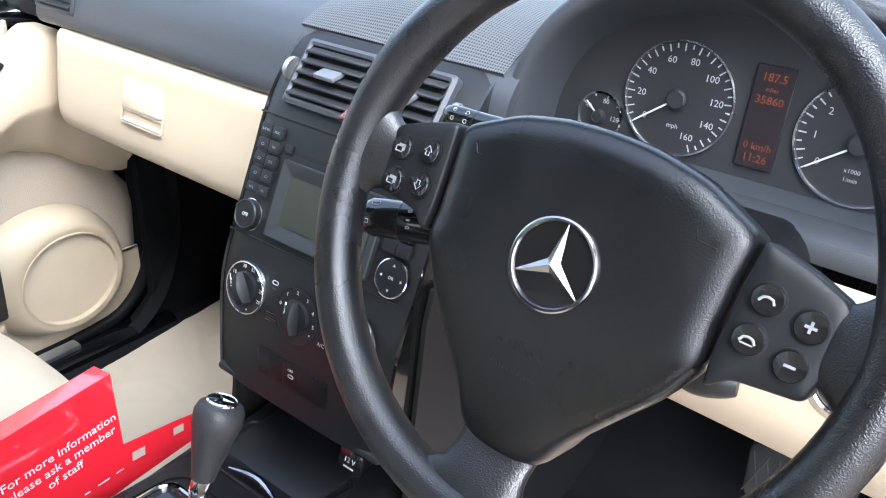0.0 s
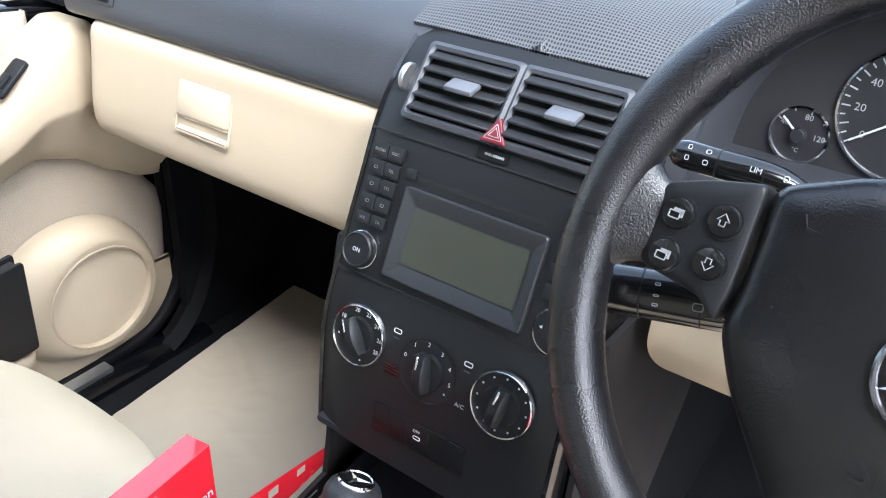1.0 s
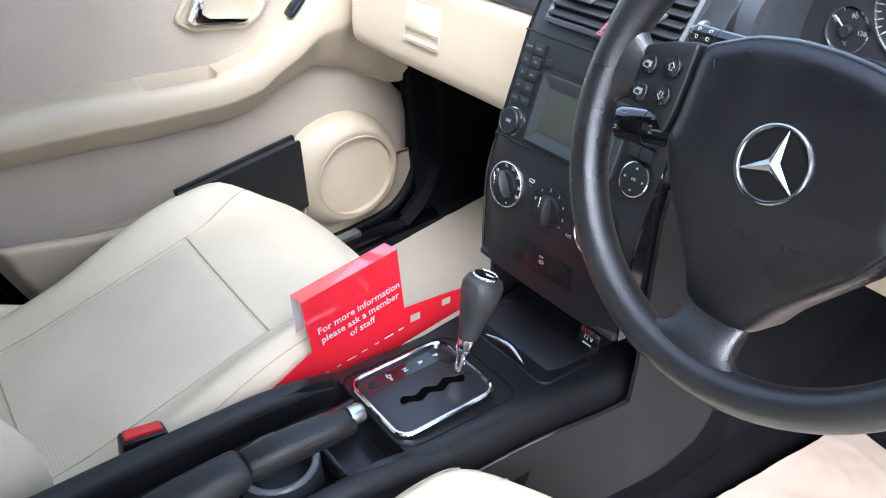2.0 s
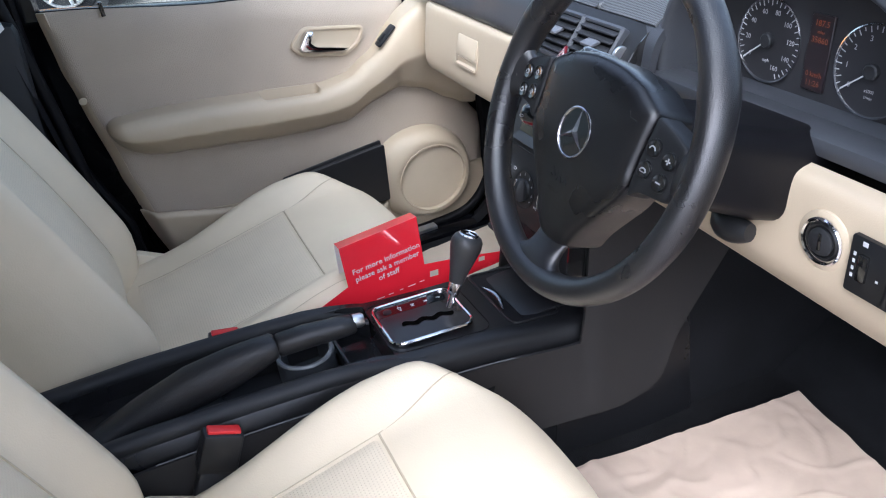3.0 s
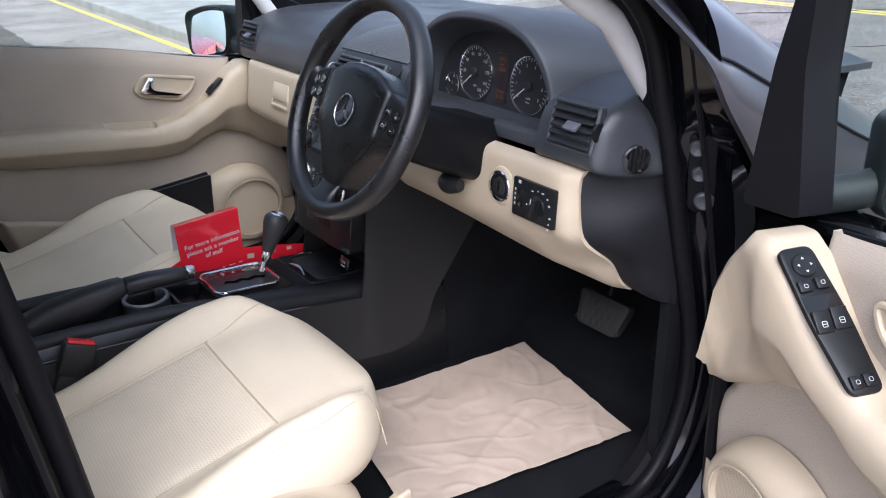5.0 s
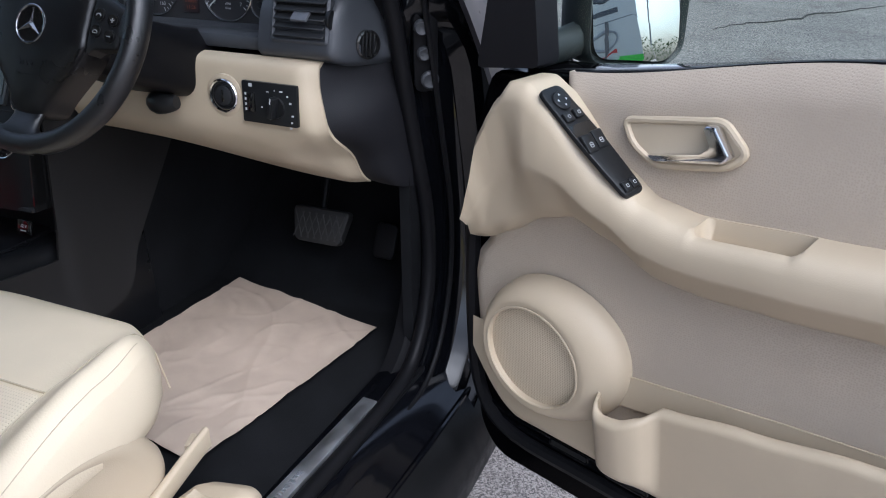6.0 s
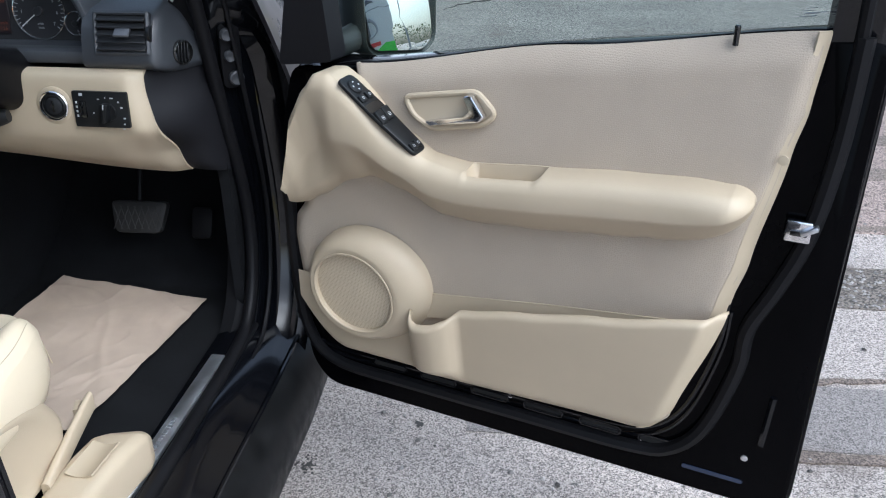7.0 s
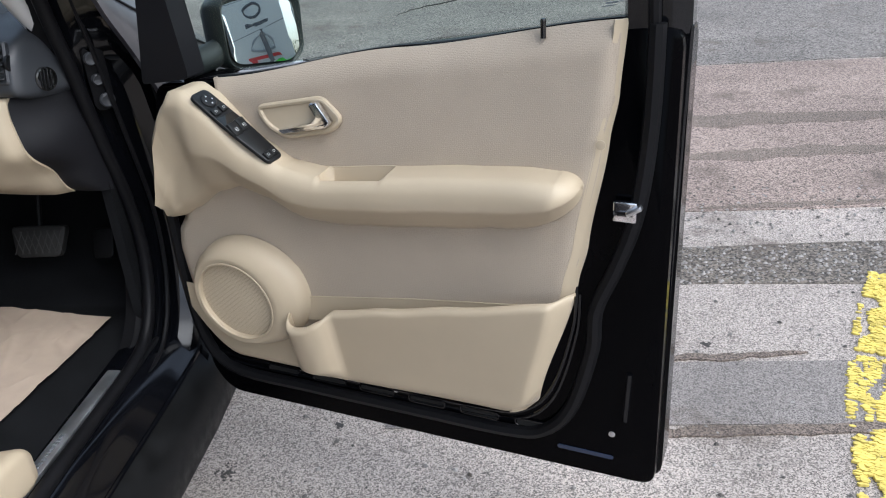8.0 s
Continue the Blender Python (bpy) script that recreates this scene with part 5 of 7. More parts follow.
def top_z(y):
    lo, hi = 0.0, 1.0
    for _ in range(28):
        mid = (lo + hi) / 2
        if curve_at(TOPLINE, mid).x < y:
            lo = mid
        else:
            hi = mid
    return curve_at(TOPLINE, lo).y


def tunnel_ring(y):
    z = top_z(y)
    w = 0.098 + 0.028 * step(0.55, 0.9, y)
    d = 0.036 * (1 - step(0.452, 0.458, y)) + 0.0005
    pts = [(-w - 0.02, 0.42), (-w - 0.012, z - 0.06), (-w, z - 0.012), (-w + 0.010, z), (-0.076, z), (-0.072, z - d * 0.4), (-0.069, z - d), (0.069, z - d), (0.072, z - d * 0.4), (0.074, z)]
    pts += [(w - 0.021, z), (w - 0.014, z - 0.002), (w - 0.005, z - 0.008), (w + 0.002, z - 0.019), (w + 0.007, z - 0.034), (w + 0.012, z - 0.06), (w + 0.02, 0.42)]
    return [V((x, y, zz)) for x, zz in pts]


part("tunnel", loft(B(), [tunnel_ring(y) for y in sorted([-0.35 + 1.30 * i / 40 for i in range(41)] + [0.4515, 0.455, 0.4585])]), DARK, con, "black plastic tunnel cover with a deep trough")
part("trough_wall", rbox(B(), Matrix.Translation((-0.016, 0.300, top_z(0.30) - 0.020)), 0.008, 0.30, 0.036, 0.003), DARK, con, "thin wall beside the handbrake")
part("trough_wall", rbox(B(), Matrix.Translation((0.028, 0.388, top_z(0.388) - 0.020)), 0.080, 0.007, 0.034, 0.003), DARK, con)
PANEL_FOOT = [(0.30, 0.50), (0.70, 0.512), (0.80, 0.505), (0.86, 0.515), (0.885, 0.54), (0.905, 0.60), (0.94, 0.65), (0.99, 0.715), (1.06, 0.80)]


SIDE_PANEL = surf("dark_side_panel", (0.015, 0.014, 0.0136), 0.66, grain=0.2, grain_scale=900, spec=0.35)
bm = B()
loft(bm, [[V((x, y, z)) for x, z in ((-0.128 - o, 0.40), (-0.122 - o, t), (0.122 + o, t), (0.128 + o, 0.40))] for y, t, o in ((0.25, 0.60, 0.0), (0.70, 0.62, 0.0), (0.95, 0.70, 0.01), (1.10, 0.82, 0.02), (1.45, 1.0, 0.06))])
part("carpet_tunnel", bm, CARPET, con, "black carpet over the tunnel")


def side_f(side):
    def f(u, v):
        y = 0.02 + 1.04 * u
        foot = run_at(PANEL_FOOT, y)
        top = top_z(min(0.92, y)) - 0.034 + 0.012 * step(0.55, 0.74, y)
        top += (max(0.93, foot + 0.02) - top) * step(0.738, 0.775, y)
        up = step(0.70, 0.95, top + (foot - top) * v)
        return V((side * (0.119 + 0.024 * step(0.55, 0.80, y) + 0.014 * v * v * (1 - up)), y, top + (foot - top) * v))
    return f


part("tray_back", rbox(B(), Matrix.Translation((0, 0.90, 0.72)), 0.262, 0.20, 0.13, 0.01), DARK, con, "black wall behind the tray")
for side in (1, -1):
    part("side_panel", sheet(B(), side_f(side), 110, 24, 0.006, (side, 0, 0)), SIDE_PANEL, con, "matt dark side panel")
    part("stitch_line", tube(B(), [V((side * (0.1185 + 0.024 * step(0.55, 0.9, y)), y, top_z(y) - 0.030)) for y in (0.10 + 0.62 * i / 30 for i in range(31))], 0.0010, 5), surf("pale_edge_line", (0.12, 0.12, 0.12), 0.6), con)
# flush slab; its darker black stands in for the shade of a recess
bm = B()
rbox(bm, Matrix.Translation((-0.012, 0.742, 0.664)) @ Matrix.Rotation(radians(1), 4, "X"), 0.15, 0.14, 0.022, 0.012)
part("tray", bm, surf("tray_shade_black", (0.006, 0.006, 0.007), 0.35, grain=0.1, spec=0.35), con, "black storage tray, a flush slab with the recess's shade in its colour")
bm = B()
tube(bm, smooth_curve([V((-0.040, 0.660, 0.684)), V((0.0, 0.667, 0.686)), V((0.036, 0.660, 0.683))], 10), lambda t: 0.0012 + 0.0032 * math.sin(math.pi * t), 8)
part("tray_edge", bm, SATIN, con, "thin chrome tray edge")
sock = part("socket", rbox(B(), Matrix.Translation((0.066, 0.742, 0.700)) @ Matrix.Rotation(radians(-18), 4, "X"), 0.034, 0.006, 0.026, 0.003), GLOSS, con, "black power socket cover")
sm = on((0.066, 0.7386, 0.7015), (1, 0, 0), (0, 0.31, 0.95))
lettering("words", "12 V", 0.0085, sm @ Matrix.Translation((0, 0.001, 0)), WHITE, sock, 0.0002)
part("symbol", rbox(B(), sm @ Matrix.Translation((0, -0.007, 0)), 0.014, 0.002, 0.0004, 0), WHITE, sock)

for side in (1, -1):
    bm = B()
    tube(bm, [V((side * 0.086, y, top_z(y) - 0.007 - 0.012 * step(0.34, 0.50, y))) for y in (-0.3, -0.15, 0.0, 0.1, 0.2, 0.3, 0.36, 0.40, 0.44, 0.48, 0.50)], 0.014, 12)
    part("side_rail", bm, BLACK, con, "raised soft black console rail")
# joints in the deck round the gate and the rim of the tray
def on_deck(outline, cx, cy, lift):
    return [V((cx + x, cy + y, top_z(cy + y) + lift)) for x, y in outline]


part("deck_seam", tube(B(), on_deck(rounded(0.146, 0.166, 0.022, 6), 0.0, 0.540, 0.0003), 0.0009, 6, closed=True), RUBBER, con, "thin joint round the gate")
part("tray_rim", tube(B(), on_deck(rounded(0.168, 0.086, 0.012, 5), -0.010, 0.699, 0.0008), 0.0024, 8, closed=True), DARK, con, "rounded rim of the tray")
# gear gate and selector
GM = on((0.0, 0.5325, 0.6965), (1, 0, 0), (0, 1, -0.045))
gate = part("gate_plate", prism(B(), GM, rounded(0.110, 0.128, 0.014), 0.003, 0.001), surf("gate_satin", (0.015, 0.0155, 0.018), 0.3), con, "black gear gate plate")
part("gate_ring", ring_of(rounded(0.116, 0.135, 0.018, 6), GM @ Matrix.Translation((0, 0, 0.003)), 0.0032, B(), 8), CHROME, con, "chrome gate surround")
part("letter_strip", prism(B(), GM @ Matrix.Translation((-0.037, 0.0, 0.0026)), rounded(0.022, 0.112, 0.006), 0.0006), GLOSS, gate, "glossy strip with selector letters")
for i, tx in enumerate(("P", "R", "N", "-D+")):
    lettering("letter", tx, 0.0090, GM @ Matrix.Translation((-0.037, 0.044 - 0.0225 * i, 0.0034)), WHITE, gate, 0.0001, bold=0.00012)
part("mode_button", lathe(B(), GM @ Matrix.Translation((-0.037, -0.045, 0.003)), [(0.007, 0), (0.007, 0.0012), (0.005, 0.0016), (0.0005, 0.0016)], 20), STACK, gate, "small round mode button")
bm = B()
lobes = []
for i in range(49):
    t = i / 48
    cap_ = math.sqrt(max(0.0, 1 - max(0.0, 1 - t / 0.09) ** 2)) * math.sqrt(max(0.0, 1 - max(0.0, 1 - (1 - t) / 0.09) ** 2))
    lobes.append((0.050 - 0.088 * t, 0.0062 * cap_, 0.014 - 0.004 * t + 0.0030 * math.sin(t * 19.0)))
left = [(x - w, y) for y, w, x in lobes]
right = [(x + w * 1.1, y) for y, w, x in lobes[1:-1]]
part("slot_rim", ring_of(left + right[::-1], GM @ Matrix.Translation((0, 0, 0.0032)), 0.0007, B(), 5), DARK, gate)
# no opening is cut: a near-black patch paints the shade inside the slot
prism(bm, GM @ Matrix.Translation((0, 0, 0.0029)), left + right[::-1], 0.0008)
part("gate_slot", bm, surf("slot_shade", (0.001, 0.001, 0.001), 0.9, spec=0.03), gate, "stepped gate slot, its dark depth put into the colour")

sel = thing("gear_selector", (0.010, 0.575, 0.705), "black leather gear selector with chrome collar", "gear lever")
a, b = V((0.010, 0.578, 0.706)), V((0.010, 0.626, 0.822))
ax = (b - a).normalized()
m = on(a, (1, 0, 0), V((1, 0, 0)).cross(ax) * -1)
m = Matrix.Translation(a) @ ax.to_track_quat("Z", "Y").to_matrix().to_4x4()
ln = (b - a).length
part("stem", lathe(B(), m, [(0.006, 0), (0.0055, 0.035), (0.001, 0.036)], 16), CHROME, sel, "chrome stem")
part("collar", lathe(B(), m, [(0.0085, 0.022), (0.0105, 0.030), (0.0105, 0.046), (0.0095, 0.050), (0.001, 0.050)], 24), CHROME, sel, "chrome collar")
bm = B()
rings = []
for h, rx, ry in ((0.044, 0.011, 0.012), (0.06, 0.0135, 0.015), (0.085, 0.019, 0.021), (0.103, 0.0235, 0.025), (0.115, 0.0235, 0.025), (0.121, 0.021, 0.022), (0.1245, 0.016, 0.017)):
    rings.append([m @ V((rx * math.cos(q), ry * math.sin(q), h)) for q in (2 * math.pi * i / 24 for i in range(24))])
loft(bm, rings)
part("grip", bm, surf("grip_leather", (0.03, 0.03, 0.031), 0.45, grain=0.3, grain_scale=800, kind="leather"), sel, "black leather grip")
cap = part("cap", lathe(B(), m, [(0.0155, 0.1235), (0.0155, 0.1262), (0.0140, 0.1275), (0.0128, 0.1262), (0.001, 0.1262)], 30), CHROME, sel, "chrome-ringed cap")
part("cap_disc", lathe(B(), m, [(0.0128, 0.1258), (0.0128, 0.1268), (0.001, 0.1268)], 24), GLOSS, cap)
bm = B()
for k in range(3):
    q = m @ Matrix.Rotation(radians(90 + 120 * k), 4, "Z")
    c, t1, t2, tip = (bm.verts.new(q @ V(p)) for p in ((0, 0, 0.1288), (0.0014, 0.0022, 0.1270), (0.0014, -0.0022, 0.1270), (0.0125, 0, 0.1272)))
    bm.faces.new((c, t2, tip))
    bm.faces.new((c, tip, t1))
part("cap_star", bm, CHROME, cap, smooth=False)

# handbrake
hb = thing("handbrake", (0.045, 0.15, 0.72), "black handbrake lever with a silver release button", "handbrake")
BRAKE = surf("brake_leather", (0.013, 0.013, 0.014), 0.42, grain=0.4, grain_scale=700, kind="leather", spec=0.4)


def brake_ring(y, top, low, w, x):
    c, h = (top + low) / 2, (top - low) / 2
    return [V((x + w * math.copysign(abs(math.cos(q)) ** 0.8, math.cos(q)), y, c + h * math.copysign(abs(math.sin(q)) ** 0.8, math.sin(q)))) for q in (2 * math.pi * k / 18 for k in range(18))]


bm = B()
loft(bm, [brake_ring(*r_) for r_ in ((0.00, 0.700, 0.66, 0.024, 0.020), (0.04, 0.716, 0.665, 0.028, 0.022), (0.10, 0.742, 0.690, 0.029, 0.026), (0.17, 0.769, 0.708, 0.027, 0.032), (0.23, 0.780, 0.722, 0.0245, 0.037), (0.27, 0.7835, 0.738, 0.022, 0.040), (0.292, 0.784, 0.748, 0.0205, 0.042), (0.297, 0.781, 0.752, 0.018, 0.0425))])
part("fairing", bm, BRAKE, hb, "arched black handbrake fairing", angle=60)
bm = B()
loft(bm, [brake_ring(*r_) for r_ in ((0.298, 0.778, 0.752, 0.016, 0.0425), (0.302, 0.781, 0.749, 0.0175, 0.043), (0.34, 0.783, 0.750, 0.018, 0.046), (0.39, 0.780, 0.750, 0.0165, 0.050), (0.408, 0.777, 0.751, 0.0150, 0.0515), (0.413, 0.774, 0.754, 0.012, 0.052))])
part("lever", bm, BRAKE, hb, "black handbrake grip", angle=60)
bm = B()
d = V((0.06, 1, -0.08)).normalized()
lathe(bm, Matrix.Translation(V((0.052, 0.411, 0.768))) @ d.to_track_quat("Z", "Y").to_matrix().to_4x4(), [(0.0105, 0), (0.0105, 0.012), (0.0085, 0.016), (0.001, 0.0165)], 20)
part("release_button", bm, STEEL, hb, "silver release button")

# cup holder well
cm = Matrix.Translation((0.016, 0.338, 0.716))
part("cup_ring", ring_of([(0.040 * math.cos(2 * math.pi * i / 40), 0.040 * math.sin(2 * math.pi * i / 40)) for i in range(40)], cm @ Matrix.Translation((0, 0, 0.004)), 0.0038, B(), 8), surf("grey_ring", (0.10, 0.11, 0.12), 0.3), con, "grey cup holder ring")
part("cup_well", lathe(B(), cm, [(0.0440, -0.034), (0.0440, 0.0035), (0.0400, 0.0045), (0.0375, 0.0020), (0.0365, -0.033), (0.001, -0.033)], 40), surf("well_slate", (0.022, 0.025, 0.029), 0.4, grain=0.1), con, "slate grey cup holder well", angle=50)


def buckle(at, lean, label):
    b = thing("seat_belt_buckle", at, label, "seat belt buckle", "belt buckles")
    m = Matrix.Translation(at) @ Matrix.Rotation(radians(lean), 4, "X")
    part("stalk_sleeve", rbox(B(), m @ Matrix.Translation((0, 0, -0.06)), 0.022, 0.046, 0.14, 0.006), BLACK, b)
    part("button", rbox(B(), m @ Matrix.Translation((0, 0.0, 0.0115)), 0.016, 0.044, 0.008, 0.002), BUCKLE_RED, b, "red release button")
    part("shell", rbox(B(), m @ Matrix.Translation((0, 0, -0.020)), 0.027, 0.054, 0.062, 0.005), DARK, b, "black buckle shell")


buckle((0.128, 0.190, 0.712), -24, "black seat belt buckle with red button beside driver seat")
buckle((-0.165, 0.240, 0.672), -12, "black seat belt buckle with red button beside passenger seat")

# ---- red card sign beside the selector ----
sign = thing("card_sign", (-0.118, 0.53, 0.66), "folded red card sign with white wording beside the gear lever", "sign")
sgm = on((-0.110, 0.0, -0.004), (-0.06, 1, 0.0), (0.02, 0, 1))
FRONT = [(0.330, 0.655), (0.335, 0.682), (0.400, 0.702), (0.452, 0.722), (0.449, 0.799), (0.592, 0.808), (0.594, 0.712), (0.66, 0.700), (0.75, 0.680), (0.752, 0.66), (0.60, 0.655), (0.50, 0.648)]
bm = B()
prism(bm, sgm, FRONT, 0.0012)
front = part("front_face", bm, RED, sign, "red printed face", smooth=False)
bm = B()
a, b_ = sgm @ V((0.449, 0.799, 0.0006)), sgm @ V((0.592, 0.808, 0.0006))
sheet(bm, lambda u, v: a.lerp(b_, u) + V((-0.030 * v, 0.0, -0.005 * v)), 2, 4, 0.0012)
part("top_flap", bm, RED, sign, "folded red top edge")
bm = B()
sheet(bm, lambda u, v: a.lerp(b_, u) + V((-0.030 - 0.010 * v, 0.0, -0.005 - 0.115 * v)), 2, 4, 0.0012)
part("back_face", bm, WHITE_CARD, sign, "white back leaf")
for i, tx in enumerate(("For more information", "please ask a member", "of staff")):
    lettering("wording", tx, 0.0143, sgm @ Matrix.Translation((0.527, 0.7500 - 0.0155 * i, 0.0014)) @ Matrix.Rotation(radians(4.0), 4, "Z"), WHITE, front, 0.0001, bold=0.00011)
for yy, zz, w, h in ((0.610, 0.688, 0.016, 0.011), (0.664, 0.686, 0.014, 0.010), (0.706, 0.681, 0.012, 0.008)):
    part("slot", rbox(B(), sgm @ Matrix.Translation((yy, zz, 0.0014)) @ Matrix.Rotation(radians(-6), 4, "Z"), w, h, 0.0006, 0), PAPER_L, front, "cut slot")
for k in range(9):
    part("fold_cut", rbox(B(), sgm @ Matrix.Translation((0.425 + 0.020 * k, 0.6755 + 0.0007 * k, 0.0013)), (0.006, 0.014, 0.009)[k % 3], 0.0012, 0.0004, 0), WHITE_CARD, front)

# ---- paper covers on the floors ----
def paper(name, corners, label, lift, seed, mat_):
    a, b, c, d = (V(p) for p in corners)

    def f(u, v):
        p = a.lerp(b, u).lerp(d.lerp(c, u), v)
        ridge = (1 - min(1.0, 9 * abs(noise.noise(V((p.x * 5 + 2 * p.y, p.y * 6, seed + 9)))))) * 0.006 + (1 - min(1.0, 8 * abs(noise.noise(V((p.x * 13 - 6 * p.y, p.y * 11, seed + 5)))))) * 0.0035
        w = 0.5 * ridge + noise.noise(V((p.x * 7, p.y * 7, seed))) * 0.004 + noise.noise(V((p.x * 23, p.y * 19, seed))) * 0.0012 + 0.005 * abs(noise.noise(V((p.x * 12 + 3 * p.y, p.y * 9 - 5 * p.x, seed + 3))))
        return p + V((0, 0, 0.004 + abs(w) * lift))
    return tagged(part(name, sheet(B(), f, 90, 90, 0.0008, (0, 0, 1)), mat_, angle=60), label, "floor paper")


paper("paper_mat", ((0.178, 0.64, 0.436), (0.540, 0.585, 0.432), (0.606, 1.066, 0.434), (0.247, 1.094, 0.462)), "creased tan paper sheet on the driver's carpet", 1.0, 2, PAPER)
paper("paper_mat", ((-0.595, 0.62, 0.436), (-0.14, 0.62, 0.436), (-0.14, 1.22, 0.47), (-0.635, 1.20, 0.46)), "smooth tan paper sheet on the passenger's carpet", 0.5, 7, PAPER_L)

# pedals
ped = thing("brake_pedal", (0.43, 1.16, 0.60), "worn black rubber brake pedal", "pedal")
pm = on((0.440, 1.150, 0.604), (1, 0.05, 0.0), (0, 0.35, 0.93))
WORN = surf("worn_grey_rubber", (0.030, 0.029, 0.028), 0.7, var=0.3, var_scale=40)
pad = part("pad", prism(B(), pm, round_poly([(-0.066, 0.038), (-0.056, -0.036), (0.050, -0.038), (0.070, 0.036)], 0.014), 0.020, 0.006), surf("pedal_rubber", (0.02, 0.02, 0.02), 0.6, grain=0.5, grain_scale=200, var=0.4, var_scale=30), ped, "worn rubber pad")
for i in range(7):
    for lean in (-1, 1):
        part("tread", tube(B(), [pm @ V((-0.048 + 0.016 * i - 0.010 * lean, -0.028, 0.0202)), pm @ V((-0.048 + 0.016 * i + 0.010 * lean, 0.026, 0.0202))], 0.0011, 5), WORN, pad)
part("arm", tube(B(), [V((0.43, 1.165, 0.62)), V((0.43, 1.22, 0.75)), V((0.43, 1.28, 0.9))], 0.006, 8), RUBBER, ped, "dark pedal arm")
acc = thing("accelerator_pedal", (0.565, 1.2, 0.55), "black plastic accelerator pedal on the floor", "pedal")
part("pad", prism(B(), on((0.570, 1.19, 0.575), (1, 0, 0), (0, 0.45, 0.9)), rounded(0.05, 0.075, 0.012), 0.012, 0.004), RUBBER, acc)


# ---- seats ----
SX, OX = 0.371, 0.362
seat = thing("driver_seat", (SX, 0.3, 0.45), "cream vinyl car seat with perforated centre panel and raised bolsters", "car seat", "front seats")


def cushion_w(y):
    """Half width of the cushion, rounding in towards its nose."""
    k = min(max((y - 0.385) / 0.192, 0.0), 1.0)
    return 0.243 * (1 - k ** 2.5) ** 0.40


def cushion_top(x, y):
    """Height of the cushion at x from its middle and y along it."""
    w = max(cushion_w(y), 0.02)
    base = 0.700 - 0.235 * max(0.0, 0.385 - y) + 0.010 * step(0.385, 0.47, y) - 0.034 * max(0.0, (y - 0.515) / 0.065) ** 2
    base += 0.10 * max(0.0, 0.12 - y)
    a = abs(x) / 0.243
    bolster = (0.018 + 0.026 * step(0.15, 0.36, y)) * step(0.60, 0.92, a) * (1 - 0.9 * step(0.46, 0.575, y))
    sag = -0.006 * (1 - min(1.0, (x / 0.15) ** 2)) * step(0.40, 0.34, y)
    edge = 0.034 * max(0.0, (abs(x) / w - 0.84) / 0.16) ** 2
    return base + bolster + sag - edge


def cushion_ring(y):
    w = cushion_w(y)
    n = 34
    pts = []
    for i in range(n + 1):
        x = w * math.sin((-1 + 2 * i / n) * math.pi / 2)
        pts.append(V((SX + x, y, cushion_top(x, y))))
    nose = step(0.44, 0.595, y)
    side = [(0.005, 0.658, 0.0), (0.004, 0.635, 0.0), (-0.004, 0.612, 0.010), (-0.022, 0.594, 0.028), (-0.06, 0.580, 0.05)]
    rear = 0.06 * step(0.30, 0.10, y)
    for dx, z, back in side:
        pts.append(V((SX + max(0.0, w + dx * min(1, w / 0.1)), y - back * nose, z - rear)))
    for dx, z, back in side[::-1]:
        pts.append(V((SX - max(0.0, w + dx * min(1, w / 0.1)), y - back * nose, z - rear)))
    return pts


ys = [0.02 + 0.50 * i / 30 for i in range(31)] + [0.528, 0.538, 0.548, 0.556, 0.563, 0.569, 0.5735, 0.5755, 0.5767]
cush = part("cushion", loft(B(), [cushion_ring(y) for y in ys]), CREAM_SEAT, seat, "cream vinyl seat cushion", angle=70)


def insert_f(u, v):
    x = -0.150 + 0.300 * u
    y = 0.06 + 0.318 * v
    e = min(u, 1 - u, 1 - v) * 16
    return V((SX + x, y, cushion_top(x, y) + 0.0045 * math.sqrt(min(1, e)) - 0.0015))


part("centre_panel", sheet(B(), insert_f, 34, 34, 0.004, (0, 0, 1)), SEAT_INSERT, cush, "perforated cream centre panel")


def seam_on(pts, parent, r=0.0012):
    part("seam", tube(B(), [V((SX + x, y, cushion_top(x, y) + 0.0004)) for x, y in pts], r, 5), SEAM, parent)


seam_on([(-0.152 + 0.304 * i / 20, 0.379) for i in range(21)], cush, 0.0018)
for s in (-1, 1):
    seam_on([(s * 0.152, 0.06 + 0.32 * i / 14) for i in range(15)], cush)
    seam_on([(s * (0.152 + 0.046 * (i / 14) ** 1.3), 0.38 + 0.155 * i / 14) for i in range(15)], cush)
    part("seam", tube(B(), [V((SX + s * cushion_w(y) * 0.955, y, cushion_top(cushion_w(y) * 0.955, y) + 0.0006)) for y in (0.10 + 0.375 * i / 40 for i in range(41))], 0.0007, 5), SEAM, cush)


# backrest
def back_y(t):
    """Depth of the backrest's middle, t from foot to head."""
    return 0.075 - 0.285 * t - 0.075 * max(0.0, (0.22 - t) / 0.22) ** 2


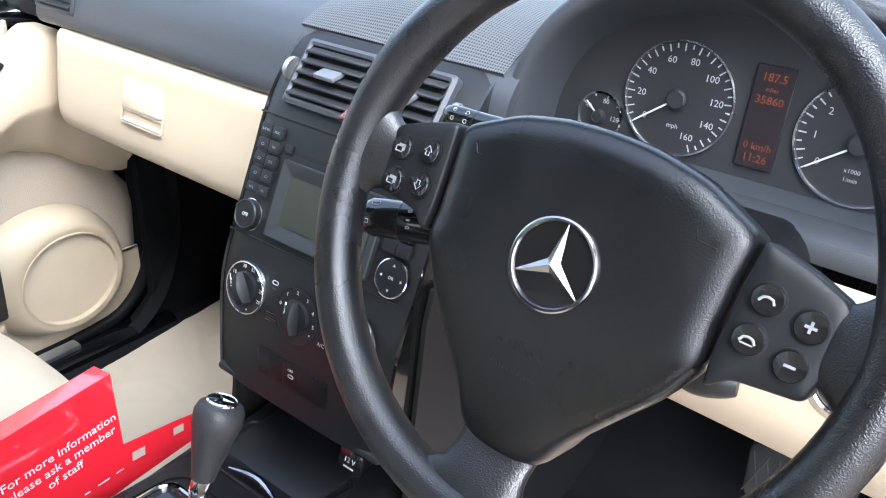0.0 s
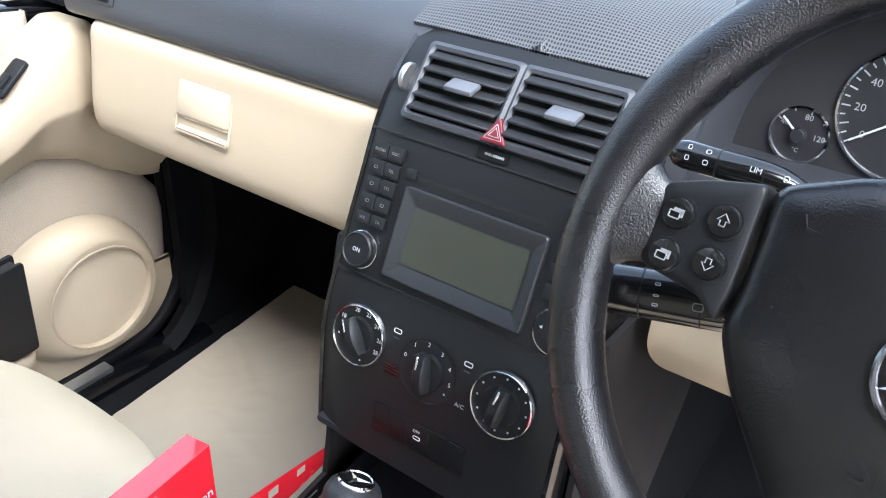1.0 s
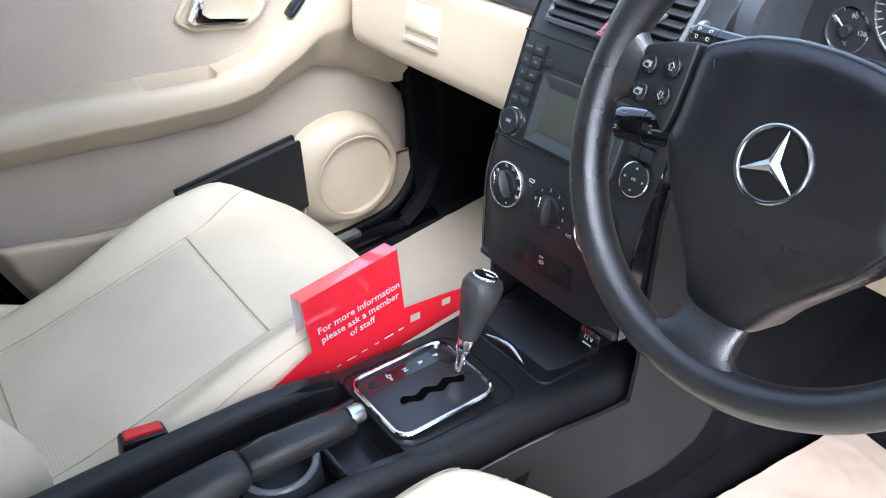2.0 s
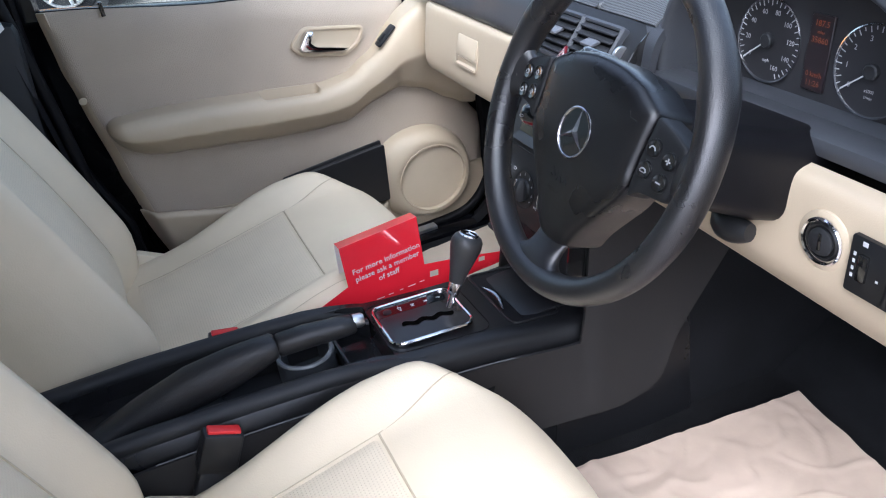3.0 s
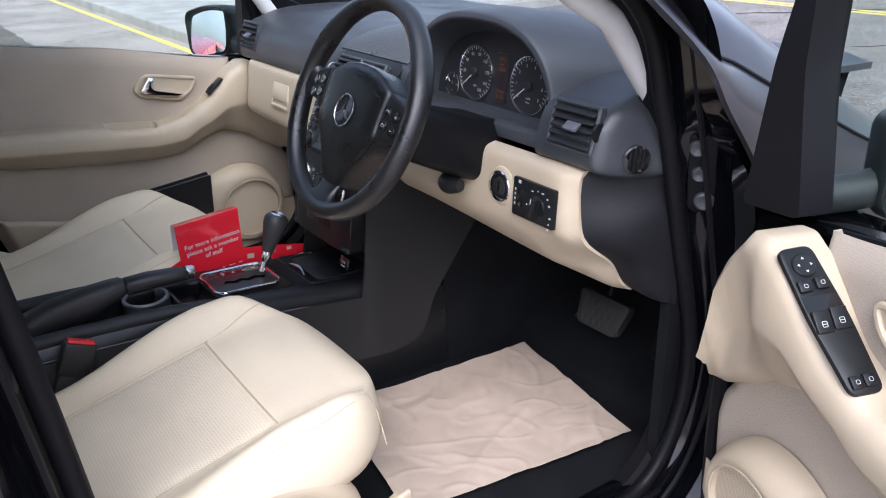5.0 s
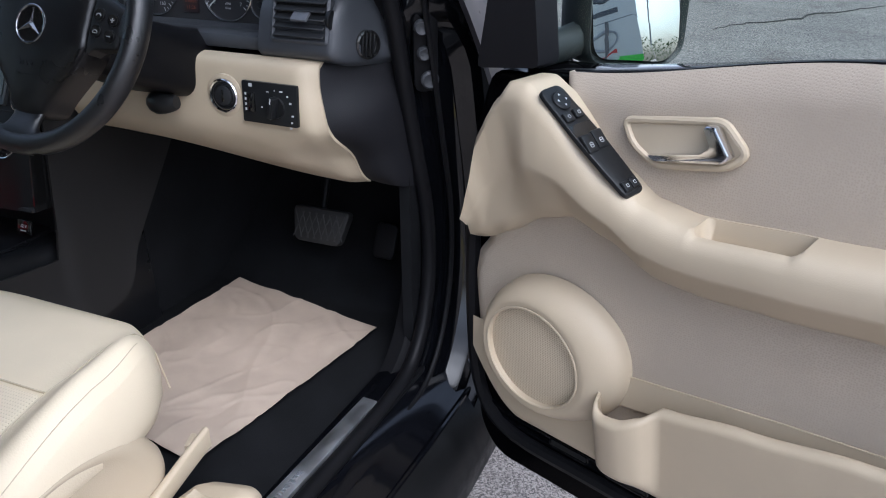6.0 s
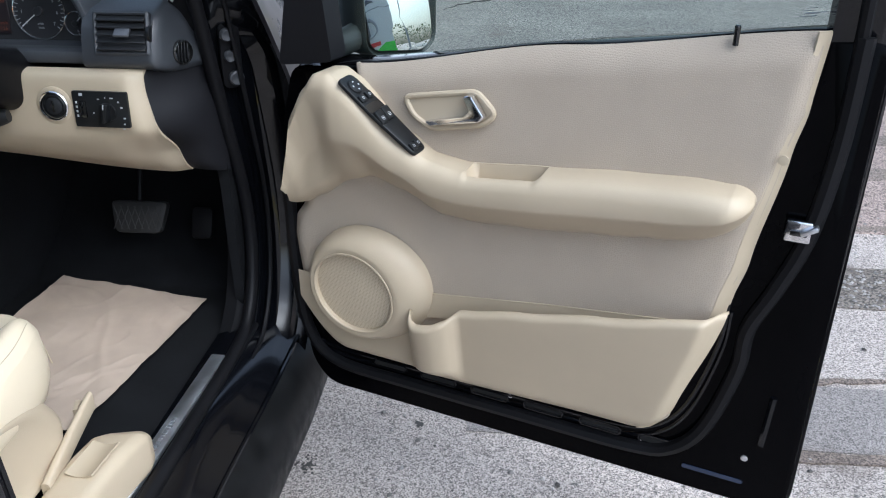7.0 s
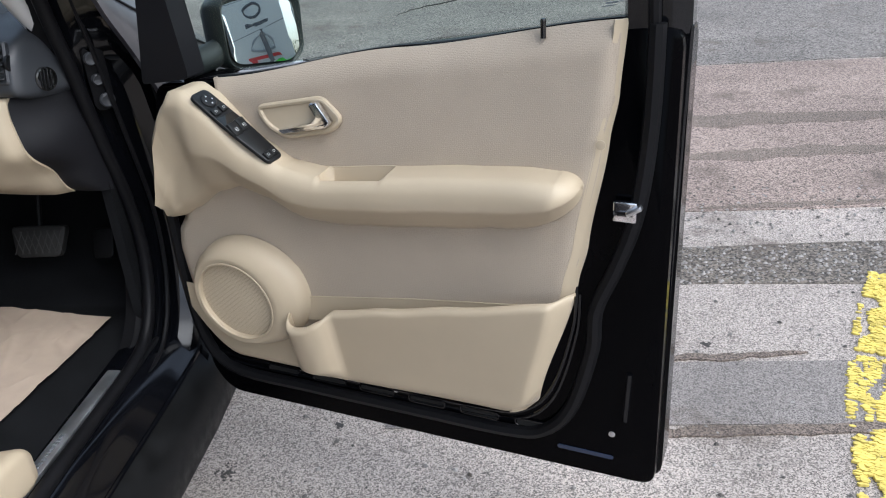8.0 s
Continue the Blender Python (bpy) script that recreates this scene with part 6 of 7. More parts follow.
def back_ring(t):
    """A slice across the backrest."""
    z = 0.585 + 0.735 * t
    y0 = back_y(t)
    w = 0.250 - 0.035 * step(0.12, 0.0, t) - 0.050 * step(0.62, 1.0, t)
    n = 30
    pts = []
    for i in range(n + 1):
        x = w * math.sin((-1 + 2 * i / n) * math.pi / 2)
        e = abs(x) / w
        bol = (0.056 * step(0.50, 0.86, e) - 0.075 * max(0.0, (e - 0.84) / 0.16) ** 2) * (1 - 0.75 * step(0.6, 0.95, t)) * (0.75 + 0.25 * step(0.0, 0.25, t))
        pts.append(V((SX + x, y0 + bol + 0.028 * math.sin(math.pi * min(1, t * 1.25)) * (1 - e * e), z)))
    pts += [V((SX + w + 0.006, y0 - 0.06, z - 0.02)), V((SX + w - 0.004, y0 - 0.10, z - 0.035)), V((SX + w - 0.03, y0 - 0.13, z - 0.05)), V((SX - w + 0.03, y0 - 0.13, z - 0.05)), V((SX - w + 0.004, y0 - 0.10, z - 0.035)), V((SX - w - 0.006, y0 - 0.06, z - 0.02))]
    return pts


rings = []
for i in range(29):
    t = i / 28
    r_ = back_ring(t)
    if t > 0.9:
        c = sum(r_, V()) / len(r_)
        k = math.sqrt(max(0.02, 1 - ((t - 0.9) / 0.1) ** 2))
        r_ = [c + (p - c) * (0.6 + 0.4 * k) for p in r_]
    rings.append(r_)
back = part("backrest", loft(B(), rings), CREAM_SEAT, seat, "cream vinyl backrest", angle=70)


def back_panel(u, v):
    t = 0.10 + 0.76 * v
    x = -0.125 + 0.25 * u
    w = 0.250 - 0.050 * step(0.62, 1.0, t)
    e = abs(x) / w
    y = back_y(t) + 0.056 * step(0.50, 0.86, e) * (1 - 0.75 * step(0.6, 0.95, t)) + 0.028 * math.sin(math.pi * min(1, t * 1.25)) * (1 - e * e)
    return V((SX + x, y + 0.003 * min(1.0, 14 * min(u, 1 - u, v, 1 - v)), 0.585 + 0.735 * t))


part("back_panel", sheet(B(), back_panel, 16, 24, 0.004, (0, 1, 0)), BACK_INSERT, back, "perforated cream back panel")
for s in (-1, 1):
    part("seam", tube(B(), [back_panel(0.5 + 0.5 * s, i / 16) + V((0, 0.001, 0)) for i in range(17)], 0.0014, 5), SEAM, back)
for s in (-1, 1):
    part("hinge_cover", rbox(B(), Matrix.Translation((SX + s * 0.228, 0.105, 0.628)) @ Matrix.Rotation(radians(-28), 4, "X"), 0.030, 0.105, 0.052, 0.014), CREAM_SEAT, seat, "cream seat hinge cover")
# base, side covers and lever
part("seat_base", rbox(B(), Matrix.Translation((OX, 0.27, 0.49)), 0.40, 0.44, 0.10, 0.02), BLACK, seat, "black seat base")
def side_cover(x, k):
    """Outline of the side cover at x: a rounded wing, low at the back."""
    pts = []
    for py, pz in round_poly([(0.005, 0.50), (0.455, 0.50), (0.478, 0.565), (0.430, 0.640), (0.330, 0.672), (0.200, 0.655), (0.060, 0.610), (0.0, 0.570)], 0.045, 6):
        pts.append(V((x, 0.235 + (py - 0.235) * k, 0.575 + (pz - 0.575) * k)))
    return pts


part("side_cover", loft(B(), [side_cover(OX + dx, k) for dx, k in ((0.175, 1.0), (0.225, 1.0), (0.240, 0.985), (0.250, 0.955), (0.256, 0.91), (0.2585, 0.86), (0.2565, 0.80), (0.252, 0.72), (0.250, 0.40), (0.250, 0.05))]), CREAM, seat, "cream moulded seat side cover with a dished face", angle=50)
bm = B()
rings = []
for y, top, low, x0, x1 in ((-0.05, 0.500, 0.43, 0.625, 0.690), (0.20, 0.512, 0.43, 0.625, 0.700), (0.38, 0.520, 0.43, 0.628, 0.712), (0.44, 0.524, 0.43, 0.632, 0.722), (0.485, 0.522, 0.432, 0.638, 0.728), (0.505, 0.512, 0.436, 0.644, 0.726), (0.515, 0.495, 0.445, 0.652, 0.718)):
    cx, cz, w, h = (x0 + x1) / 2, (top + low) / 2, x1 - x0, top - low
    rings.append([V((cx + px, y + 0.25 * px, cz + pz)) for px, pz in rounded(w, h, 0.020, 5)])
loft(bm, rings)
cover = part("lever_cover", bm, CREAM, seat, "cream moulded lever cover", angle=50)
bm = B()
sheet(bm, lambda u, v: V((0.652 + 0.042 * u + 0.008 * v, 0.385 + 0.075 * v, 0.5225 + 0.002 * v - 0.0 * u + 0.006 * (2 * u - 1) ** 2)), 8, 8, 0.003, (0, 0, 1))
# a darker copy of the cream paints the shade in the scoop
part("finger_scoop", bm, surf("shaded_cream", (0.40, 0.33, 0.23), 0.6, var=0.05), cover, "cream finger scoop with shade put into its colour")
bm = B()
rings = []
for i in range(13):
    t = i / 12
    y = 0.36 + 0.185 * t
    w = 0.014 - 0.003 * t
    z = 0.512 + 0.040 * t - 0.010 * t * t
    rings.append([V((0.634 - 0.020 * t + px, y, z + pz)) for px, pz in rounded(w, 0.030 + 0.006 * t, 0.005, 3)])
loft(bm, rings)
part("height_lever", bm, CREAM, seat, "cream seat height lever")
bm = B()
rbox(bm, Matrix.Translation((0.598, 0.528, 0.535)) @ Matrix.Rotation(radians(20), 4, "Z"), 0.010, 0.030, 0.020, 0.003)
part("lever_tab", bm, CREAM, seat)

pseat = copy_thing(seat, Matrix.Translation((-0.377, 0.36, 0.443)))
pseat.name = "passenger_seat"
tagged(pseat, "cream vinyl passenger seat with perforated centre panel, empty", "car seat", "front seats")


# ---- front doors ----
HINGE = V((0.857, 1.057, 0.0))


def lerp_table(table, x):
    if x <= table[0][0]:
        return table[0][1]
    for (a, p), (b, q) in zip(table, table[1:]):
        if x <= b:
            t = step(a, b, x) * 0.5 + (x - a) / (b - a) * 0.5
            return p + (q - p) * t
    return table[-1][1]


ARM_TOP = [(0.155, 0.905), (0.163, 0.918), (0.185, 0.926), (0.236, 0.928), (0.348, 0.921), (0.476, 0.908), (0.62, 0.894), (0.68, 0.901), (0.73, 0.930), (0.83, 1.016), (0.862, 1.032), (0.889, 1.030), (0.915, 1.000), (0.945, 0.956), (0.965, 0.885), (0.985, 0.822)]
ARM_LOW = [(0.155, 0.895), (0.163, 0.882), (0.185, 0.856), (0.229, 0.834), (0.368, 0.812), (0.509, 0.797), (0.60, 0.790), (0.663, 0.792), (0.744, 0.826), (0.80, 0.842), (0.86, 0.824), (0.93, 0.780), (0.965, 0.760), (0.985, 0.756)]
ARM_NOSE = [(0.155, 0.720), (0.163, 0.704), (0.185, 0.690), (0.23, 0.685), (0.5, 0.684), (0.7, 0.690), (0.83, 0.676), (0.93, 0.680), (0.985, 0.694)]
TOP_Z = [(0.095, 1.155), (0.465, 1.103), (0.834, 1.037), (1.05, 1.0)]
REAR_Y = [(0.44, 0.262), (0.47, 0.236), (0.72, 0.166), (0.79, 0.150), (0.968, 0.120), (1.031, 0.108), (1.15, 0.098)]
FRONT_Y = [(0.44, 0.905), (0.47, 0.957), (0.50, 0.985), (0.54, 1.0), (0.732, 1.016), (0.775, 1.010), (0.82, 0.985), (1.0, 0.905), (1.04, 0.85)]
LIP = [(0.186, 0.713), (0.36, 0.675), (0.50, 0.647), (0.615, 0.623), (0.640, 0.606), (0.668, 0.592), (0.697, 0.586), (0.722, 0.596), (0.745, 0.612)]
POCKET = [(0.19, 0.684), (0.465, 0.652), (0.695, 0.618), (0.76, 0.608)]


def front_door(side, open_deg):
    driver = side > 0
    at = V((side * HINGE.x, HINGE.y, 0.35))
    name = "door_driver" if driver else "door_passenger"
    label = "black car door standing open, cream trim, armrest and round speaker" if driver else "closed black car door with cream trim, armrest and round speaker"
    d = thing(name, at, label, "car door", "front doors")

    def P(x, y, z):
        return V((side * x, y, z))

    def on_in(x, y, z, right, up):
        r, u = V(right), V(up)
        r.x *= side
        u.x *= side
        n = r.cross(u)
        if n.x * side > 0:
            r = -r
        return on(P(x, y, z), r, u)

    def P_(name, bm, material, parent=d, label="", **k):
        return part(name, bm, material, parent, label, **k)

    # painted shell
    outline = round_poly([(0.016, 0.322), (0.015, 1.148), (0.10, 1.148), (0.46, 1.096), (0.84, 1.030), (1.00, 1.02), (1.035, 0.90), (1.045, 0.60), (1.01, 0.36), (0.97, 0.312)], 0.03)
    bm = B()
    rows = []
    for x, k in ((0.772, 0.97), (0.776, 0.985), (0.80, 0.99), (0.805, 1.0), (0.858, 1.0), (0.875, 0.985), (0.882, 0.9)):
        c = V((0.53, 0.70))
        rows.append([P(x + (0.0 if x < 0.85 else 0.012 * math.sin(math.pi * (z - 0.32) / 0.83)), c.x + (y - c.x) * k, c.y + (z - c.y) * (k if x > 0.86 else 1 - (1 - k) * 0.6)) for y, z in outline])
    loft(bm, rows)
    shell = P_("door_shell", bm, PAINT_DIM, d, "black painted door shell with its reflections dimmed in the material", angle=30)
    # raised pressings and drain slots along the lower edge
    seal = [(0.058, 1.15), (0.060, 1.0), (0.075, 0.86), (0.105, 0.76), (0.135, 0.68), (0.140, 0.60), (0.175, 0.47), (0.225, 0.405), (0.30, 0.385), (0.5, 0.382), (0.75, 0.380), (0.93, 0.385), (1.0, 0.45), (1.02, 0.6), (1.02, 0.8)]
    P_("door_seal", tube(B(), [P(0.768, p.x, p.y) for p in smooth_curve([V((y, z, 0)) for y, z in seal], 60)], 0.013, 8), RUBBER, shell, "black rubber door seal")
    for off in (0.022, 0.036):
        P_("pressing", tube(B(), [P(0.772, p.x + off * 0.4, p.y + off) for p in smooth_curve([V((y + 0.02, z, 0)) for y, z in seal[4:13]], 50)], 0.004, 6), PAINT, shell, "pressed ridge")
    P_("edge_flange", tube(B(), [P(0.805, y, z) for y, z in ((1.0, 0.335), (0.6, 0.328), (0.2, 0.326), (0.028, 0.335), (0.024, 0.6), (0.022, 1.0), (0.020, 1.14))], 0.006, 6), PAINT, shell)
    for i in range(6):
        dm = on_in(0.7705, 0.245 + 0.112 * i, 0.408, (0, 1, 0), (0, 0, 1))
        # raised black strip; its colour stands in for the shade of a recess
        slot = P_("drain_slot", prism(B(), dm, rounded(0.072, 0.011, 0.005), 0.002), surf("slot", (0.002, 0.002, 0.002), 0.8), shell)
        P_("slot_rim", ring_of(rounded(0.078, 0.016, 0.007), dm @ Matrix.Translation((0, 0, 0.001)), 0.0022, B(), 6), PAINT, slot)
    # slot whose bluish reflection is painted into its base colour
    P_("sheen_slot", prism(B(), on_in(0.7715, 0.150, 0.372, (0, 1, 0.0), (0, 0, 1)), rounded(0.105, 0.008, 0.004), 0.002), surf("slot_painted_reflection", (0.02, 0.03, 0.06), 0.2), shell)
    P_("rib", tube(B(), [P(0.772, 0.075, 0.56), P(0.772, 0.080, 0.46)], 0.006, 6), PAINT, shell)
    for y, z, r_ in ((0.102, 0.424, 0.006), (0.538, 0.417, 0.006)):
        P_("screw", lathe(B(), on_in(0.7735, y, z, (0, 1, 0), (0, 0, 1)), [(r_, -0.004), (r_, 0.003), (r_ * 0.6, 0.004), (0.0005, 0.0036)], 16), STEEL, shell, "steel screw head")
    P_("plug", lathe(B(), on_in(0.768, 0.0625, 1.002, (0, 1, 0), (0, 0, 1)), [(0.011, -0.003), (0.011, 0.003), (0.007, 0.005), (0.0005, 0.005)], 20), RUBBER, shell, "grey rubber plug")
    if driver:
        latch = P_("latch", rbox(B(), on_in(0.760, 0.091, 0.866, (0, 1, 0), (0, 0, 1)), 0.038, 0.035, 0.012, 0.004), CHROME, shell, "steel door latch")
        P_("latch_jaw", rbox(B(), on_in(0.752, 0.076, 0.872, (0, 1, -0.6), (0, 0, 1)), 0.026, 0.008, 0.014, 0.002), STEEL, latch)
        P_("latch_mouth", rbox(B(), on_in(0.753, 0.090, 0.865, (0, 1, 0), (0, 0, 1)), 0.024, 0.008, 0.006, 0.001), GLOSS, latch)
        P_("latch_screw", lathe(B(), on_in(0.765, 0.084, 0.830, (0, 1, 0), (0, 0, 1)), [(0.006, -0.004), (0.006, 0.003), (0.0005, 0.003)], 14), STEEL, shell)

    # trim: lower plastic, cloth field, armrest
    def field(u, v):
        zn = 0.44 + 0.70 * v
        y = lerp_table(REAR_Y, zn) * (1 - u) + lerp_table(FRONT_Y, zn) * u
        zt = lerp_table(TOP_Z, y)
        z = 0.44 + (zt - 0.44) * v
        edge = min(u * 26, (1 - u) * 26, (1 - v) * 14, v * 22, 1.0)
        x = 0.751 + 0.020 * (1 - edge) ** 2
        return P(x, y, z)
    bm = B()
    sheet(bm, field, 90, 110, 0.012, (-side, 0, 0))
    trim = P_("door_trim", bm, CREAM_CLOTH, d, "cream woven door trim")

    def edge_strip(u, v):
        zn = 0.44 + 0.70 * u
        dy = (0.016 + 0.010 * (1 - u)) * (1 - v)
        y = lerp_table(REAR_Y, zn) + dy
        z = 0.44 + (lerp_table(TOP_Z, 0.1) - 0.44) * u
        return P(0.7503 + 0.020 * max(0.0, 1 - 26 * dy / 0.85) ** 2, y, z)
    P_("edge_strip", sheet(B(), edge_strip, 40, 5, 0.004, (-side, 0, 0)), CREAM, trim, "cream plastic edge strip")
    P_("clip", lathe(B(), on_in(0.748, 0.129, 0.974, (0, 1, 0), (0, 0, 1)), [(0.008, 0), (0.0075, 0.0015), (0.0005, 0.002)], 18), CREAM, trim)
    # armrest
    rings = []
    n = 170
    for i in range(n + 1):
        y = 0.155 + 0.830 * (i / n) ** 1.3
        zt, zb, nose = lerp_table(ARM_TOP, y), lerp_table(ARM_LOW, y), lerp_table(ARM_NOSE, y)
        q = lambda w: math.sqrt(max(0.0, 1 - max(0.0, 1 - (y - 0.155) / w) ** 2))
        if y < 0.30:
            zb = 0.906 - 0.084 * q(0.145)
            nose = 0.738 - 0.0535 * q(0.045)
        if y < 0.19:
            zt = 0.906 + 0.021 * q(0.035)
        h = zt - zb
        depth = 0.757 - nose
        dish = 0.026 * step(0.850, 0.905, y) * (1 - 0.6 * step(0.93, 0.966, y))
        rear = step(0.70, 0.62, y)
        cup = 0.032 * step(0.476, 0.487, y) * (1 - step(0.603, 0.608, y))
        prof = [(0.757, zt), (0.748, zt), (0.744, zt - cup), (nose + depth * 0.40, zt - 0.002 * rear - cup), (nose + min(0.022, depth * 0.37), zt - 0.003 * rear - 0.3 * cup), (nose + min(0.016, depth * 0.35), zt - 0.004 * rear - 0.16 * cup), (nose + 0.005, zt - min(0.012, h * 0.2) - 0.1 * cup), (nose, zt - min(0.028, h * 0.35)), (nose + 0.001 + dish, zb + 0.50 * h), (nose + 0.0025 + dish, zb + 0.455 * h), (nose + 0.009 + dish, zb + 0.405 * h), (nose + depth * 0.40, zb + 0.15 * h), (nose + depth * 0.66, zb + 0.02 * h), (0.757, zb - 0.004)]
        rings.append([P(x, y, z) for x, z in prof])
    bm = B()
    loft(bm, rings)
    arm = P_("armrest", bm, CREAM, d, "cream moulded armrest sweeping up to the switches", angle=60)
    # handle
    hm = on_in(0.748, 0.652, 0.985, (0, 1, 0.0), (0, 0, 1))
    hx = lambda pts: [(q * hs, w) for q, w in pts]
    hs = 1 if (hm.to_3x3() @ V((1, 0, 0))).y > 0 else -1
    bezel = round_poly(hx([(0.088, 0.010), (0.072, -0.020), (0.037, -0.040), (-0.059, -0.021), (-0.081, 0.0), (-0.047, 0.034)][::hs]), 0.012)
    bz = P_("handle_bezel", ring_of(bezel, hm @ Matrix.Translation((0, 0, 0.003)), 0.0050, B(), 8), CREAM, d, "cream handle surround")
    P_("handle_recess", prism(B(), hm, [(x * 0.97, y * 0.95) for x, y in bezel], 0.0035), CREAM, bz)
    bm = B()
    rows = []
    lever = round_poly(hx([(0.047, -0.0265), (0.036, -0.0325), (-0.058, -0.0135), (-0.0675, -0.003), (-0.043, 0.0300), (-0.029, 0.0285), (-0.0425, 0.0050), (-0.030, -0.0075)][::hs]), 0.004)
    for k, z in ((1.0, 0.004), (1.0, 0.013), (0.97, 0.0165), (0.90, 0.0180)):
        rows.append([hm @ V((-0.018 * hs + (x + 0.018 * hs) * k, -0.006 + (y + 0.006) * k, z + 0.05 * (-x * hs))) for x, y in lever])
    loft(bm, rows)
    P_("handle_lever", bm, CHROME, bz, "chrome door handle")
    # lock pin
    P_("lock_pin", lathe(B(), Matrix.Translation(P(0.757, 0.219, 1.132)), [(0.0042, -0.005), (0.0042, 0.018), (0.0045, 0.020), (0.0035, 0.023), (0.0005, 0.0235)], 14), GLOSS, d, "black lock pin")
    # speaker
    sp = on_in(0.752, 0.846, 0.604, (0, 1, 0), (0, 0, 1))
    tilt = sp @ Matrix.Rotation(radians(4), 4, "X")
    bm = B()
    fwd = 1 if (sp.to_3x3() @ V((1, 0, 0))).y > 0 else -1
    rows = []
    for t, h in ((0.0, -0.004), (0.03, 0.010), (0.12, 0.023), (0.32, 0.034), (0.6, 0.042), (0.85, 0.0465), (1.0, 0.047)):
        rows.append([tilt @ (V((-0.0225 * fwd + 0.1315 * math.cos(q), 0.011 + 0.118 * math.sin(q), h)).lerp(V((0.0945 * math.cos(q), 0.0965 * math.sin(q), h)), t)) for q in (2 * math.pi * k / 72 for k in range(72))])
    for r_, h in ((0.0885, 0.0455), (0.0860, 0.0345), (0.002, 0.0345)):
        rows.append([tilt @ V((r_ * math.cos(q), r_ * math.sin(q), h)) for q in (2 * math.pi * k / 72 for k in range(72))])
    loft(bm, rows)
    spk = P_("speaker_housing", bm, CREAM, d, "round cream speaker housing", angle=50)
    P_("speaker_grille", lathe(B(), tilt, [(0.0858, 0.0335), (0.0858, 0.0352), (0.04, 0.0365), (0.001, 0.037)], 56), GRILLE if driver else GRILLE_FINE, spk, "perforated cream speaker grille")
    P_("grille_ring", tube(B(), [tilt @ V((0.0875 * math.cos(2 * math.pi * i / 56), 0.0875 * math.sin(2 * math.pi * i / 56), 0.0448)) for i in range(56)], 0.0024, 6, closed=True), CREAM, spk)
    # lower panel with the map pocket
    def lower(u, v):
        y = 0.172 + 0.824 * u
        zl = lerp_table(LIP, y) if y < 0.745 else 0.612 - 0.012 * step(0.745, 0.95, y)
        zb = 0.449 - 0.011 * step(0.30, 0.75, y) + 0.10 * max(0.0, (y - 0.895) / 0.10) ** 1.7 + 0.05 * max(0.0, (0.245 - y) / 0.073) ** 2.2
        pocket = 1 - step(0.705, 0.745, y)
        roll = 0.011 * pocket
        w = min(v / 0.86, 1.0)
        a = max(0.0, (v - 0.86) / 0.14) * 1.9
        z = zb + (zl - roll - zb) * w + roll * math.sin(a)
        out = 0.008 + (0.044 * step(0.168, 0.205, y) * (0.22 + 0.78 * w)) * pocket
        e = (y - 0.674) / 0.050
        bottle = 0.030 * math.sqrt(max(0.0, 1 - e * e)) * step(0.02, 0.30, w)
        rim = 0.010 * (1 - min(1.0, w * 9)) ** 2
        y2 = y + (lerp_table(REAR_Y, z) - 0.172 - 0.001) * max(0.0, 1 - u / 0.7) ** 3
        return P(0.749 - out - bottle + rim + roll * (1 - math.cos(a)), y2, z)
    bm = B()
    sheet(bm, lower, 120, 40, 0.005, (-side, 0, 0))
    low = P_("map_pocket", bm, CREAM, d, "cream moulded map pocket and lower panel", angle=60)
    def pocket_back(u, v):
        y = 0.200 + 0.540 * u
        foot = run_at(POCKET, y) - 0.05
        return P(0.7478 - 0.004 * (1 - v), y, foot + 0.05 * v)
    P_("pocket_back", sheet(B(), pocket_back, 40, 8, 0.003, (-side, 0, 0)), CREAM, low, "cream back wall of the map pocket")
    P_("pocket_seam", tube(B(), [pocket_back(i / 24, 1.0) for i in range(25)], 0.0012, 5), SEAM, low)

    # switches
    sm = on(P(0.7085, 0.768, 0.9655), (1, 0, 0), (0, 0.77, 0.64))
    if driver:
        plate = P_("switch_plate", prism(B(), sm, round_poly([(-0.026, 0.090), (0.019, 0.092), (0.029, 0.0), (0.028, -0.090), (-0.014, -0.090), (-0.024, 0.0)], 0.012), 0.006, 0.002), STACK, arm, "black window and mirror switch plate")
        ad = P_("mirror_knob", lathe(B(), sm @ Matrix.Translation((-0.002, 0.066, 0.005)), [(0.0145, 0), (0.0145, 0.003), (0.013, 0.0045), (0.001, 0.004)], 28), STACK, plate, "round mirror adjuster")
        for k in range(4):
            q = sm @ Matrix.Translation((-0.002, 0.066, 0.0096)) @ Matrix.Rotation(k * math.pi / 2, 4, "Z") @ Matrix.Translation((0.0085, 0, 0))
            P_("arrow", prism(B(), q, [(-0.0014, -0.002), (0.0016, 0), (-0.0014, 0.002)], 0.0004), WHITE, ad)
        for bx, by, bw, bh, long in ((-0.013, 0.040, 0.017, 0.014, 0), (0.010, 0.042, 0.017, 0.014, 0), (-0.011, -0.004, 0.0215, 0.026, 1), (0.0125, -0.002, 0.0215, 0.026, 1), (-0.0035, -0.076, 0.0155, 0.015, 0), (0.0135, -0.075, 0.0155, 0.015, 0)):
            tip = sm @ Matrix.Translation((bx, by, 0.0075)) @ Matrix.Rotation(radians(9 if long else 3), 4, "X")
            b = P_("switch", rbox(B(), tip, bw, bh, 0.006, 0.0018), STACK, plate)
            P_("symbol", ring_of(rounded(0.0062 if long else 0.0046, 0.0062 if long else 0.0042, 0.001, 2), tip @ Matrix.Translation((0, -0.003 if long else 0, 0.0031)), 0.00038, B(), 4), WHITE, b)
            if long:
                P_("symbol", rbox(B(), tip @ Matrix.Translation((0, -0.003, 0.0031)), 0.0062, 0.0008, 0.0003, 0), WHITE, b)
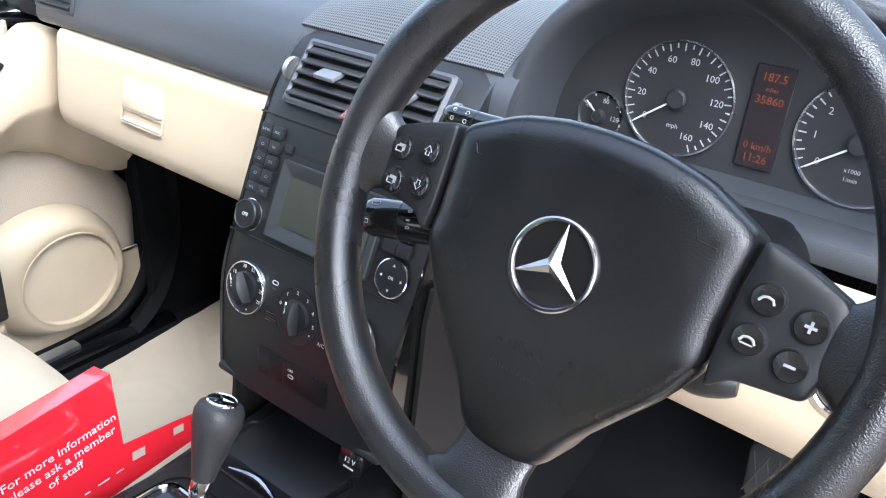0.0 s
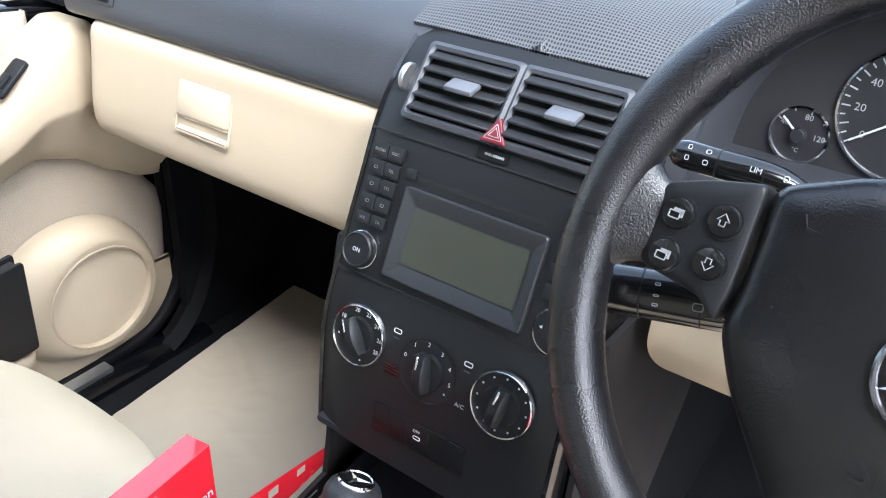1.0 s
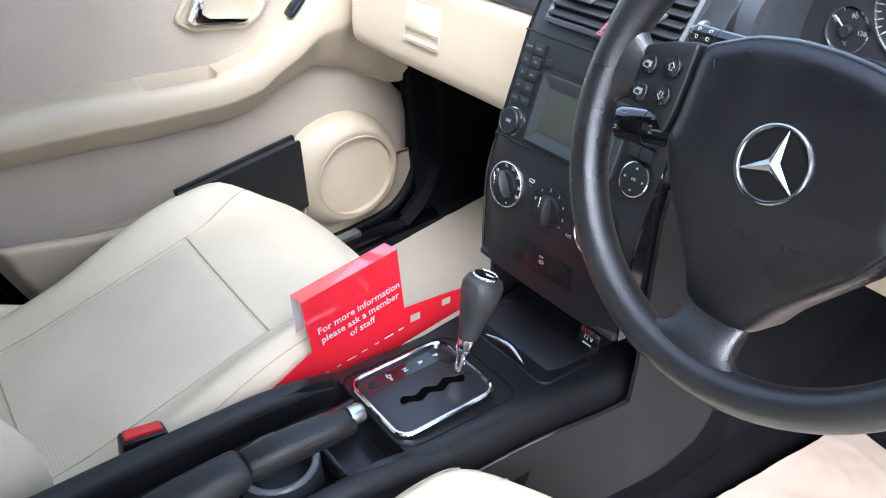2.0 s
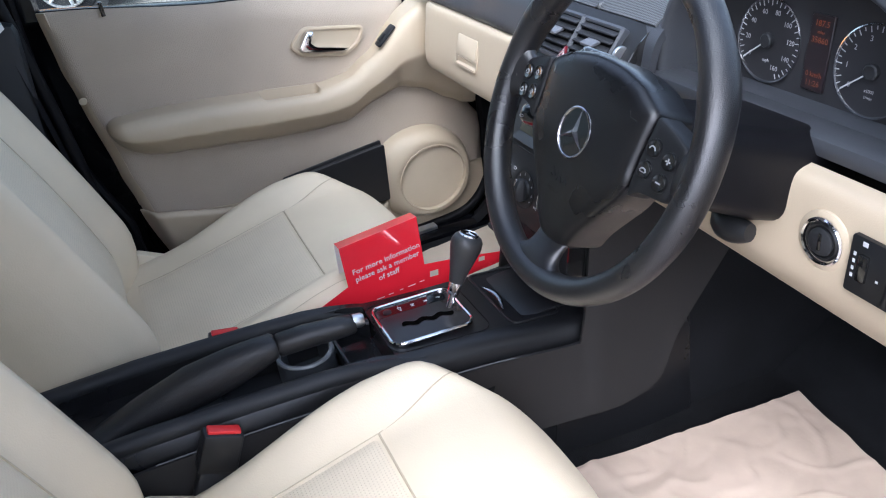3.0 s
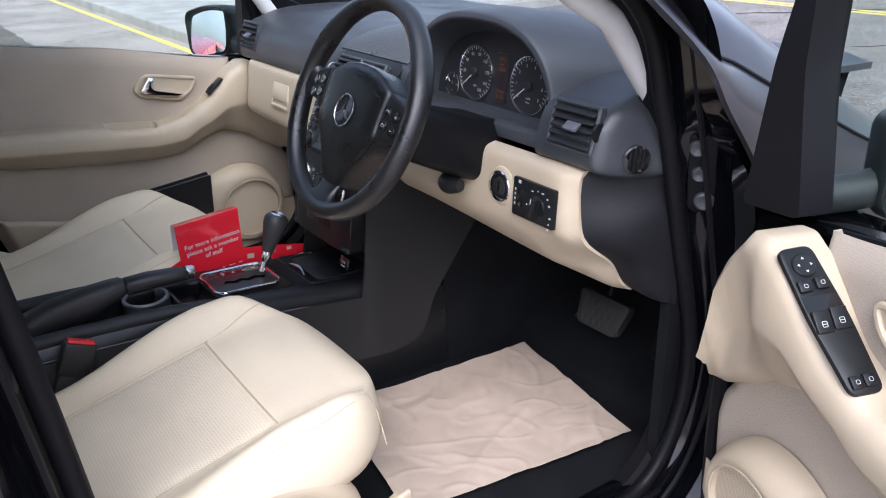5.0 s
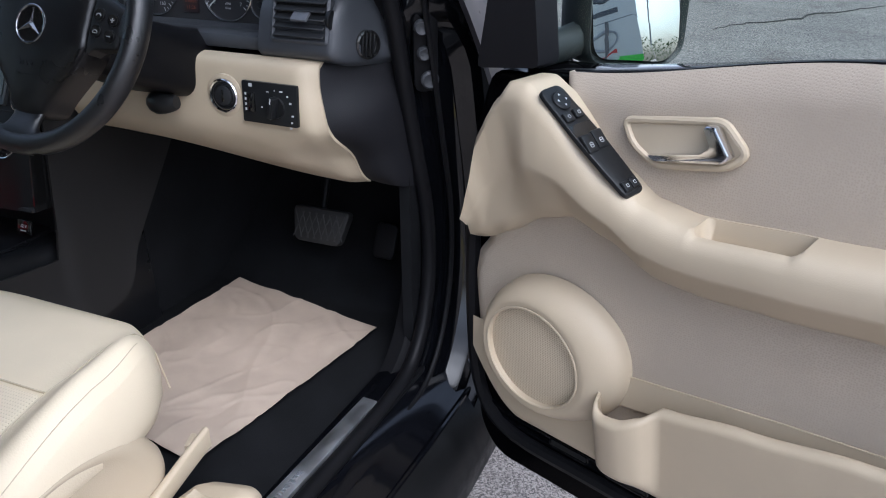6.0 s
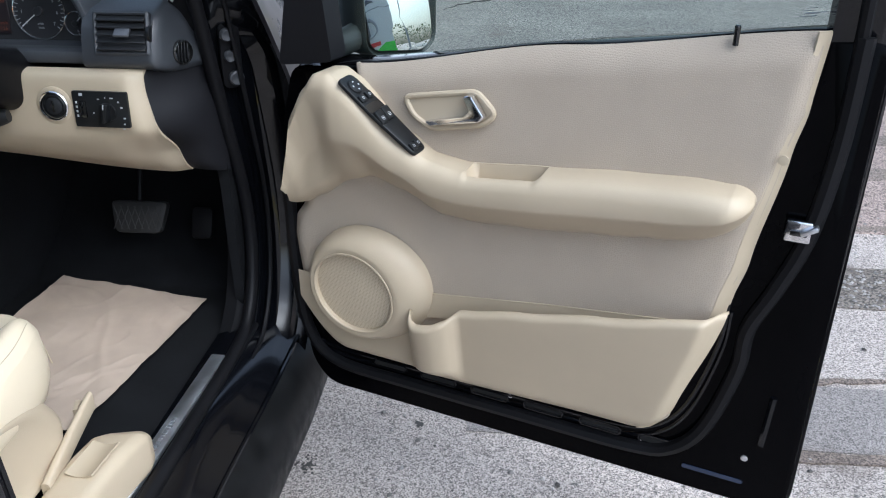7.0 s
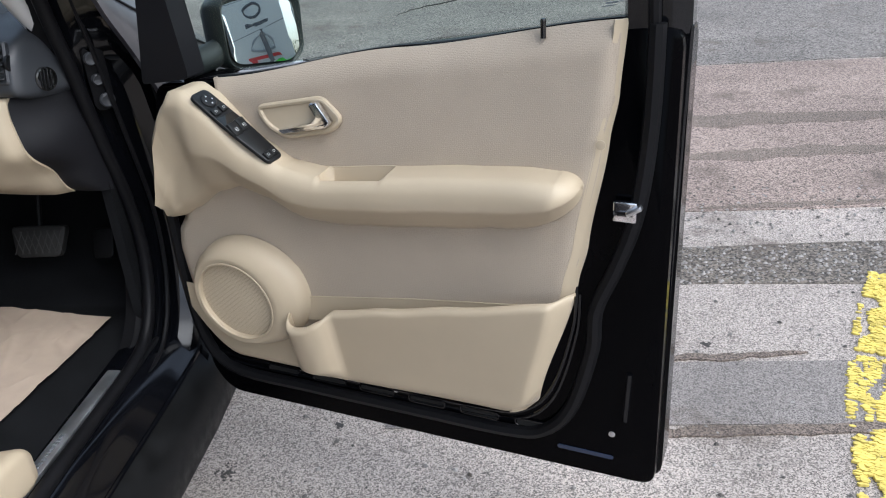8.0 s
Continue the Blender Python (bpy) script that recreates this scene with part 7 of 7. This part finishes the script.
        # flat slab, black in place of the well's shaded depth
        P_("switch_well", rbox(B(), sm @ Matrix.Translation((0, 0.019, 0.0055)), 0.046, 0.018, 0.002, 0), GLOSS, plate, "flat black slab painting the dark of a finger well")
    else:
        plate = P_("switch_plate", prism(B(), sm @ Matrix.Translation((0.006, 0.012, 0)), rounded(0.028, 0.058, 0.006), 0.006, 0.002), STACK, arm, "black window switch")
        P_("switch", rbox(B(), sm @ Matrix.Translation((0.006, 0.004, 0.007)), 0.016, 0.022, 0.006, 0.002), STACK, plate)

    # window frame, glass and mirror sail
    sail = [(1.005, 1.02), (0.985, 1.10), (0.952, 1.22), (0.908, 1.33), (0.80, 1.425), (0.72, 1.46), (0.71, 1.43), (0.80, 1.385), (0.885, 1.31), (0.897, 1.22), (0.895, 1.15), (0.890, 1.036)]
    bm = B()
    rows = [[P(x - 0.10 * max(0, z - 1.05), y, z) for y, z in round_poly(sail, 0.01, 2)] for x in (0.752, 0.760, 0.800)]
    loft(bm, rows)
    P_("mirror_sail", bm, END_BLACK, d, "matt black front window corner")
    bm = B()
    top = [(0.71, 1.44), (0.5, 1.462), (0.3, 1.48), (0.10, 1.475), (0.055, 1.44)]
    tube(bm, [P(0.80 - 0.17 * (z - 1.15), y, z) for y, z in top], 0.020, 8)
    P_("window_rail", bm, PAINT, d, "black upper window rail")
    bm = B()
    loft(bm, [[P(x - 0.17 * (z - 1.15), y + dy, z) for x, y in ((0.770, 0.10), (0.79, 0.108), (0.84, 0.10), (0.862, 0.02), (0.80, 0.016), (0.775, 0.04))] for z, dy in ((1.13, 0.0), (1.25, 0.0), (1.36, 0.005), (1.47, 0.015))])
    P_("window_post", bm, PAINT, d, "glossy black rear window post", angle=30)
    P_("post_seal", tube(B(), [P(0.768 - 0.17 * (z - 1.15), 0.062 + dy, z) for z, dy in ((1.14, 0), (1.3, 0.003), (1.46, 0.012))], 0.009, 8), RUBBER, d)
    bm = B()
    gl = lambda u, v: P(0.806 - 0.068 * v, 0.09 + 0.810 * u - 0.05 * u * u * v * v, (1.15 - 0.118 * u) * (1 - v) + (1.475 - 0.045 * u) * v)
    sheet(bm, gl, 16, 10, 0.004, (-side, 0, 0))
    w = P_("window_glass", bm, GLASS, d, "clear side window")
    w.visible_shadow = False
    P_("outer_waist_seal", sheet(B(), lambda u, v: P(0.796 + 0.066 * v, 0.07 + 0.90 * u, lerp_table(TOP_Z, 0.07 + 0.90 * u) - 0.002 - 0.014 * v * v), 20, 6, 0.012, (0, 0, 1)), RUBBER, d, "black outer waist seal")
    P_("waist_seal", tube(B(), [P(0.790, y, lerp_table(TOP_Z, y) - 0.008) for y in (0.10, 0.25, 0.45, 0.65, 0.86)], 0.005, 8), RUBBER, d, "black waist seal")
    if driver:
        P_("glass_mark", rbox(B(), on_in(0.800, 0.125, 1.172, (0, 1, -0.15), (-0.17, 0, 1)), 0.028, 0.0012, 0.0004, 0), WHITE, w)
        for i in range(4):
            P_("glass_mark", rbox(B(), on_in(0.800 - 0.001 * i, 0.135 - 0.004 * (i % 2), 1.166 + 0.004 * i, (0, 1, -0.15), (-0.17, 0, 1)), 0.022 - 0.003 * i, 0.0010, 0.0004, 0), surf("faint_print", (0.25, 0.26, 0.26), 0.7), w)

    # door mirror
    mm = on(P(0.964, 0.876, 1.082), (0.129, -0.042 * side, 0.004), (0.0, 0.06, 1))
    mm = mm @ Matrix.Rotation(radians(-8 * side), 4, "Z")
    face = round_poly([(-0.100, 0.066), (-0.088, -0.072), (0.070, -0.076), (0.102, -0.050), (0.098, 0.070), (0.0, 0.078)], 0.030, 6)
    if not driver:
        face = [(-x, y) for x, y in face][::-1]
    bm = B()
    rows = []
    for k, z in ((0.86, 0.0), (0.90, 0.008), (0.96, 0.013), (1.0, 0.008), (1.02, -0.015), (0.98, -0.045), (0.85, -0.075), (0.55, -0.095), (0.1, -0.10)):
        rows.append([mm @ V((x * k, y * k, z)) for x, y in face])
    loft(bm, rows)
    mh = P_("mirror_housing", bm, surf("mirror_dark_plastic", (0.026, 0.030, 0.030), 0.42, grain=0.2, grain_scale=900), d, "dark door mirror housing")
    gm = mm @ Matrix.Translation((0, 0, 0.004)) @ Matrix.Rotation(radians(-7), 4, "X")
    rows = []
    for k in (0.87, 0.80, 0.70, 0.58, 0.45, 0.30, 0.15, 0.01):
        rows.append([gm @ V((x * k, y * k, 0.0045 - ((x * k) ** 2 + (y * k) ** 2) / (2 * 1.9))) for x, y in face])
    P_("mirror_glass", loft(B(), rows, caps=False), MIRROR, mh, "convex mirror glass", angle=60)
    bm = B()
    tube(bm, [P(0.80, 0.935, 1.045), P(0.86, 0.925, 1.05), P(0.92, 0.92, 1.06)], 0.026, 10)
    P_("mirror_arm", bm, surf("mirror_arm_plastic", (0.03, 0.033, 0.033), 0.5), mh, "grey mirror arm")
    if not driver:
        d.location.z -= 0.022
    if open_deg:
        d.rotation_euler = (0, 0, radians(open_deg))
    return d


front_door(1, 70)
front_door(-1, 0)
# black wallet standing in the passenger pocket
wal = thing("document_wallet", (-0.688, 0.60, 0.58), "black vinyl document wallet standing in the door pocket", "wallet")
WALLET = surf("black_vinyl_wallet", (0.012, 0.012, 0.013), 0.35, grain=0.3, grain_scale=700, kind="leather")
wm_ = on((-0.676, 0.0, 0.0), (0, 1, 0), (0, 0, 1))
part("cover", prism(B(), wm_, round_poly([(0.478, 0.690), (0.722, 0.716), (0.716, 0.575), (0.50, 0.575)][::-1], 0.006), 0.005, 0.001), WALLET, wal, "black vinyl front cover", angle=30)
part("page_block", prism(B(), on((-0.694, 0.0, 0.0), (0, 1, 0), (0, 0, 1)), [(0.485, 0.686), (0.716, 0.711), (0.711, 0.578), (0.505, 0.578)][::-1], 0.017), surf("dark_pages", (0.03, 0.03, 0.03), 0.7), wal)
part("back_cover", prism(B(), on((-0.700, 0.0, 0.0), (0, 1, 0), (0, 0, 1)), round_poly([(0.478, 0.692), (0.722, 0.719), (0.716, 0.575), (0.50, 0.575)][::-1], 0.006), 0.005, 0.001), WALLET, wal, "black vinyl back cover", angle=30)


# ---- outside ----
bm = B()
rbox(bm, Matrix.Translation((0, 14.7, 0.05)), 200, 6.0, 0.14, 0.01)
tagged(part("pavement", bm, surf("pavement_tarmac", (0.23, 0.22, 0.21), 0.9, grain=0.8, grain_scale=70, var=0.15, var_scale=1.5), smooth=False), "grey tarmac pavement behind the kerb", "pavement", kind="structure")
kerb = thing("kerb", (0, 11.65, 0), "row of worn concrete kerb stones", "kerb", kind="structure")
stone = None
for i in range(40):
    x = -20 + 0.915 * i
    if stone is None:
        bm = B()
        rbox(bm, Matrix.Translation((0, 0, 0.02)), 0.903, 0.14, 0.24, 0.015)
        stone = part("kerb_stone", bm, KERB, kerb)
        stone.matrix_parent_inverse = Matrix.Identity(4)
        stone.location = (x, 0, 0)
    else:
        k = new("kerb_stone", stone.data)
        k.parent = kerb
        k.location = (x, RNG.uniform(-0.006, 0.006), RNG.uniform(-0.006, 0.006))
for y in (10.42, 10.62):
    flat_strip("yellow_line", ragged(-40, 40, y, y + 0.085, 0.006, int(y * 100), 120), 0.010, YELLOW, "worn yellow road line")
# broken yellow mark beside the car, laid in streaks
r = random.Random(11)
bm = B()
MID = [V((2.82, 1.97, 0)), V((2.69, 1.726, 0)), V((2.52, 1.337, 0)), V((2.430, 1.037, 0)), V((2.395, 0.90, 0))]
for i in range(3600):
    t = r.random()
    c, d = curve_at(MID, t), (curve_at(MID, min(1, t + 0.02)) - curve_at(MID, max(0, t - 0.02))).normalized()
    nrm = V((-d.y, d.x, 0))
    off = r.uniform(-0.074, 0.058)
    if abs(c.y - 1.50) < 0.012 or abs(c.y - 1.19) < 0.015 or noise.noise(V((c.x * 9, c.y * 9, off * 30))) > 0.16:
        continue
    ln, w = r.uniform(0.002, 0.0045), r.uniform(0.004, 0.011)
    k = 9
    pts = [c + nrm * off + d * (ln * math.cos(2 * math.pi * a / k) * r.uniform(0.75, 1.2)) + nrm * (w * math.sin(2 * math.pi * a / k) * r.uniform(0.7, 1.3)) for a in range(k)]
    prism(bm, Matrix.Identity(4), [(p.x, p.y) for p in pts], 0.0052 + 0.0000012 * i, z0=0.002)
tagged(part("yellow_mark", bm, YELLOW, smooth=False), "flaking streaky yellow road paint on tarmac", "road marking", kind="structure")
# brown stains along the joints and out on the reddish strip
SOIL = asphalt("brown_stained_tarmac", (0.140, 0.112, 0.092), 0.9, 0.5)
for n_, (x0, x1, y0, w, amp) in enumerate(((1.75, 2.75, 1.165, 0.030, 0.022), (1.9, 2.4, 1.500, 0.012, 0.030), (1.85, 2.1, 2.56, 0.06, 0.035), (2.3, 3.1, 2.58, 0.035, 0.03), (1.95, 3.6, 3.70, 0.16, 0.08), (2.3, 3.4, 3.18, 0.10, 0.07), (1.15, 1.30, 0.85, 0.02, 0.02))):
    low_, high_ = [], []
    for i in range(49):
        t = i / 48
        x = x0 + (x1 - x0) * t
        taper = math.sin(math.pi * t) ** 0.5
        low_.append((x, y0 + 0.03 * t - taper * (w * 0.5 + amp * abs(noise.noise(V((x * 7, n_, 1.5))))) + 0.006 * noise.noise(V((x * 60, n_, 0)))))
        high_.append((x, y0 + 0.03 * t + taper * (w * 0.5 + amp * abs(noise.noise(V((x * 8, n_, 7.5))))) + 0.006 * noise.noise(V((x * 60, n_, 4))) + 0.0008))
    flat_strip("road_stain", low_ + high_[::-1], 0.0055, SOIL, "brown stain and loose grit on tarmac")
# cracks in the road
for n_, (x, y) in enumerate(((-2.9, 8.0), (0.5, 7.2), (-5.5, 9.0))):
    bm = B()
    p = V((x, y, 0.0045))
    pts = [p.copy()]
    rr = random.Random(20 + n_)
    for i in range(30):
        p = p + V((0.045 + rr.uniform(-0.04, 0.04), 0.075 + rr.uniform(-0.06, 0.05), 0))
        pts.append(p.copy())
    tube(bm, pts, lambda t: 0.012 * math.sin(math.pi * (0.1 + 0.8 * t)), 5)
    tagged(part("road_crack", bm, surf("crack_dark", (0.03, 0.028, 0.025), 0.95)), "dark crack in the road surface", "crack", kind="structure")
for x, y, s in ((0.821, 1.03, 0.020), (1.074, 1.213, 0.007), (2.12, 1.585, 0.012)):
    bm = B()
    rr = random.Random(int(x * 100))
    for i in range(60):
        a, q = rr.uniform(0, 6.28), s * rr.gauss(0, 0.75)
        cx, cy, e = x + q * math.cos(a), y + q * math.sin(a), rr.uniform(0.001, 0.0045)
        prism(bm, Matrix.Identity(4), [(cx + e * rr.uniform(0.6, 1.3) * math.cos(k * math.pi / 3), cy + e * rr.uniform(0.6, 1.3) * math.sin(k * math.pi / 3)) for k in range(6)], 0.0010 + 0.00001 * i, z0=-0.001)
    tagged(part("tar_spot", bm, surf("tar_spot_dark", (0.05, 0.046, 0.042), 0.8), smooth=False), "dark crumbly tar spot on tarmac", "stain", kind="structure")

# far side of the forecourt
bm = B()
rbox(bm, Matrix.Translation((-14.0, 6.0, 0.04)), 13, 6.0, 0.16, 0.02)
tagged(part("pavement_corner", bm, KERB, smooth=False), "pale concrete kerb and pavement corner", "pavement", kind="structure")
flat_strip("yellow_line", ragged(-30, -6.0, 2.80, 2.88, 0.006, 31, 60), 0.006, YELLOW, "worn yellow road line")
flat_strip("road_patch", ragged(-16, -6.5, 1.30, 1.60, 0.02, 33), 0.004, PATCH_DARK, "dark strip of tarmac repair")


def parked_car(at, turn, paint, label):
    c = thing("parked_car", at, label, "car", "parked cars")
    m = Matrix.Translation(at) @ Matrix.Rotation(radians(turn), 4, "Z")
    prof = [(-2.05, 0.30), (-2.1, 0.62), (-2.0, 0.85), (-1.55, 0.98), (-0.75, 1.42), (0.75, 1.46), (1.75, 1.08), (2.05, 0.95), (2.1, 0.5), (2.0, 0.28)]
    rows = []
    for y, k in ((-0.86, 0.97), (-0.80, 1.0), (0.80, 1.0), (0.86, 0.97)):
        rows.append([m @ V((x * k, y * (1 if z < 1.0 else 0.80), z)) for x, z in prof])
    part("body", loft(B(), rows), paint, c, "painted car body")
    for x in (-1.28, 1.30):
        for s in (-1, 1):
            wm = m @ Matrix.Translation((x, s * 0.78, 0.315)) @ Matrix.Rotation(radians(-90 * s), 4, "X")
            t = part("wheel", lathe(B(), wm, [(0.20, -0.09), (0.29, -0.10), (0.315, -0.07), (0.315, 0.07), (0.29, 0.10), (0.215, 0.095), (0.205, 0.07), (0.02, 0.06)], 40), RUBBER, c, "black tyre")
            bm = B()
            tube(bm, [wm @ V((0.205 * math.cos(q), 0.205 * math.sin(q), 0.098)) for q in (2 * math.pi * k / 40 for k in range(40))], 0.014, 6, closed=True)
            for k in range(5):
                q = wm @ Matrix.Rotation(k * 2 * math.pi / 5, 4, "Z")
                tube(bm, [q @ V((0.02, 0.01, 0.10)), q @ V((0.10, 0.015, 0.105)), q @ V((0.20, 0.03, 0.098))], 0.016, 6)
                tube(bm, [q @ V((0.02, -0.01, 0.10)), q @ V((0.10, -0.015, 0.105)), q @ V((0.20, -0.03, 0.098))], 0.016, 6)
            part("rim", bm, STEEL, t, "silver alloy rim")
    trim_black = surf("car_lower_trim", (0.015, 0.015, 0.016), 0.6)
    part("lower_trim", rbox(B(), m @ Matrix.Translation((0.0, 0, 0.31)), 4.08, 1.735, 0.22, 0.05), trim_black, c, "black lower trim")
    for s in (-1, 1):
        for x in (-1.28, 1.30):
            part("arch_trim", lathe(B(), m @ Matrix.Translation((x, s * 0.862, 0.33)) @ Matrix.Rotation(radians(-90 * s), 4, "X"), [(0.40, -0.01), (0.40, 0.006), (0.33, 0.008), (0.001, 0.004)], 36), trim_black, c, "black wheel arch")
        part("fog_lamp", lathe(B(), m @ Matrix.Translation((1.93, s * 0.852, 0.60)) @ Matrix.Rotation(radians(-90 * s), 4, "X"), [(0.075, -0.01), (0.075, 0.012), (0.06, 0.016), (0.055, 0.004), (0.001, 0.002)], 24), GLOSS, c, "dark fog lamp recess")
    part("side_glass", rbox(B(), m @ Matrix.Translation((0, -0.71, 1.18)), 1.9, 0.02, 0.32, 0.01), GLOSS, c)
    return c


parked_car((-7.78, -1.28, 0), 90, surf("orange_car_paint", (0.80, 0.27, 0.012), 0.3, coat=1.0), "bright orange parked car with black lower trim and alloy wheels")
parked_car((-5.4, -5.2, 0), 78, surf("red_car_paint", (0.45, 0.012, 0.015), 0.3, coat=1.0), "red parked car behind on the forecourt")

# roadside sign board that the door mirror shows
board = thing("sign_board", (14.2, 0.45, 0), "tall white roadside sign board with dark marks and a green foot", "sign board")
BY, BW = 0.45, 2.9
SIGN_GREY, MARK = surf("sign_grey", (0.2, 0.22, 0.25), 0.6), surf("sign_dark_mark", (0.06, 0.07, 0.09), 0.6)
part("panel", rbox(B(), Matrix.Translation((14.2, BY, 2.9)), 0.12, BW, 4.0, 0.01), surf("sign_panel_white", (0.50, 0.53, 0.54), 0.5, var=0.04), board, "white sign panel")
part("green_band", rbox(B(), Matrix.Translation((14.13, BY, 1.02)), 0.02, BW, 0.34, 0), surf("sign_green", (0.08, 0.5, 0.05), 0.5), board)
for z in (3.95, 2.62):
    part("rule", rbox(B(), Matrix.Translation((14.135, BY, z)), 0.01, BW, 0.025, 0), SIGN_GREY, board)
for z, ry, rz, m_ in ((3.42, 0.42, 0.26, MARK), (2.02, 0.55, 0.36, surf("sign_pale_mark", (0.28, 0.30, 0.33), 0.6))):
    part("mark", tube(B(), [V((14.13, BY + ry * math.cos(2 * math.pi * i / 32), z + rz * math.sin(2 * math.pi * i / 32))) for i in range(32)], 0.055, 6, closed=True), m_, board)
part("mark", rbox(B(), Matrix.Translation((14.13, BY, 2.86)), 0.01, 1.25, 0.13, 0), MARK, board)
part("mark", rbox(B(), Matrix.Translation((14.13, BY, 1.40)), 0.01, 1.35, 0.15, 0), surf("sign_red", (0.5, 0.04, 0.04), 0.6), board)
POST = surf("post_grey", (0.10, 0.10, 0.11), 0.6)
for y, x, h in ((BY - 1.6, 14.2, 4.6), (BY + 0.1, 13.9, 2.6)):
    part("post", rbox(B(), Matrix.Translation((x, y, h / 2)), 0.16, 0.16, h, 0.01), POST, board, "grey post")

# dark hedge and a street lamp far behind, seen in the mirror
rr = random.Random(77)
bm = B()
for i in range(11000):
    y = rr.uniform(-60, 70)
    top = 3.2 + 1.8 * noise.noise(V((y * 0.12, 3.0, 0))) + 1.2 * noise.noise(V((y * 0.5, 9.0, 0)))
    z = top * rr.random() ** 0.6
    c = V((52 + rr.uniform(-1.5, 1.5), y, z + 0.2))
    a, b = V((rr.uniform(-1, 1), rr.uniform(-1, 1), rr.uniform(-1, 1))) * 0.13, V((rr.uniform(-1, 1), rr.uniform(-1, 1), rr.uniform(-1, 1))) * 0.13
    bm.faces.new([bm.verts.new(c + q) for q in (a, b, -a, -b)])
tagged(part("hedge", bm, surf("hedge_leaves", (0.045, 0.075, 0.025), 0.8, var=0.4, var_scale=2.0), smooth=False), "dark green hedge far across the road", "hedge", kind="stuff")
lamp = thing("street_lamp", (30, 4.0, 0), "tall grey street lamp across the road", "street lamp")
GALV = surf("galvanised_grey", (0.25, 0.26, 0.27), 0.5, 0.5)
part("pole", tube(B(), [V((30, 4.0, 0)), V((30, 4.0, 4)), V((30, 4.0, 7.4)), V((29.6, 4.0, 7.9)), V((28.9, 4.0, 8.0))], lambda t: 0.085 - 0.04 * t, 10), GALV, lamp, "grey steel pole")
part("lamp_head", rbox(B(), Matrix.Translation((28.6, 4.0, 8.0)), 0.7, 0.24, 0.13, 0.04), GALV, lamp, "grey lantern head")

# loose chippings beside the car
rr = random.Random(91)
bm = B()
for i in range(2600):
    if i < 1700:
        x, y = rr.uniform(1.6, 3.6), 1.95 + 0.28 * rr.random()
    elif i < 2300:
        x, y = rr.uniform(1.6, 3.8), 2.50 + 0.16 * rr.gauss(0, 1)
    else:
        x, y = rr.uniform(0.9, 3.2), rr.uniform(0.6, 1.9)
    s = rr.uniform(0.0035, 0.0105)
    q = Matrix.Translation((x, y, 0.004)) @ Matrix.Rotation(rr.uniform(0, 6.28), 4, "Z")
    vs = [bm.verts.new(q @ V(p)) for p in ((s, 0, 0), (0, s * 0.8, 0), (-s * 0.9, 0, 0), (0, -s * 0.7, 0), (0, 0, s * 0.7))]
    for a in range(4):
        bm.faces.new((vs[a], vs[(a + 1) % 4], vs[4]))
chip = surf("stone_chippings", (0.30, 0.28, 0.26), 0.85, var=0.2)
cn, cl = chip.node_tree.nodes, chip.node_tree.links
geo, ramp = cn.new("ShaderNodeNewGeometry"), cn.new("ShaderNodeValToRGB")
ramp.color_ramp.elements[0].color, ramp.color_ramp.elements[1].color = (0.06, 0.054, 0.048, 1), (0.40, 0.375, 0.35, 1)
cl.new(geo.outputs["Random Per Island"], ramp.inputs["Fac"])
cl.new(ramp.outputs["Color"], cn["Principled BSDF"].inputs["Base Color"])
tagged(part("gravel", bm, chip, smooth=False), "loose pale and dark stone chippings on tarmac", "gravel", kind="stuff")
